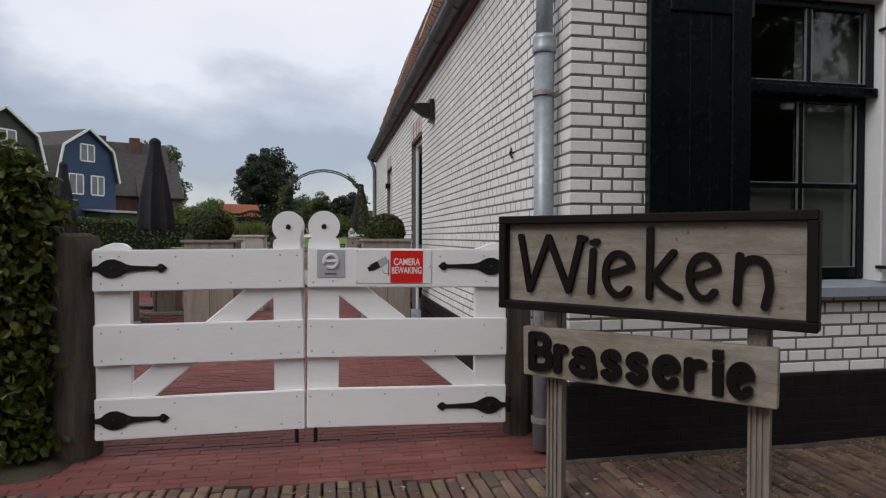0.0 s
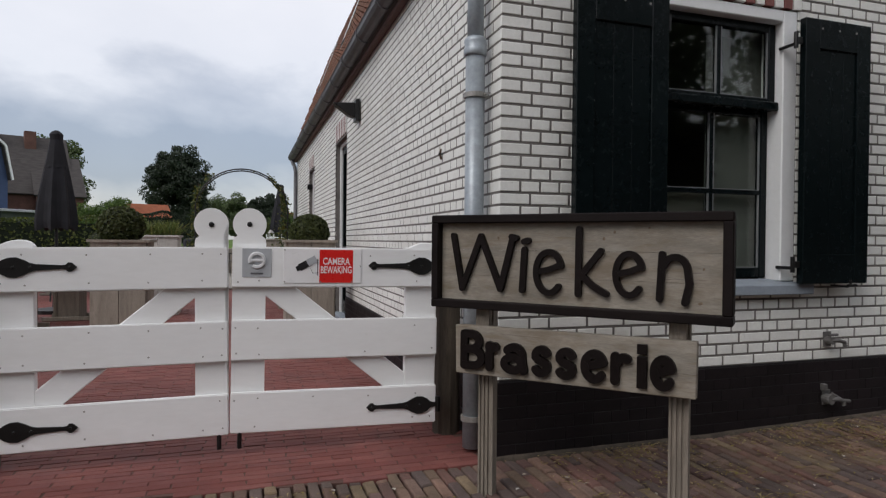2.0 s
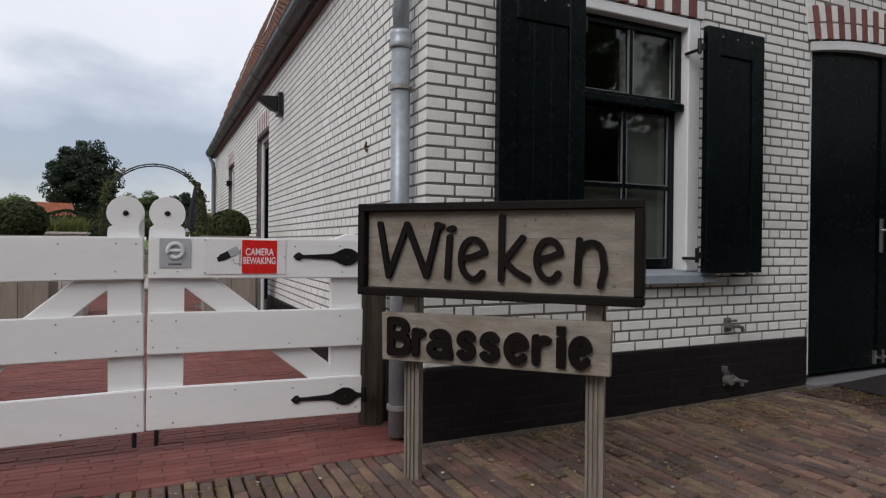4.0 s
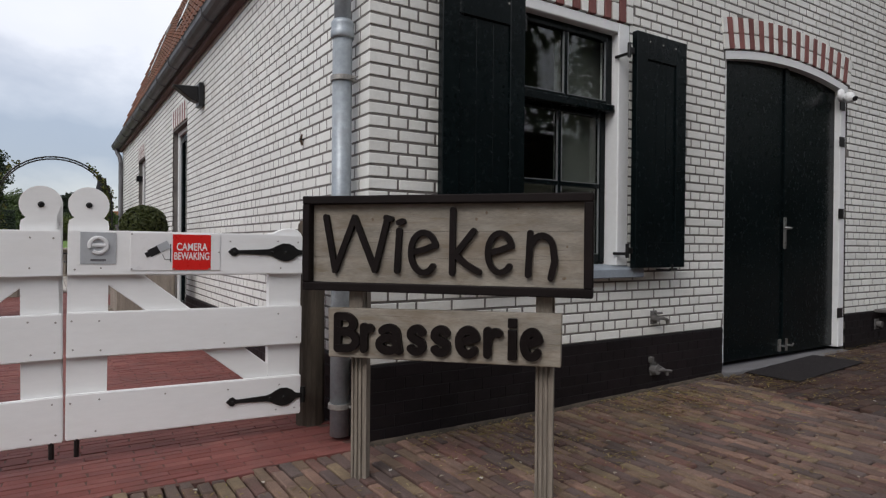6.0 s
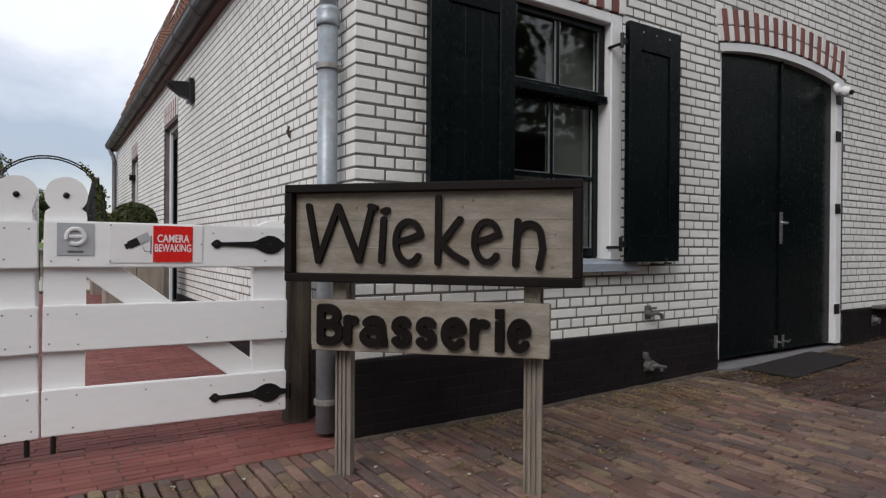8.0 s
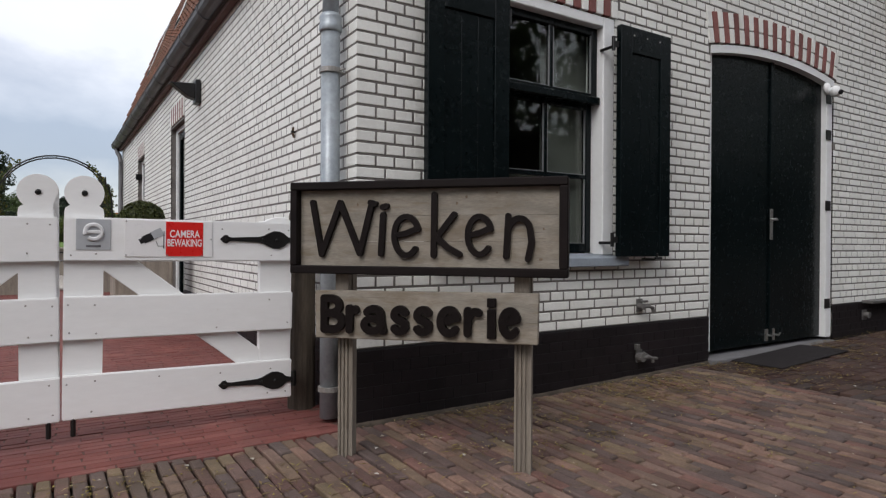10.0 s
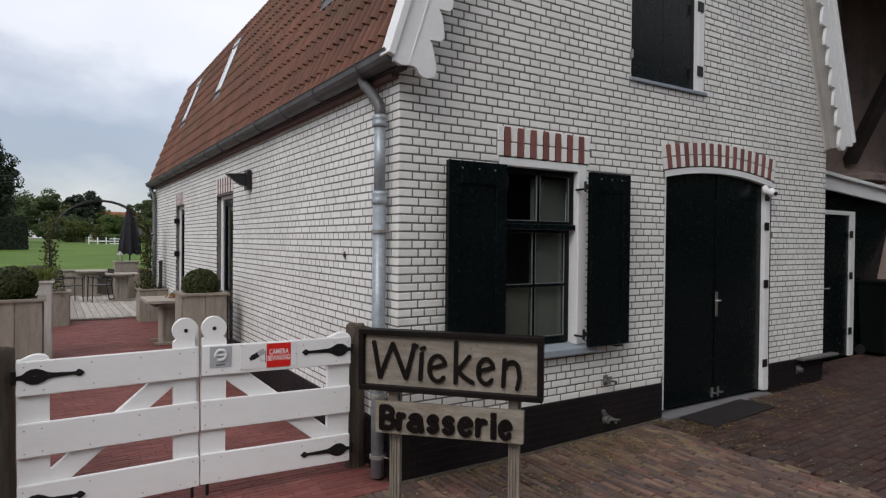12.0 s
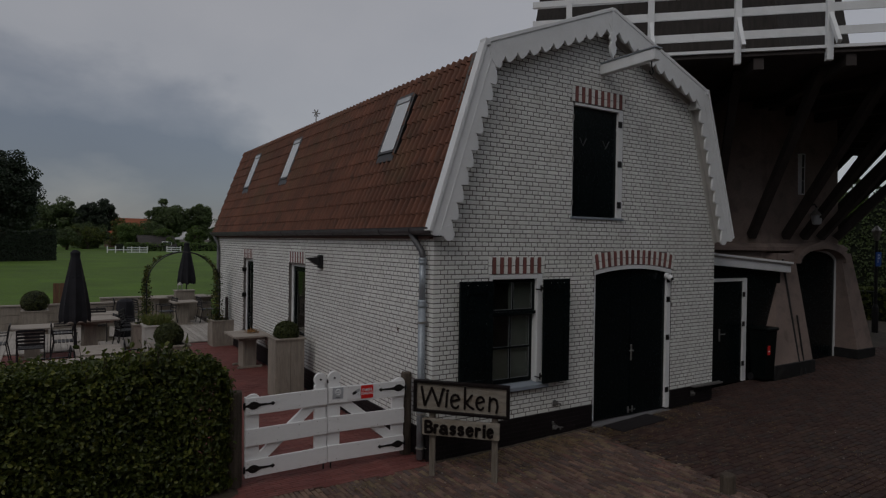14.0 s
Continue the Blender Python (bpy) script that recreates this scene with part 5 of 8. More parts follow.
def letter(ch, x, z, w, h, r, y, depth, parent, lean=0.0):
    """Raised letter: round-ended strokes, flattened to a cut-out of even thickness."""
    bm = bmesh.new()
    for level, stroke in enumerate(GLYPHS[ch]):
        deep = depth + 0.0009 * level
        pts = [(x + a * w + lean * b, z + b * h) for a, b in stroke]
        n = len(pts)
        left, right = [], []
        for k in range(n):
            p0, p1 = Vector(pts[max(k - 1, 0)]), Vector(pts[min(k + 1, n - 1)])
            d = (p1 - p0).normalized()
            if 0 < k < n - 1:
                d0, d1 = (Vector(pts[k]) - p0).normalized(), (p1 - Vector(pts[k])).normalized()
                f = min(1.9, 1 / max(0.45, math.cos(d0.angle(d1, 0.0) / 2)))
            else:
                f = 1.0
            nn = Vector((-d.y, d.x)) * r * f
            left.append(Vector(pts[k]) + nn)
            right.append(Vector(pts[k]) - nn)
        d_end = (Vector(pts[-1]) - Vector(pts[-2])).normalized() * r
        d_beg = (Vector(pts[0]) - Vector(pts[1])).normalized() * r
        for k in range(n - 1):
            add_prism(bm, [tuple(v) for v in (left[k], left[k + 1], right[k + 1], right[k])], y - deep, y + 0.002)
        for e, d in ((0, d_beg), (n - 1, d_end)):
            c = Vector(pts[e])
            perp = Vector((-d.y, d.x))
            half = [tuple(c + perp * math.cos(a) + d * math.sin(a)) for a in [math.pi * q / 6 for q in range(7)]]
            add_prism(bm, half, y - deep - 0.0004, y + 0.002)
    return part("letter", bm, LETTER, parent, "raised black letter")


for ch, x, z, w, h, r in (("W", 0.097, 0.878, 0.274, 0.222, 0.0122), ("i", 0.400, 0.882, 0.032, 0.162, 0.0122), ("e", 0.465, 0.880, 0.112, 0.154, 0.0118),
                          ("k", 0.641, 0.878, 0.108, 0.166, 0.0122), ("e", 0.779, 0.886, 0.102, 0.146, 0.0118), ("n", 0.940, 0.876, 0.100, 0.160, 0.0124)):
    letter(ch, x, z, w, h, r, 0.034, 0.018, sign)

lower = new("brasserie_board")
lower.matrix_basis = SIGN
tagged(lower, "narrow weathered board with bold black letters", "sign")
bm = prism([(0.112, 0.518), (1.066, 0.530), (1.069, 0.732), (0.108, 0.722)], 0.022, 0.060)
part("board", bm, SIGN_WOOD, lower, bevel=0.003)
for ch, xa, xe in (("B", 0.144, 0.258), ("r", 0.258, 0.330), ("a", 0.327, 0.447), ("s", 0.456, 0.546), ("s", 0.555, 0.647), ("e", 0.657, 0.763), ("r", 0.770, 0.862), ("i", 0.867, 0.902), ("e", 0.911, 1.005)):
    zb_ = 0.553 + 0.012 * (xa - 0.15)
    if ch == "i":
        bm = box(xa, 0.004, zb_ - 0.012, xe, 0.024, zb_ + 0.104)
        add_box(bm, xa, 0.004, zb_ + 0.112, xe, 0.024, zb_ + 0.148)
        part("letter", bm, LETTER, lower, "raised black letter", bevel=0.002)
    else:
        letter(ch, xa + 0.0150, zb_ + 0.006, xe - xa - 0.032, 0.091, 0.0163, 0.024, 0.020, lower)

for nm, u in (("sign_post", 0.217), ("sign_post", 0.997)):
    sp = new(nm)
    sp.matrix_basis = SIGN @ pose(u, 0.115, 0)
    tagged(sp, "grooved weathered grey timber post behind the sign", "post", "posts of the sign")
    prof = []
    wv, dv, ng = 0.036, 0.022, 4
    for k in range(ng):
        a = -wv + 2 * wv * k / ng
        b = -wv + 2 * wv * (k + 1) / ng
        prof += [(a + 0.003, -dv), (b - 0.006, -dv), (b - 0.004, -dv + 0.007), (b + 0.001, -dv + 0.007)]
    prof = prof[:-2] + [(wv, -dv), (wv, dv), (-wv, dv)]
    bm = bmesh.new()
    a = [bm.verts.new((x, y, -0.06)) for x, y in prof]
    b = [bm.verts.new((x, y, 1.10)) for x, y in prof]
    bm.faces.new(a[::-1])
    bm.faces.new(b)
    for k in range(len(prof)):
        bm.faces.new((a[k], a[(k + 1) % len(prof)], b[(k + 1) % len(prof)], b[k]))
    part("post", bm, POST_WOOD, sp)
    for z in (0.60, 0.66, 0.85, 1.05):
        part("screw", lathe([(0.005, 0), (0.005, 0.002)], 8), GALV, sp).matrix_basis = pose(0.01, -0.022, z, 90)
    part("spacer_block", box(-0.03, -0.055, 0.55, 0.03, -0.022, 1.06), POST_WOOD, sp)


# ---------------------------------------------------------------- leaves
def leaf_cloud(points, size, rng, flat=0.6, normals=None, broad=False):
    """Small folded leaves at the given points; broad ones have a rounded outline."""
    verts, faces = [], []
    for n_, p in enumerate(points):
        L = size * rng.uniform(0.7, 1.3)
        w = L * 0.36
        if normals is not None:
            nrm = Vector(normals[n_]) + Vector((rng.gauss(0, flat), rng.gauss(0, flat), rng.gauss(0, flat)))
        else:
            nrm = Vector((rng.gauss(0, 1), rng.gauss(0, 1), rng.gauss(0, 1)))
        if nrm.length < 1e-3:
            nrm = Vector((0, 0, 1))
        nrm.normalize()
        t = nrm.cross(Vector((rng.gauss(0, 1), rng.gauss(0, 1), rng.gauss(0, 1)))).normalized()
        s = nrm.cross(t)
        c = Vector(p)
        k = len(verts)
        if broad:
            for a, b, h in ((-0.5, 0, 0), (-0.26, 0.42, 0.10), (0.14, 0.46, 0.11), (0.5, 0, -0.06), (0.14, -0.46, 0.11), (-0.26, -0.42, 0.10)):
                v = c + t * (a * L) + s * (b * 2 * w) + nrm * (h * L)
                verts.append((v.x, v.y, v.z))
            faces += [(k, k + 1, k + 2, k + 3), (k, k + 3, k + 4, k + 5)]
            continue
        for a, b, h in ((-0.5, 0, 0), (-0.05, 0.5, 0.12), (0.5, 0, -0.05), (-0.05, -0.5, 0.12)):
            v = c + t * (a * L) + s * (b * 2 * w) + nrm * (h * L)
            verts.append((v.x, v.y, v.z))
        faces += [(k, k + 1, k + 2), (k, k + 2, k + 3)]
    return verts, faces


def rand_dir(rng):
    while True:
        v = Vector((rng.uniform(-1, 1), rng.uniform(-1, 1), rng.uniform(-1, 1)))
        if 0.05 < v.length < 1:
            return v.normalized()


# ---------------------------------------------------------------- hedge beside the gate
hedge = new("hedge")
tagged(hedge, "dense clipped green beech hedge beside the gate", "hedge")
HX0, HX1, HY0, HY1, HZ = -4.6, -0.55, 0.33, 1.15, 1.48
rng = random.Random(21)
pts, nrm = [], []


def hedge_shape(u):
    """Softness of the outline at a place along the hedge."""
    return 0.05 * noise.noise(Vector((u * 1.3, 0.2, 0))) + 0.03 * noise.noise(Vector((u * 4.1, 3.0, 0)))


for _ in range(34000):
    x = rng.uniform(HX0, HX1)
    back = HY1 - 0.60 * max(0.0, 1 - (HX1 - x) / 0.50)
    end = min(1.0, (HX1 - x) / 0.35)
    top = HZ - 0.20 * (1 - math.sqrt(1 - (1 - end) ** 2)) + hedge_shape(x) * 0.8
    deep = rng.gauss(0.01, 0.04)
    k = rng.random()
    if k < 0.52:
        z = rng.uniform(0.05, top)
        y = HY0 + hedge_shape(x + z * 2) + deep + 0.10 * max(0, (z - top + 0.12) / 0.12) ** 2 + 0.16 * (1 - math.sqrt(1 - (1 - end) ** 2))
        pts.append((x, y, z)), nrm.append((0, -1, 0.35))
    elif k < 0.86:
        y = rng.uniform(HY0, back)
        pts.append((x, y, top + 0.035 * noise.noise(Vector((x * 5, y * 5, 0))) - deep)), nrm.append((0, -0.2, 1))
    else:
        z, y = rng.uniform(0.05, HZ - 0.08), rng.uniform(HY0 + 0.02, HY1)
        pts.append((HX1 - 0.80 * max(0.0, y - 0.60) + hedge_shape(z * 3 + y) - deep - 0.06 * (z > HZ - 0.2), y, z)), nrm.append((1, -0.2, 0.3))
v_, f_ = leaf_cloud(pts, 0.046, rng, 0.8, nrm, True)
lo = mesh_from("foliage", v_, f_, HEDGE_LEAF, hedge)
tagged(lo, kind="stuff")
# added dark core that blocks light and stands for shade inside the hedge
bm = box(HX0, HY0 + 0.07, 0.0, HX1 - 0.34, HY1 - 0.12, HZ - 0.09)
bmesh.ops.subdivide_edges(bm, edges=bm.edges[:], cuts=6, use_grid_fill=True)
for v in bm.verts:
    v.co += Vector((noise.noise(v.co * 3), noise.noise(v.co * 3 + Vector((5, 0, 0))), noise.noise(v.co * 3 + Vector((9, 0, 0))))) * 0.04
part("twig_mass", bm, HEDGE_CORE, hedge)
# loose shoots that stand out of the hedge
tw = bmesh.new()
sp_pts = []
for k in range(46):
    x, y = rng.uniform(-2.0, -0.74), rng.uniform(HY0, HY0 + 0.35)
    z = HZ - 0.12
    dx, dy = rng.uniform(-0.06, 0.06), rng.uniform(-0.12, 0.02)
    L = rng.uniform(0.15, 0.46) if x < -0.8 else rng.uniform(0.1, 0.2)
    line = [(x + dx * f, y + dy * f, z + L * f) for f in (0, 0.4, 0.8, 1.0)]
    add_tube(tw, line, [0.004, 0.0035, 0.0025, 0.0015], 5)
    for f in [0.25 + 0.75 * q / 7 for q in range(8)]:
        sp_pts.append((x + dx * f + rng.uniform(-0.035, 0.035), y + dy * f + rng.uniform(-0.035, 0.035), z + L * f + rng.uniform(-0.02, 0.02)))
tagged(part("shoot_stems", tw, BARK, hedge), kind="stuff")
v_, f_ = leaf_cloud(sp_pts, 0.062, rng, broad=True)
tagged(mesh_from("shoot_leaves", v_, f_, HEDGE_LEAF, hedge), kind="stuff")

# ---------------------------------------------------------------- side door, side window and things on the side wall
def side_opening(name, op, label, leaves):
    y0, y1, z0, z1 = op
    d = new(name)
    tagged(d, label, "door", kind="structure")
    for a, b in ((y0 + 0.002, y0 + 0.085), (y1 - 0.085, y1 - 0.002)):
        part("frame_jamb", box(CX + 0.06, a, z0, CX + 0.17, b, z1 - 0.002), WHITE_PAINT, d, bevel=0.005)
    part("frame_head", box(CX + 0.06, y0 + 0.085, z1 - 0.075, CX + 0.17, y1 - 0.085, z1 - 0.002), WHITE_PAINT, d, bevel=0.005)
    part("threshold", box(CX - 0.03, y0, -0.03, CX + 0.20, y1, z0 + 0.03), STONE_SILL, d, bevel=0.006)
    a, b = y0 + 0.085, y1 - 0.085
    for k in range(leaves):
        u0, u1 = a + (b - a) * k / leaves, a + (b - a) * (k + 1) / leaves
        lf = new("door_leaf")
        lf.parent = d
        part("stile", box(CX + 0.085, u0, z0 + 0.03, CX + 0.13, u0 + 0.08, z1 - 0.075), GREEN_PAINT, lf, bevel=0.004)
        part("stile", box(CX + 0.085, u1 - 0.08, z0 + 0.03, CX + 0.13, u1, z1 - 0.075), GREEN_PAINT, lf, bevel=0.004)
        part("rail", box(CX + 0.085, u0 + 0.08, z0 + 0.03, CX + 0.13, u1 - 0.08, z0 + 0.20), GREEN_PAINT, lf, bevel=0.004)
        part("rail", box(CX + 0.085, u0 + 0.08, z1 - 0.17, CX + 0.13, u1 - 0.08, z1 - 0.075), GREEN_PAINT, lf, bevel=0.004)
        part("rail", box(CX + 0.085, u0 + 0.08, 0.92, CX + 0.13, u1 - 0.08, 1.0), GREEN_PAINT, lf, bevel=0.004)
        part("pane", box(CX + 0.105, u0 + 0.08, z0 + 0.20, CX + 0.11, u1 - 0.08, 0.92), GLASS, lf).visible_shadow = False
        part("pane", box(CX + 0.105, u0 + 0.08, 1.0, CX + 0.11, u1 - 0.08, z1 - 0.17), GLASS, lf).visible_shadow = False
    n = 13
    w = (y1 - y0 - 0.02) / n
    for k in range(n):
        for q0, q1 in ([(0, 0.22)] if k % 2 else [(0, 0.105), (0.115, 0.22)]):
            part("brick", box(CX - 0.012, y0 + 0.01 + k * w + 0.004, z1 + 0.006 + q0, CX + 0.05, y0 + 0.01 + (k + 1) * w - 0.004, z1 + 0.006 + q1), RED_BRICK if k % 2 else WHITE_BRICK_PIECE, d)
    return d


side_opening("door_3", SIDE_DOOR, "glazed dark green side door in a white frame", 1)
d4 = side_opening("door_4", SIDE_WIN, "narrow glazed dark green double side door", 2)
for z in (0.5, 1.45, 2.1):
    part("hinge", box(CX - 0.04, SIDE_WIN[1] - 0.05, z - 0.05, CX + 0.07, SIDE_WIN[1] + 0.0, z + 0.05), BLACK_IRON, d4)

lampw = group_at("wall_lamp", CX - 0.01, 3.93, 2.44)
tagged(lampw, "black wedge-shaped wall lamp on the white side wall", "wall lamp")
part("back_plate", box(-0.05, -0.08, -0.07, 0.0, 0.08, 0.17), BLACK_PLASTIC, lampw, bevel=0.006)
bm = bmesh.new()
add_prism(bm, [(-0.29, 0.115), (-0.05, 0.13), (-0.05, -0.03), (-0.12, -0.01)], -0.06, 0.06)
part("hood", bm, BLACK_PLASTIC, lampw, bevel=0.006)

anchor = group_at("wall_anchor", CX - 0.012, 0.95, 1.63)
tagged(anchor, "small rusty iron wall anchor on the side wall", "wall anchor")
part("anchor", tube([(0, 0, -0.035), (-0.008, 0.006, 0.0), (-0.005, -0.008, 0.03)], [0.007, 0.010, 0.005], 7), material("rusty_iron", (0.10, 0.06, 0.035), rough=0.8, vary=0.3), anchor)
part("anchor_pin", rod((0.02, 0, 0), (-0.018, 0, 0), 0.006), BLACK_IRON, anchor)

slat = group_at("shutter_post", CX - 0.10, 10.7, 0.0)
tagged(slat, "dark upright board standing by the side wall", "board")
part("board", box(-0.03, -0.06, 0.0, 0.03, 0.06, 1.27), MILL_TIMBER, slat, bevel=0.005)


OUTLET = material("dull_outlet_metal", (0.15, 0.145, 0.14), rough=0.6, metal=0.3, vary=0.3, scale=12, fine=60, bump=0.3)


def shutter_catch(name, z, big):
    c = group_at(name, 4.09, FY - 0.012, z)
    tagged(c, "galvanised tap bracket on the wall" if not big else "galvanised pipe outlet in the black plinth", "wall fitting")
    part("plate", box(-0.045, -0.006, -0.04, 0.02, 0.0, 0.05), OUTLET, c, bevel=0.003)
    part("body", rod((-0.02, 0, 0.0), (-0.02, -0.05, 0.0), 0.022 if not big else 0.03, None, 12), OUTLET, c)
    part("spout", tube([(-0.02, -0.04, 0.0), (0.03, -0.05, 0.0), (0.07, -0.05, -0.012), (0.075, -0.05, -0.04)], 0.012, 8), OUTLET, c)
    if big:
        part("side_arm", tube([(0.0, -0.03, 0.03), (0.07, -0.04, -0.01), (0.13, -0.04, -0.02)], 0.010, 8), OUTLET, c)
        part("top_cap", box(-0.06, -0.03, 0.05, -0.03, 0.0, 0.09), OUTLET, c, bevel=0.003)
    else:
        part("handle", rod((-0.05, -0.045, 0.035), (0.02, -0.045, 0.035), 0.008), OUTLET, c)


shutter_catch("wall_tap", 0.505, False)
shutter_catch("plinth_outlet", 0.155, True)
out2 = group_at("plinth_outlet", 7.35, FY - 0.013, 0.26)
tagged(out2, "galvanised pipe outlet in the black plinth", "wall fitting")
part("plate", box(-0.05, -0.006, -0.05, 0.05, 0.0, 0.05), OUTLET, out2, bevel=0.003)
part("body", rod((0, 0, 0), (0, -0.05, 0), 0.03, None, 12), OUTLET, out2)
ledge = part("stone_ledge", box(7.30, FY - 0.11, 0.375, 8.12, FY - 0.013, 0.405), OUTLET, bevel=0.005)
tagged(ledge, "thin grey stone ledge on the plinth", "ledge")

# ---------------------------------------------------------------- the lean-to beside the house
LY = 0.50
lean = new("lean_to")
tagged(lean, "black boarded lean-to with white fascia between house and mill", "lean-to")
gz_ = 0.14
n = 12
for k in range(n):
    a, b = 9.74 + (11.0 - 9.74) * k / n, 9.74 + (11.0 - 9.74) * (k + 1) / n
    part("board", box(a + 0.003, LY + 0.0, 0.1, b - 0.003, LY + 0.05, 2.36), GREEN_PAINT, lean)
part("board_wall", box(FX + 0.004, LY + 0.02, 2.24, 9.74, LY + 0.06, 2.62), GREEN_PAINT, lean)
part("back_board", box(FX + 0.004, LY + 0.10, 0.0, 11.0, LY + 0.14, 2.40), MILL_TIMBER, lean)
bm = bmesh.new()
add_beam(bm, (FX + 0.002, LY - 0.14, 2.64), (11.12, LY - 0.14, 2.42), 0.05, 0.20)
part("fascia", bm, WHITE_PAINT, lean, "white painted fascia", bevel=0.006)
bm = bmesh.new()
add_beam(bm, (FX + 0.002, LY - 0.165, 2.745), (11.14, LY - 0.165, 2.525), 0.10, 0.05)
part("fascia_mould", bm, WHITE_PAINT, lean, bevel=0.006)
part("lean_roof", slab([(FX + 0.002, LY - 0.12, 2.77), (11.12, LY - 0.12, 2.55), (11.12, 3.5, 2.55), (FX + 0.002, 3.5, 2.77)], 0.05), GUTTER, lean)
ld = new("door_5")
tagged(ld, "closed dark green plank door in a white frame", "door", kind="structure")
part("frame_jamb", box(9.60, LY - 0.03, gz_, 9.73, LY + 0.05, 2.23), WHITE_PAINT, ld, bevel=0.005)
part("frame_head", box(FX + 0.02, LY - 0.03, 2.17, 9.60, LY + 0.05, 2.23), WHITE_PAINT, ld, bevel=0.005)
for k in range(6):
    a, b = 8.65 + (9.60 - 8.65) * k / 6, 8.65 + (9.60 - 8.65) * (k + 1) / 6
    part("door_board", box(a + 0.002, LY + 0.0, gz_, b - 0.002, LY + 0.045, 2.17), GREEN_PAINT, ld)
part("side_panel", box(FX + 0.005, LY + 0.0, gz_, 8.645, LY + 0.045, 2.17), GREEN_PAINT, ld)
for z in (0.5, 1.3, 1.9):
    part("hinge", box(9.57, LY - 0.036, z - 0.05, 9.66, LY - 0.0305, z + 0.05), BLACK_IRON, ld)
part("lock_plate", box(8.83, LY - 0.012, 1.0, 8.87, LY, 1.24), STEEL, ld)
part("door_handle", tube([(8.85, LY, 1.14), (8.85, LY - 0.05, 1.14), (8.97, LY - 0.05, 1.14)], 0.01, 8), STEEL, ld)

bin_ = group_at("waste_bin", 9.99, 0.27, 0.15)
tagged(bin_, "tall dark green wheeled bin with a red sticker", "wheelie bin")
bm = bmesh.new()
a = [bm.verts.new(v) for v in ((-0.18, -0.16, 0.06), (0.18, -0.16, 0.06), (0.18, 0.16, 0.06), (-0.18, 0.16, 0.06))]
b = [bm.verts.new(v) for v in ((-0.23, -0.20, 1.12), (0.23, -0.20, 1.12), (0.23, 0.20, 1.12), (-0.23, 0.20, 1.12))]
bm.faces.new(a[::-1]), bm.faces.new(b)
for k in range(4):
    bm.faces.new((a[k], a[(k + 1) % 4], b[(k + 1) % 4], b[k]))
BIN_GREEN = material("dark_green_plastic", (0.003, 0.0055, 0.005), spec=0.1, rough=0.5, vary=0.2)
part("body", bm, BIN_GREEN, bin_, bevel=0.02, segments=2)
part("lid", box(-0.25, -0.24, 1.122, 0.25, 0.22, 1.19), BIN_GREEN, bin_, bevel=0.02)
part("sticker", box(-0.145, -0.1925, 0.60, -0.035, -0.188, 0.80), RED_ENAMEL, bin_, "red sticker")
for sx in (-0.17, 0.17):
    w_ = part("wheel", rod((sx - 0.03, 0.17, 0.08), (sx + 0.03, 0.17, 0.08), 0.08, None, 16), BLACK_PLASTIC, bin_)
bin_.scale = (0.86, 0.9, 0.92)
part("bar_sticker", box(-0.125, -0.195, 0.66, -0.055, -0.1926, 0.69), PALE_WHITE, bin_)

# ---------------------------------------------------------------- the windmill
MX, MY = 12.65, 5.0
mill = group_at("windmill", MX, MY, 0.15)
tagged(mill, "tall octagonal windmill with brown rendered base and timber gallery", "windmill")


def octagon(apothem, z, turn=0.0):
    r = apothem / math.cos(math.pi / 8)
    return [(r * math.cos(math.pi / 8 + math.pi / 4 * k + turn), r * math.sin(math.pi / 8 + math.pi / 4 * k + turn), z) for k in range(8)]


def frustum(levels):
    bm = bmesh.new()
    rings = [[bm.verts.new(p) for p in octagon(a, z)] for a, z in levels]
    for p, q in zip(rings, rings[1:]):
        for k in range(8):
            bm.faces.new((p[k], p[(k + 1) % 8], q[(k + 1) % 8], q[k]))
    bm.faces.new(rings[0][::-1])
    bm.faces.new(rings[-1])
    return bm


part("base_wall", frustum([(4.12, -0.3), (4.10, 2.6), (4.02, 6.27)]), MILL_RENDER, mill, "brown rendered base")
part("cornice", frustum([(4.13, 2.60), (4.28, 2.64), (4.28, 2.72), (4.20, 2.78), (4.13, 2.80)]), MILL_RENDER, mill)
tower = frustum([(4.3, 6.27), (3.4, 12.0), (2.7, 16.0)])
bmesh.ops.translate(tower, verts=tower.verts[:], vec=(0.5, 0, 0))
part("upper_body", tower, THATCH, mill, "dark thatched tower")
HOUSE_SIDE = -7.2     # the gallery stops short of the house


def trimmed(bm):
    """Cut off what would reach over the house."""
    bmesh.ops.bisect_plane(bm, geom=bm.verts[:] + bm.edges[:] + bm.faces[:], plane_co=(HOUSE_SIDE, 0, 0), plane_no=(-1, 0, 0), clear_outer=True)
    bmesh.ops.holes_fill(bm, edges=bm.edges[:])
    return bm


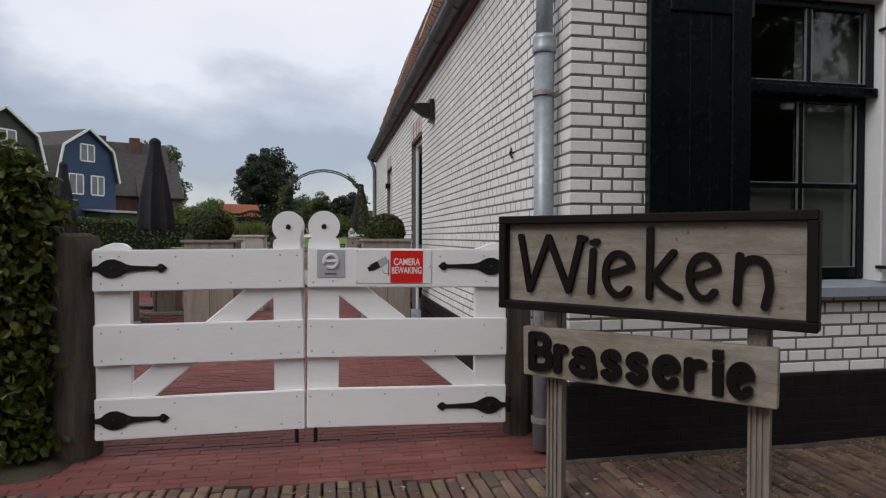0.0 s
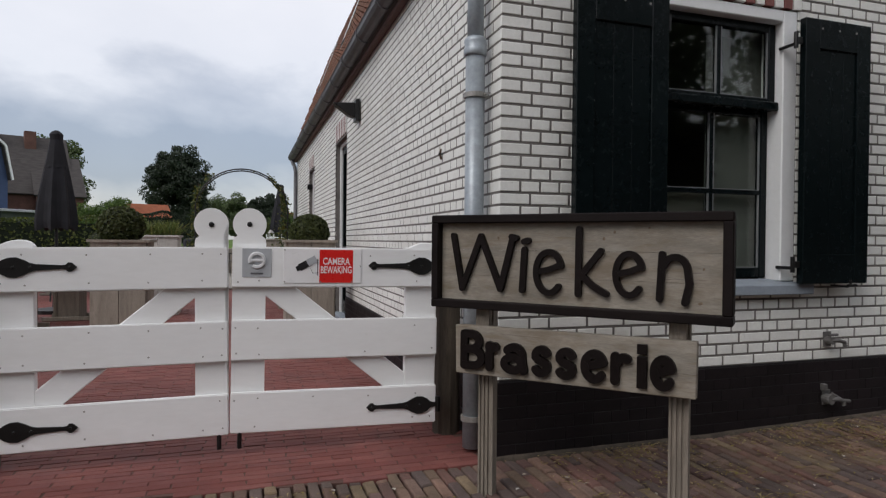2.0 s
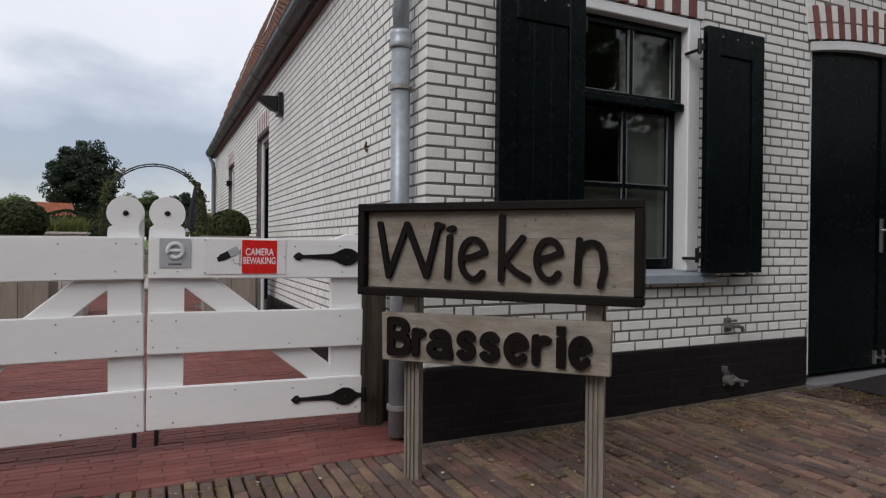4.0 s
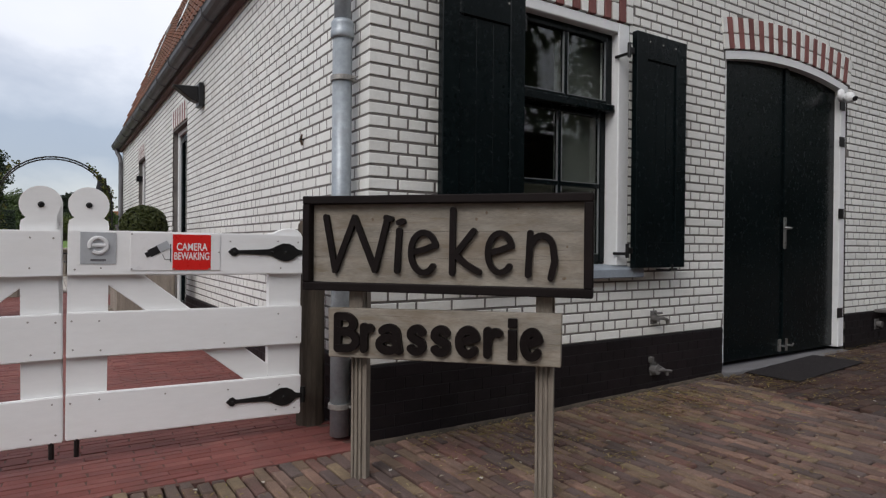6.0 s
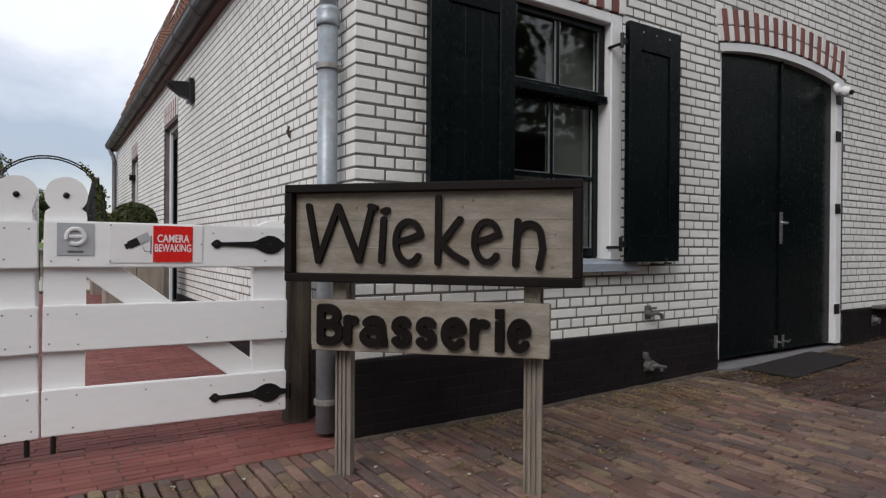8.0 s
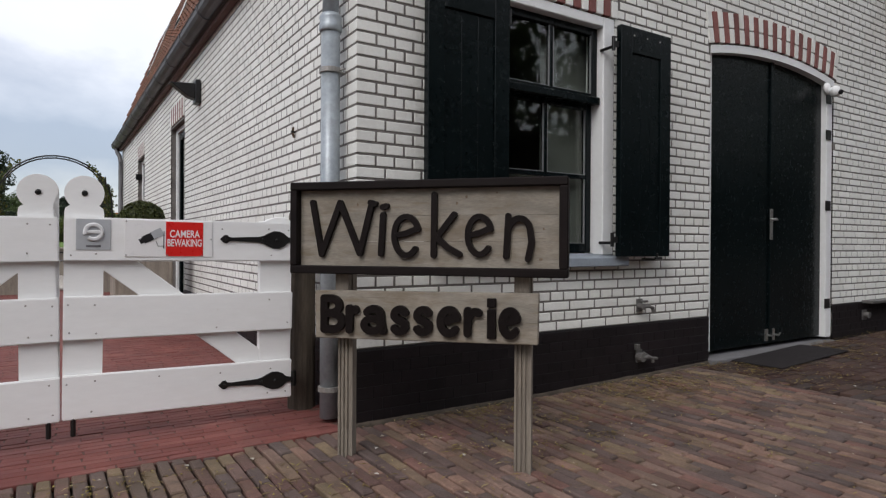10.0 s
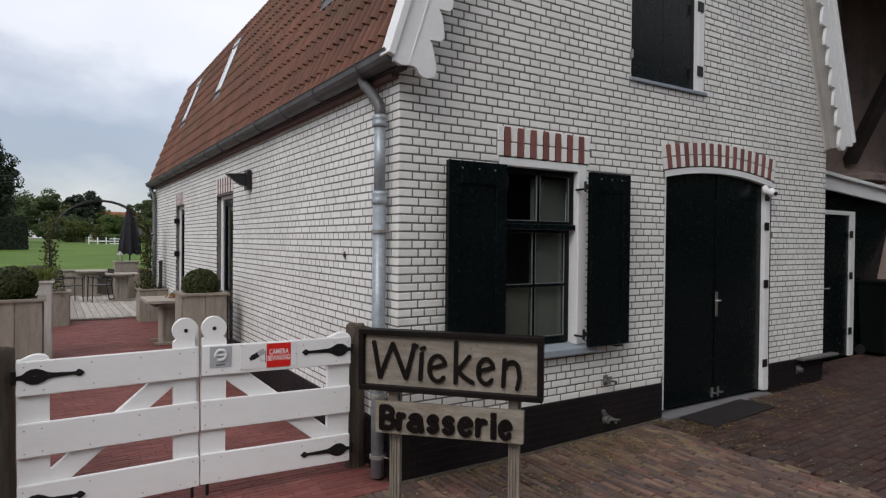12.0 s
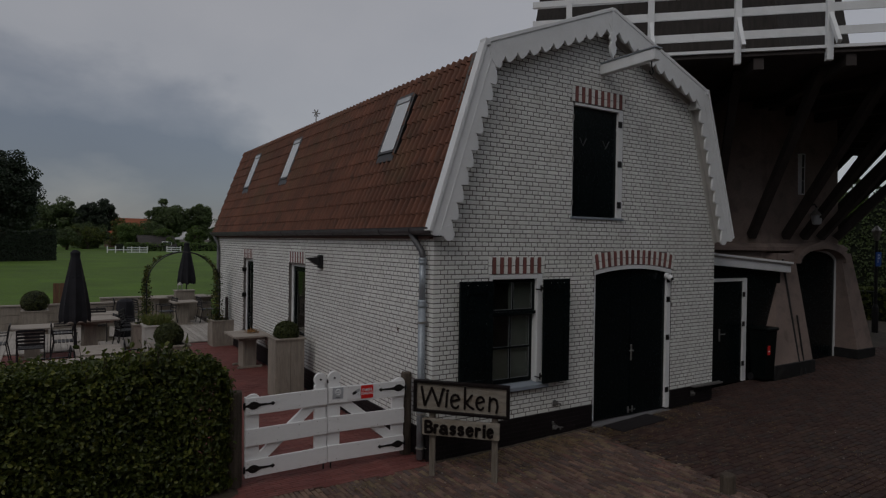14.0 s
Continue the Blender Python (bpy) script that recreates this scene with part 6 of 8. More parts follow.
deck_ = part("gallery_deck", trimmed(frustum([(7.55, 5.93), (7.55, 6.02)])), MILL_TIMBER, mill, "dark boarded gallery")
part("gallery_edge", trimmed(frustum([(7.57, 6.00), (7.60, 6.00), (7.60, 6.05), (7.57, 6.05)])), WHITE_PAINT, mill)
for k in range(8):
    a = math.pi / 4 * k - math.pi / 2
    c, s = math.cos(a), math.sin(a)
    for off in (-2.1, -0.7, 0.7, 2.1) if k not in (5, 6) else ():
        bm = bmesh.new()
        inner_off, outer_off = off * 0.55 + 0.32, off - 0.16
        lo = (c * 4.15 - s * inner_off, s * 4.15 + c * inner_off, 2.95)
        hi = (c * 6.75 - s * outer_off, s * 6.75 + c * outer_off, 5.95)
        add_beam(bm, lo, hi, 0.15, 0.17)
        part("gallery_strut", bm, MILL_TIMBER, mill, "dark diagonal timber strut")
        bm = bmesh.new()
        add_beam(bm, (c * 4.0 - s * off * 0.9, s * 4.0 + c * off * 0.9, 5.82), (c * 7.5 - s * off, s * 7.5 + c * off, 5.82), 0.16, 0.2)
        part("gallery_joist", bm, MILL_TIMBER, mill)
    if k in (5, 6):
        continue
    half = 7.5 * math.tan(math.pi / 8)

    def edge(off, out, z):
        return (c * out - s * off, s * out + c * off, z)

    for z, h, w in ((7.05, 0.10, 0.09), (6.70, 0.13, 0.04), (6.31, 0.13, 0.04)):
        bm = bmesh.new()
        add_beam(bm, edge(-half, 7.5, z), edge(half, 7.5, z), w, h)
        part("rail", bm, WHITE_PAINT, mill)
    for q in range(4):
        off = -half + 0.65 + 1.40 * q
        bm = bmesh.new()
        add_beam(bm, edge(off, 7.57, 5.80), edge(off, 7.57, 7.09), 0.10, 0.10, up=(c, s, 0))
        po = part("rail_post", bm, WHITE_PAINT, mill)
        bm = bmesh.new()
        add_beam(bm, edge(off, 7.60, 6.55), edge(off, 7.98, 5.98), 0.06, 0.08, up=(c, s, 0))
        part("post_brace", bm, WHITE_PAINT, po)

# doorway in the front of the mill, between two raking piers
FRONT = -4.12


def pier(xa0, xb0, xa1, xb1, deep0, deep1, name):
    bm = bmesh.new()
    lo = [(xa0, FRONT - deep0, 0.30), (xb0, FRONT - deep0, 0.30), (xb0, FRONT + 0.1, 0.30), (xa0, FRONT + 0.1, 0.30)]
    hi = [(xa1, FRONT - deep1, 2.58), (xb1, FRONT - deep1, 2.58), (xb1, FRONT + 0.1, 2.58), (xa1, FRONT + 0.1, 2.58)]
    a, b = [bm.verts.new(v) for v in lo], [bm.verts.new(v) for v in hi]
    bm.faces.new(a[::-1]), bm.faces.new(b)
    for k in range(4):
        bm.faces.new((a[k], a[(k + 1) % 4], b[(k + 1) % 4], b[k]))
    p = part(name, bm, MILL_RENDER, mill, bevel=0.01)
    part("pier_plinth", box(xa0 - 0.04, FRONT - deep0 - 0.04, -0.25, xb0 + 0.04, FRONT + 0.1, 0.30), PLINTH, p, bevel=0.008)
    return p


pl = pier(-2.46, -0.96, -1.52, -0.84, 0.74, 0.24, "door_pier")
pr = pier(1.32, 2.12, 1.30, 1.80, 0.62, 0.22, "door_pier")
mc, mr = 0.30, 1.03
outer = [(mc + (mr + 0.18) * math.cos(a), 2.36 + 0.48 * math.sin(a)) for a in [math.pi * k / 14 for k in range(15)]]
inner = [(mc + mr * math.cos(a), 2.36 + 0.33 * math.sin(a)) for a in [math.pi - math.pi * k / 14 for k in range(15)]]
part("arch_mould", prism(outer + inner, FRONT - 0.34, FRONT - 0.02), MILL_RENDER, mill)
inner2 = [(mc + (mr - 0.06) * math.cos(a), 2.34 + 0.29 * math.sin(a)) for a in [math.pi - math.pi * k / 14 for k in range(15)]]
inner1 = [(mc + mr * math.cos(a), 2.35 + 0.33 * math.sin(a)) for a in [math.pi * k / 14 for k in range(15)]]
part("door_frame_head", prism(inner1 + inner2, FRONT - 0.12, FRONT - 0.02), WHITE_PAINT, mill)
for sx in (mc + mr - 0.06, mc - mr):
    part("door_frame", box(sx, FRONT - 0.12, -0.1, sx + 0.06, FRONT - 0.02, 2.36), WHITE_PAINT, mill)
for a, b in ((mc - mr + 0.06, mc - 0.004), (mc + 0.004, mc + mr - 0.06)):
    pts_ = [(a, -0.08), (b, -0.08)]
    pts_ += [(b + (a - b) * k / 8, 2.34 + 0.29 * math.sqrt(max(0.0, 1 - ((b + (a - b) * k / 8 - mc) / mr) ** 2))) for k in range(9)]
    part("door_leaf", prism(pts_, FRONT - 0.09, FRONT - 0.01), GREEN_PAINT, mill, "dark green mill door")
part("rain_pipe", rod((-1.52, FRONT - 0.815, -0.1), (-1.42, FRONT - 0.30, 2.45), 0.022), BLACK_PLASTIC, mill)
part("standpipe", rod((-1.33, FRONT - 0.79, 0.0), (-1.32, FRONT - 0.58, 1.25), 0.018), BLACK_PLASTIC, mill)
wnd = new("mill_window")
wnd.parent = mill
for nm, c in (("sash_bar", (-0.185, -0.165, 3.95, 4.90)), ("sash_bar", (-0.045, -0.025, 3.95, 4.90)), ("sash_bar", (-0.165, -0.045, 4.88, 4.90)), ("sash_bar", (-0.165, -0.045, 3.95, 3.97)), ("sash_bar", (-0.165, -0.045, 4.26, 4.275)), ("sash_bar", (-0.165, -0.045, 4.57, 4.585))):
    part(nm, box(c[0], FRONT - 0.02, c[2], c[1], FRONT + 0.08, c[3]), WHITE_PAINT, wnd)
part("pane", box(-0.165, FRONT - 0.012, 3.97, -0.045, FRONT - 0.004, 4.88), BLACK_PLASTIC, wnd, "dark pane")
lamp_m = new("mill_lantern")
lamp_m.parent = mill
part("bracket", tube([(-0.22, FRONT, 3.65), (-0.22, FRONT - 0.35, 3.70), (-0.22, FRONT - 0.40, 3.62)], 0.02, 6), BLACK_IRON, lamp_m)
part("shade", lathe([(0.02, 3.62), (0.16, 3.46), (0.16, 3.44), (0.02, 3.44)], 12, -0.22, FRONT - 0.40), GALV, lamp_m)
part("lantern_glass", lathe([(0.12, 3.44), (0.09, 3.25), (0.03, 3.23)], 12, -0.22, FRONT - 0.40), GREY_PLATE, lamp_m)

boll = group_at("bollard", 4.42, -2.55, 0)
tagged(boll, "short weathered wooden bollard on the paving", "bollard")
part("post", lathe([(0.085, -0.05), (0.085, 0.10), (0.083, 0.20), (0.075, 0.225), (0.0, 0.23)], 16), OLD_POST, boll, smooth=False)

sp_ = group_at("street_lamp", 19.8, 2.3, 0.2)
tagged(sp_, "slim dark street lamp beside the mill", "street lamp")
part("pole", lathe([(0.09, 0), (0.09, 0.8), (0.05, 0.9), (0.05, 2.9)], 10), BLACK_PLASTIC, sp_)
part("lantern", lathe([(0.06, 2.9), (0.15, 3.2), (0.17, 3.22), (0.03, 3.38)], 8), GALV, sp_)
ps = part("parking_sign", box(-0.18, -0.07, 2.1, 0.18, -0.05, 2.55), material("blue_sign", (0.02, 0.10, 0.42), rough=0.4), sp_, "blue parking sign")
text_part("P", 0.38, PALE_WHITE, ps, pose(0, -0.073, 2.33, 90))

# ---------------------------------------------------------------- terrace
deck = new("terrace_deck")
tagged(deck, "silver-grey timber decking with dark joints", "decking", kind="structure")
for k in range(44):
    x = -4.2 + 0.146 * k
    part("plank", box(x + 0.005, 11.15, 0.012, x + 0.141, 17.2, 0.042), DECK_WOOD, deck)
part("deck_bearer", box(-4.2, 11.2, -0.05, 2.2, 17.2, 0.008), MILL_TIMBER, deck)
mv, mf = [], []
gx_s = [-260, -120, -60, -30, -15, -6, 0, 6, 12, 20, 40, 90, 200]
gy_s = [17.5, 19, 22, 27, 34, 45, 60, 80, 110, 150, 220, 320]
for y in gy_s:
    for x in gx_s:
        mv.append((x, y, -0.02 + 1.05 * min(1.0, max(0, (y - 24) / 56)) + 0.06 * noise.noise(Vector((x * 0.1, y * 0.1, 0)))))
for j in range(len(gy_s) - 1):
    for i in range(len(gx_s) - 1):
        k = j * len(gx_s) + i
        mf.append((k, k + 1, k + 1 + len(gx_s), k + len(gx_s)))
tagged(mesh_from("meadow", mv, mf, GRASS, smooth=True), "bright green mown meadow behind the terrace", "meadow", kind="structure")


def planter(x, y, w, d, h, rz=0.0, label="square planter of silvered boards", z=0.0, wood=PLANTER_WOOD):
    p = group_at("planter_box", x, y, z, rz)
    tagged(p, label, "planter", "planters on the terrace")
    n = max(2, round(w / 0.26))
    for sy in (-1, 1):
        for k in range(n):
            a, b = -w / 2 + w * k / n, -w / 2 + w * (k + 1) / n
            part("board", box(a + 0.003, sy * d / 2 - 0.014, 0.0, b - 0.003, sy * d / 2 + 0.014, h), wood, p)
    n = max(2, round(d / 0.26))
    for sx in (-1, 1):
        for k in range(n):
            a, b = -d / 2 + 0.016 + (d - 0.032) * k / n, -d / 2 + 0.016 + (d - 0.032) * (k + 1) / n
            part("board", box(sx * w / 2 - 0.014, a + 0.003, 0.0, sx * w / 2 + 0.014, b - 0.003, h), wood, p)
    for q in ((-w / 2 - 0.035, -d / 2 - 0.035, w / 2 + 0.035, -d / 2 + 0.05), (-w / 2 - 0.035, d / 2 - 0.05, w / 2 + 0.035, d / 2 + 0.035), (-w / 2 - 0.035, -d / 2 + 0.05, -w / 2 + 0.05, d / 2 - 0.05), (w / 2 - 0.05, -d / 2 + 0.05, w / 2 + 0.035, d / 2 - 0.05)):
        part("rim_board", box(q[0], q[1], h, q[2], q[3], h + 0.028), wood, p)
    part("earth", box(-w / 2 + 0.02, -d / 2 + 0.02, h - 0.12, w / 2 - 0.02, d / 2 - 0.02, h - 0.05), SOIL, p)
    return p


def box_ball(x, y, z, r, seed):
    b = group_at("box_ball", x, y, z)
    tagged(b, "clipped round box shrub in a planter", "shrub", "box balls on the terrace")
    rg = random.Random(seed)
    pts, nr = [], []
    for _ in range(2600):
        d = rand_dir(rg)
        if d.z < -0.7:
            continue
        rr = r * (1 - abs(rg.gauss(0, 0.04)) + 0.05 * noise.noise(d * 3 + Vector((seed, 0, 0))))
        pts.append((d.x * rr, d.y * rr, d.z * rr * 0.9 + r * 0.80)), nr.append(tuple(d))
    v, f = leaf_cloud(pts, 0.040, rg, 0.5, nr)
    tagged(mesh_from("foliage", v, f, BOX_LEAF, b), kind="stuff")
    # added dark core standing for the shade within the ball
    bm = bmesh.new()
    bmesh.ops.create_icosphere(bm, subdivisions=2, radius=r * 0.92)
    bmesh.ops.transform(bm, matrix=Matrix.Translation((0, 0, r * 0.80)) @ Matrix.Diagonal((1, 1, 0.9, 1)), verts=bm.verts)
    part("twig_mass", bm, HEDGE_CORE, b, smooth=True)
    part("stem", rod((0, 0, -0.05), (0, 0, r * 0.4), 0.03), BARK, b)


planter(1.46, 4.42, 0.51, 0.50, 1.050, 0, "tall square planter of silvered boards by the wall")
box_ball(1.46, 4.42, 0.985, 0.225, 1)
planter(-0.50, 4.66, 0.52, 0.52, 1.035)
box_ball(-0.52, 4.66, 1.02, 0.235, 2)
planter(-0.40, 6.90, 0.50, 0.50, 1.10, 0, "tall pale planter with yellow-green grasses", wood=PALE_PLANTER)
planter(1.72, 10.62, 0.62, 0.60, 0.66)
planter(-0.16, 10.70, 0.62, 0.60, 0.66)
planter(-2.62, 14.7, 0.62, 0.55, 0.70, 0, "pale square planter with a loose green shrub")
box_ball(-2.62, 14.7, 0.68, 0.36, 7)

# rose arch with climbers
arch = new("garden_arch")
tagged(arch, "thin dark metal garden arch overgrown at the feet", "garden arch")
for dy in (-0.18, 0.18):
    ac, ar = 0.72, 0.90
    line = [(ac - ar, 10.68 + dy, 0.6), (ac - ar, 10.68 + dy, 1.7)] + [(ac + ar * math.cos(a), 10.68 + dy, 1.66 + 0.86 * math.sin(a)) for a in [math.pi - math.pi * k / 18 for k in range(1, 18)]] + [(ac + ar, 10.68 + dy, 1.7), (ac + ar, 10.68 + dy, 0.6)]
    part("hoop", tube(line, 0.014, 7), BLACK_IRON, arch)
for k in range(13):
    a = math.pi * (k + 0.5) / 13
    p = (ac + ar * math.cos(a), 10.68, 1.66 + 0.86 * math.sin(a))
    part("rung", rod((p[0], 10.50, p[2]), (p[0], 10.86, p[2]), 0.008, None, 6), BLACK_IRON, arch)
rg = random.Random(17)
for nm, cx, top in (("climber", ac - ar, 2.15), ("climber", ac + ar - 0.05, 2.05)):
    cl = group_at(nm, cx, 10.66, 0.6)
    tagged(cl, "leafy climbing plant growing up the arch", "climber", "climbers on the arch")
    pts = []
    sgn = 1 if cx < ac else -1
    for _ in range(900):
        h = rg.random() ** 1.4 * (top - 0.6)
        w = 0.20 * (1 - 0.72 * h / (top - 0.6))
        bend = sgn * max(0.0, h - 1.2) ** 2 * 0.5
        pts.append((bend + rg.gauss(0, w * 0.55), rg.gauss(0, w * 0.6), h))
    for _ in range(150):
        a = rg.uniform(0.0, 0.9)
        pts.append((sgn * (ar - ar * math.cos(a)) + rg.gauss(0, 0.03), rg.gauss(0, 0.14), 1.1 + 0.90 * math.sin(a) + rg.gauss(0, 0.03)))
    v, f = leaf_cloud(pts, 0.06, rg)
    tagged(mesh_from("foliage", v, f, VINE_LEAF, cl), kind="stuff")
    part("stems", tube([(0, 0, 0), (0.03, 0.02, 0.6), (-0.02, 0, 1.2), (sgn * 0.05, 0, 1.6)], 0.012, 6), BARK, cl)


def table(x, y, w, d, rz=0.0, z=0.0, label="table of silvered planks on a broad plank foot", high=0.75):
    t = group_at("terrace_table", x, y, z, rz)
    tagged(t, label, "table", "tables on the terrace")
    n = max(3, round(d / 0.2))
    for k in range(n):
        a, b = -d / 2 + d * k / n, -d / 2 + d * (k + 1) / n
        part("top_board", box(-w / 2, a + 0.002, high - 0.04, w / 2, b - 0.002, high), TABLE_WOOD, t)
    part("apron", box(-w / 2 + 0.12, -d / 2 + 0.12, high - 0.11, w / 2 - 0.12, d / 2 - 0.12, high - 0.042), PLANTER_WOOD, t)
    part("column", box(-0.15, -0.20, 0.0, -0.11, 0.20, high - 0.11), PLANTER_WOOD, t, bevel=0.004)
    part("column", box(0.11, -0.20, 0.0, 0.15, 0.20, high - 0.11), PLANTER_WOOD, t, bevel=0.004)
    part("column", box(-0.108, -0.19, 0.0, 0.108, -0.15, high - 0.11), PLANTER_WOOD, t, bevel=0.004)
    part("column", box(-0.108, 0.15, 0.0, 0.108, 0.19, high - 0.11), PLANTER_WOOD, t, bevel=0.004)
    for sy in (-0.225, 0.225):
        part("foot", box(-0.27, sy - 0.022, 0.0, 0.27, sy + 0.022, 0.05), PLANTER_WOOD, t, bevel=0.005)
    return t


table(1.53, 7.35, 0.80, 1.0)
table(1.48, 15.1, 0.78, 0.80, 0, 0.042)
table(-1.45, 6.55, 0.80, 1.1)
table(-1.42, 10.85, 1.15, 1.0, 8, 0.0, "broad high table of silvered planks on a plank foot", 0.86)
table(-1.02, 12.6, 0.75, 0.75, 0, 0.042)
table(-2.60, 10.65, 0.85, 0.85, 0)
table(0.84, 17.0, 0.8, 0.7, 0, 0.042)
table(2.55, 16.9, 0.7, 0.7, 0, 0.042)
table(-1.75, 5.55, 1.70, 0.45, 3, 0.0, "long narrow table of silvered planks behind the hedge")
table(-3.4, 6.2, 0.9, 0.9, 0)

CHAIR_METAL = material("black_chair_frame", (0.014, 0.014, 0.016), rough=0.45, vary=0.2)


def chair(x, y, rz, z=0.0):
    c = group_at("terrace_chair", x, y, z, rz)
    tagged(c, "black metal slatted terrace armchair", "chair", "chairs on the terrace")
    for sx in (-0.25, 0.25):
        part("front_leg", rod((sx, -0.24, 0), (sx, -0.22, 0.64), 0.013, None, 8), CHAIR_METAL, c)
        part("back_leg", tube([(sx, 0.30, 0), (sx, 0.22, 0.44), (sx, 0.28, 0.86)], 0.013, 8), CHAIR_METAL, c)
        part("armrest", box(sx - 0.02, -0.25, 0.635, sx + 0.02, 0.25, 0.655), CHAIR_METAL, c)
    for k in range(6):
        part("seat_slat", box(-0.24, -0.23 + k * 0.078, 0.43, 0.24, -0.17 + k * 0.078, 0.448), CHAIR_METAL, c)
    for k in range(5):
        z_ = 0.52 + k * 0.075
        part("back_slat", box(-0.24, 0.232 + 0.14 * (z_ - 0.5), z_, 0.24, 0.246 + 0.14 * (z_ - 0.5), z_ + 0.05), CHAIR_METAL, c)


for x, y, rz, z in ((0.95, 15.1, -80, 0.042), (2.25, 15.2, 95, 0.042), (-0.35, 12.0, 70, 0.042), (-0.55, 11.1, 100, 0.042), (-2.0, 11.2, -90, 0.042), (-1.2, 12.4, 0, 0.042), (-0.75, 6.6, 85, 0.0), (-2.2, 6.3, -90, 0.0), (-3.3, 10.3, -90, 0), (-1.95, 10.1, 90, 0), (-2.6, 9.4, 180, 0), (0.25, 15.2, 110, 0.042), (-0.8, 15.5, -90, 0.042)):
    chair(x, y, rz, z)


def parasol(x, y, z0, z1, r, z=0.0):
    p = group_at("closed_parasol", x, y, z)
    tagged(p, "closed black parasol on a dark pole", "parasol", "parasols on the terrace")
    part("pole", rod((0, 0, 0.05), (0, 0, z1 - 0.05), 0.022, None, 10), CHAIR_METAL, p)
    part("base", lathe([(0.30, 0.0), (0.30, 0.05), (0.05, 0.08), (0.04, 0.3)], 16), BLACK_PLASTIC, p)
    bm = bmesh.new()
    n = 24
    prof = [(0.0, r * 0.95), (0.06, r), (0.25, r * 0.92), (0.5, r * 0.72), (0.75, r * 0.48), (0.9, r * 0.33), (0.96, r * 0.36), (0.985, r * 0.25), (1.0, 0.03)]
    rings = []
    for f, rr in prof:
        rings.append([bm.verts.new((rr * (1 + 0.16 * math.cos(8 * 2 * math.pi * k / n * 1.0) * (1 - f)) * math.cos(2 * math.pi * k / n), rr * (1 + 0.16 * math.cos(8 * 2 * math.pi * k / n) * (1 - f)) * math.sin(2 * math.pi * k / n), z0 + (z1 - z0) * f - (0.05 if f == 0 and k % 3 == 0 else 0))) for k in range(n)])
    for a, b in zip(rings, rings[1:]):
        for k in range(n):
            bm.faces.new((a[k], a[(k + 1) % n], b[(k + 1) % n], b[k]))
    bm.faces.new(rings[-1])
    bm.faces.new(rings[0][::-1])
    part("canopy", bm, FABRIC, p, smooth=False)
    part("strap", lathe([(r * 0.60, z0 + (z1 - z0) * 0.60), (r * 0.63, z0 + (z1 - z0) * 0.62), (r * 0.59, z0 + (z1 - z0) * 0.64)], 16), FABRIC, p)


parasol(-1.83, 7.40, 1.22, 2.62, 0.245)
parasol(1.80, 16.4, 1.26, 2.70, 0.27, 0.042)
parasol(-4.7, 11.5, 1.10, 2.68, 0.24)

ped = group_at("lantern_stand", 1.66, 16.0, 0.042)
tagged(ped, "square plank pedestal behind the table", "pedestal")
part("column", box(-0.3, -0.2, 0, 0.3, 0.2, 1.02), PLANTER_WOOD, ped, bevel=0.006)
part("cap", box(-0.33, -0.23, 1.02, 0.33, 0.23, 1.05), TABLE_WOOD, ped, bevel=0.004)
lan = group_at("lantern", 1.50, 15.9, 1.092)
tagged(lan, "small grey metal lantern on the pedestal", "lantern")
part("base", box(-0.07, -0.07, 0, 0.07, 0.07, 0.02), GALV, lan)
for sx in (-1, 1):
    for sy in (-1, 1):
        part("corner_bar", box(sx * 0.06 - 0.006, sy * 0.06 - 0.006, 0.02, sx * 0.06 + 0.006, sy * 0.06 + 0.006, 0.18), GALV, lan)
part("roof", lathe([(0.10, 0.18), (0.05, 0.24), (0.02, 0.28)], 4), GALV, lan)

deco = group_at("table_decoration", 1.62, 7.35, 0.75)
tagged(deco, "small brown dried flower arrangement on the table", "table decoration")
rg = random.Random(5)
v, f = leaf_cloud([(rg.gauss(0, 0.06), rg.gauss(0, 0.06), abs(rg.gauss(0.03, 0.03))) for _ in range(120)], 0.05, rg)
mesh_from("dried_leaves", v, f, material("dried_leaf", (0.25, 0.13, 0.04), rough=0.8, island=0.4), deco)
part("dish", lathe([(0.08, 0), (0.11, 0.02), (0.10, 0.022)], 14), PLANTER_WOOD, deco)

stack = group_at("covered_chair_stack", -0.42, 13.1, 0.042)
tagged(stack, "stack of chairs under a black cloth cover", "covered stack")
bm = bmesh.new()
rings = []
for z_, h_ in ((0.0, 0.27), (0.4, 0.25), (0.8, 0.23), (1.0, 0.20), (1.06, 0.12)):
    rings.append([bm.verts.new(((h_ + 0.02 * math.sin(5 * a)) * math.cos(a), (h_ + 0.02 * math.cos(4 * a)) * math.sin(a), z_)) for a in [2 * math.pi * k / 20 for k in range(20)]])
for a, b in zip(rings, rings[1:]):
    for k in range(20):
        bm.faces.new((a[k], a[(k + 1) % 20], b[(k + 1) % 20], b[k]))
bm.faces.new(rings[-1])
part("cover", bm, FABRIC, stack)
part("cord", lathe([(0.262, 0.30), (0.272, 0.31), (0.262, 0.32)], 20), CHAIR_METAL, stack)
screen_ = group_at("wooden_screen", -2.02, 15.9, 0.0)
tagged(screen_, "upright reddish brown wooden board screen", "screen")
for k in range(2):
    part("board", box(-0.16 + 0.165 * k, -0.02, 0.0, -0.002 + 0.165 * k, 0.02, 1.42), material("reddish_board", (0.16, 0.085, 0.05), rough=0.8, vary=0.25, scale=5, stretch=(5, 5, 0.7)), screen_, bevel=0.004)
part("post", rod((0.24, 0, 0), (0.24, 0, 1.5), 0.03), PLANTER_WOOD, screen_)

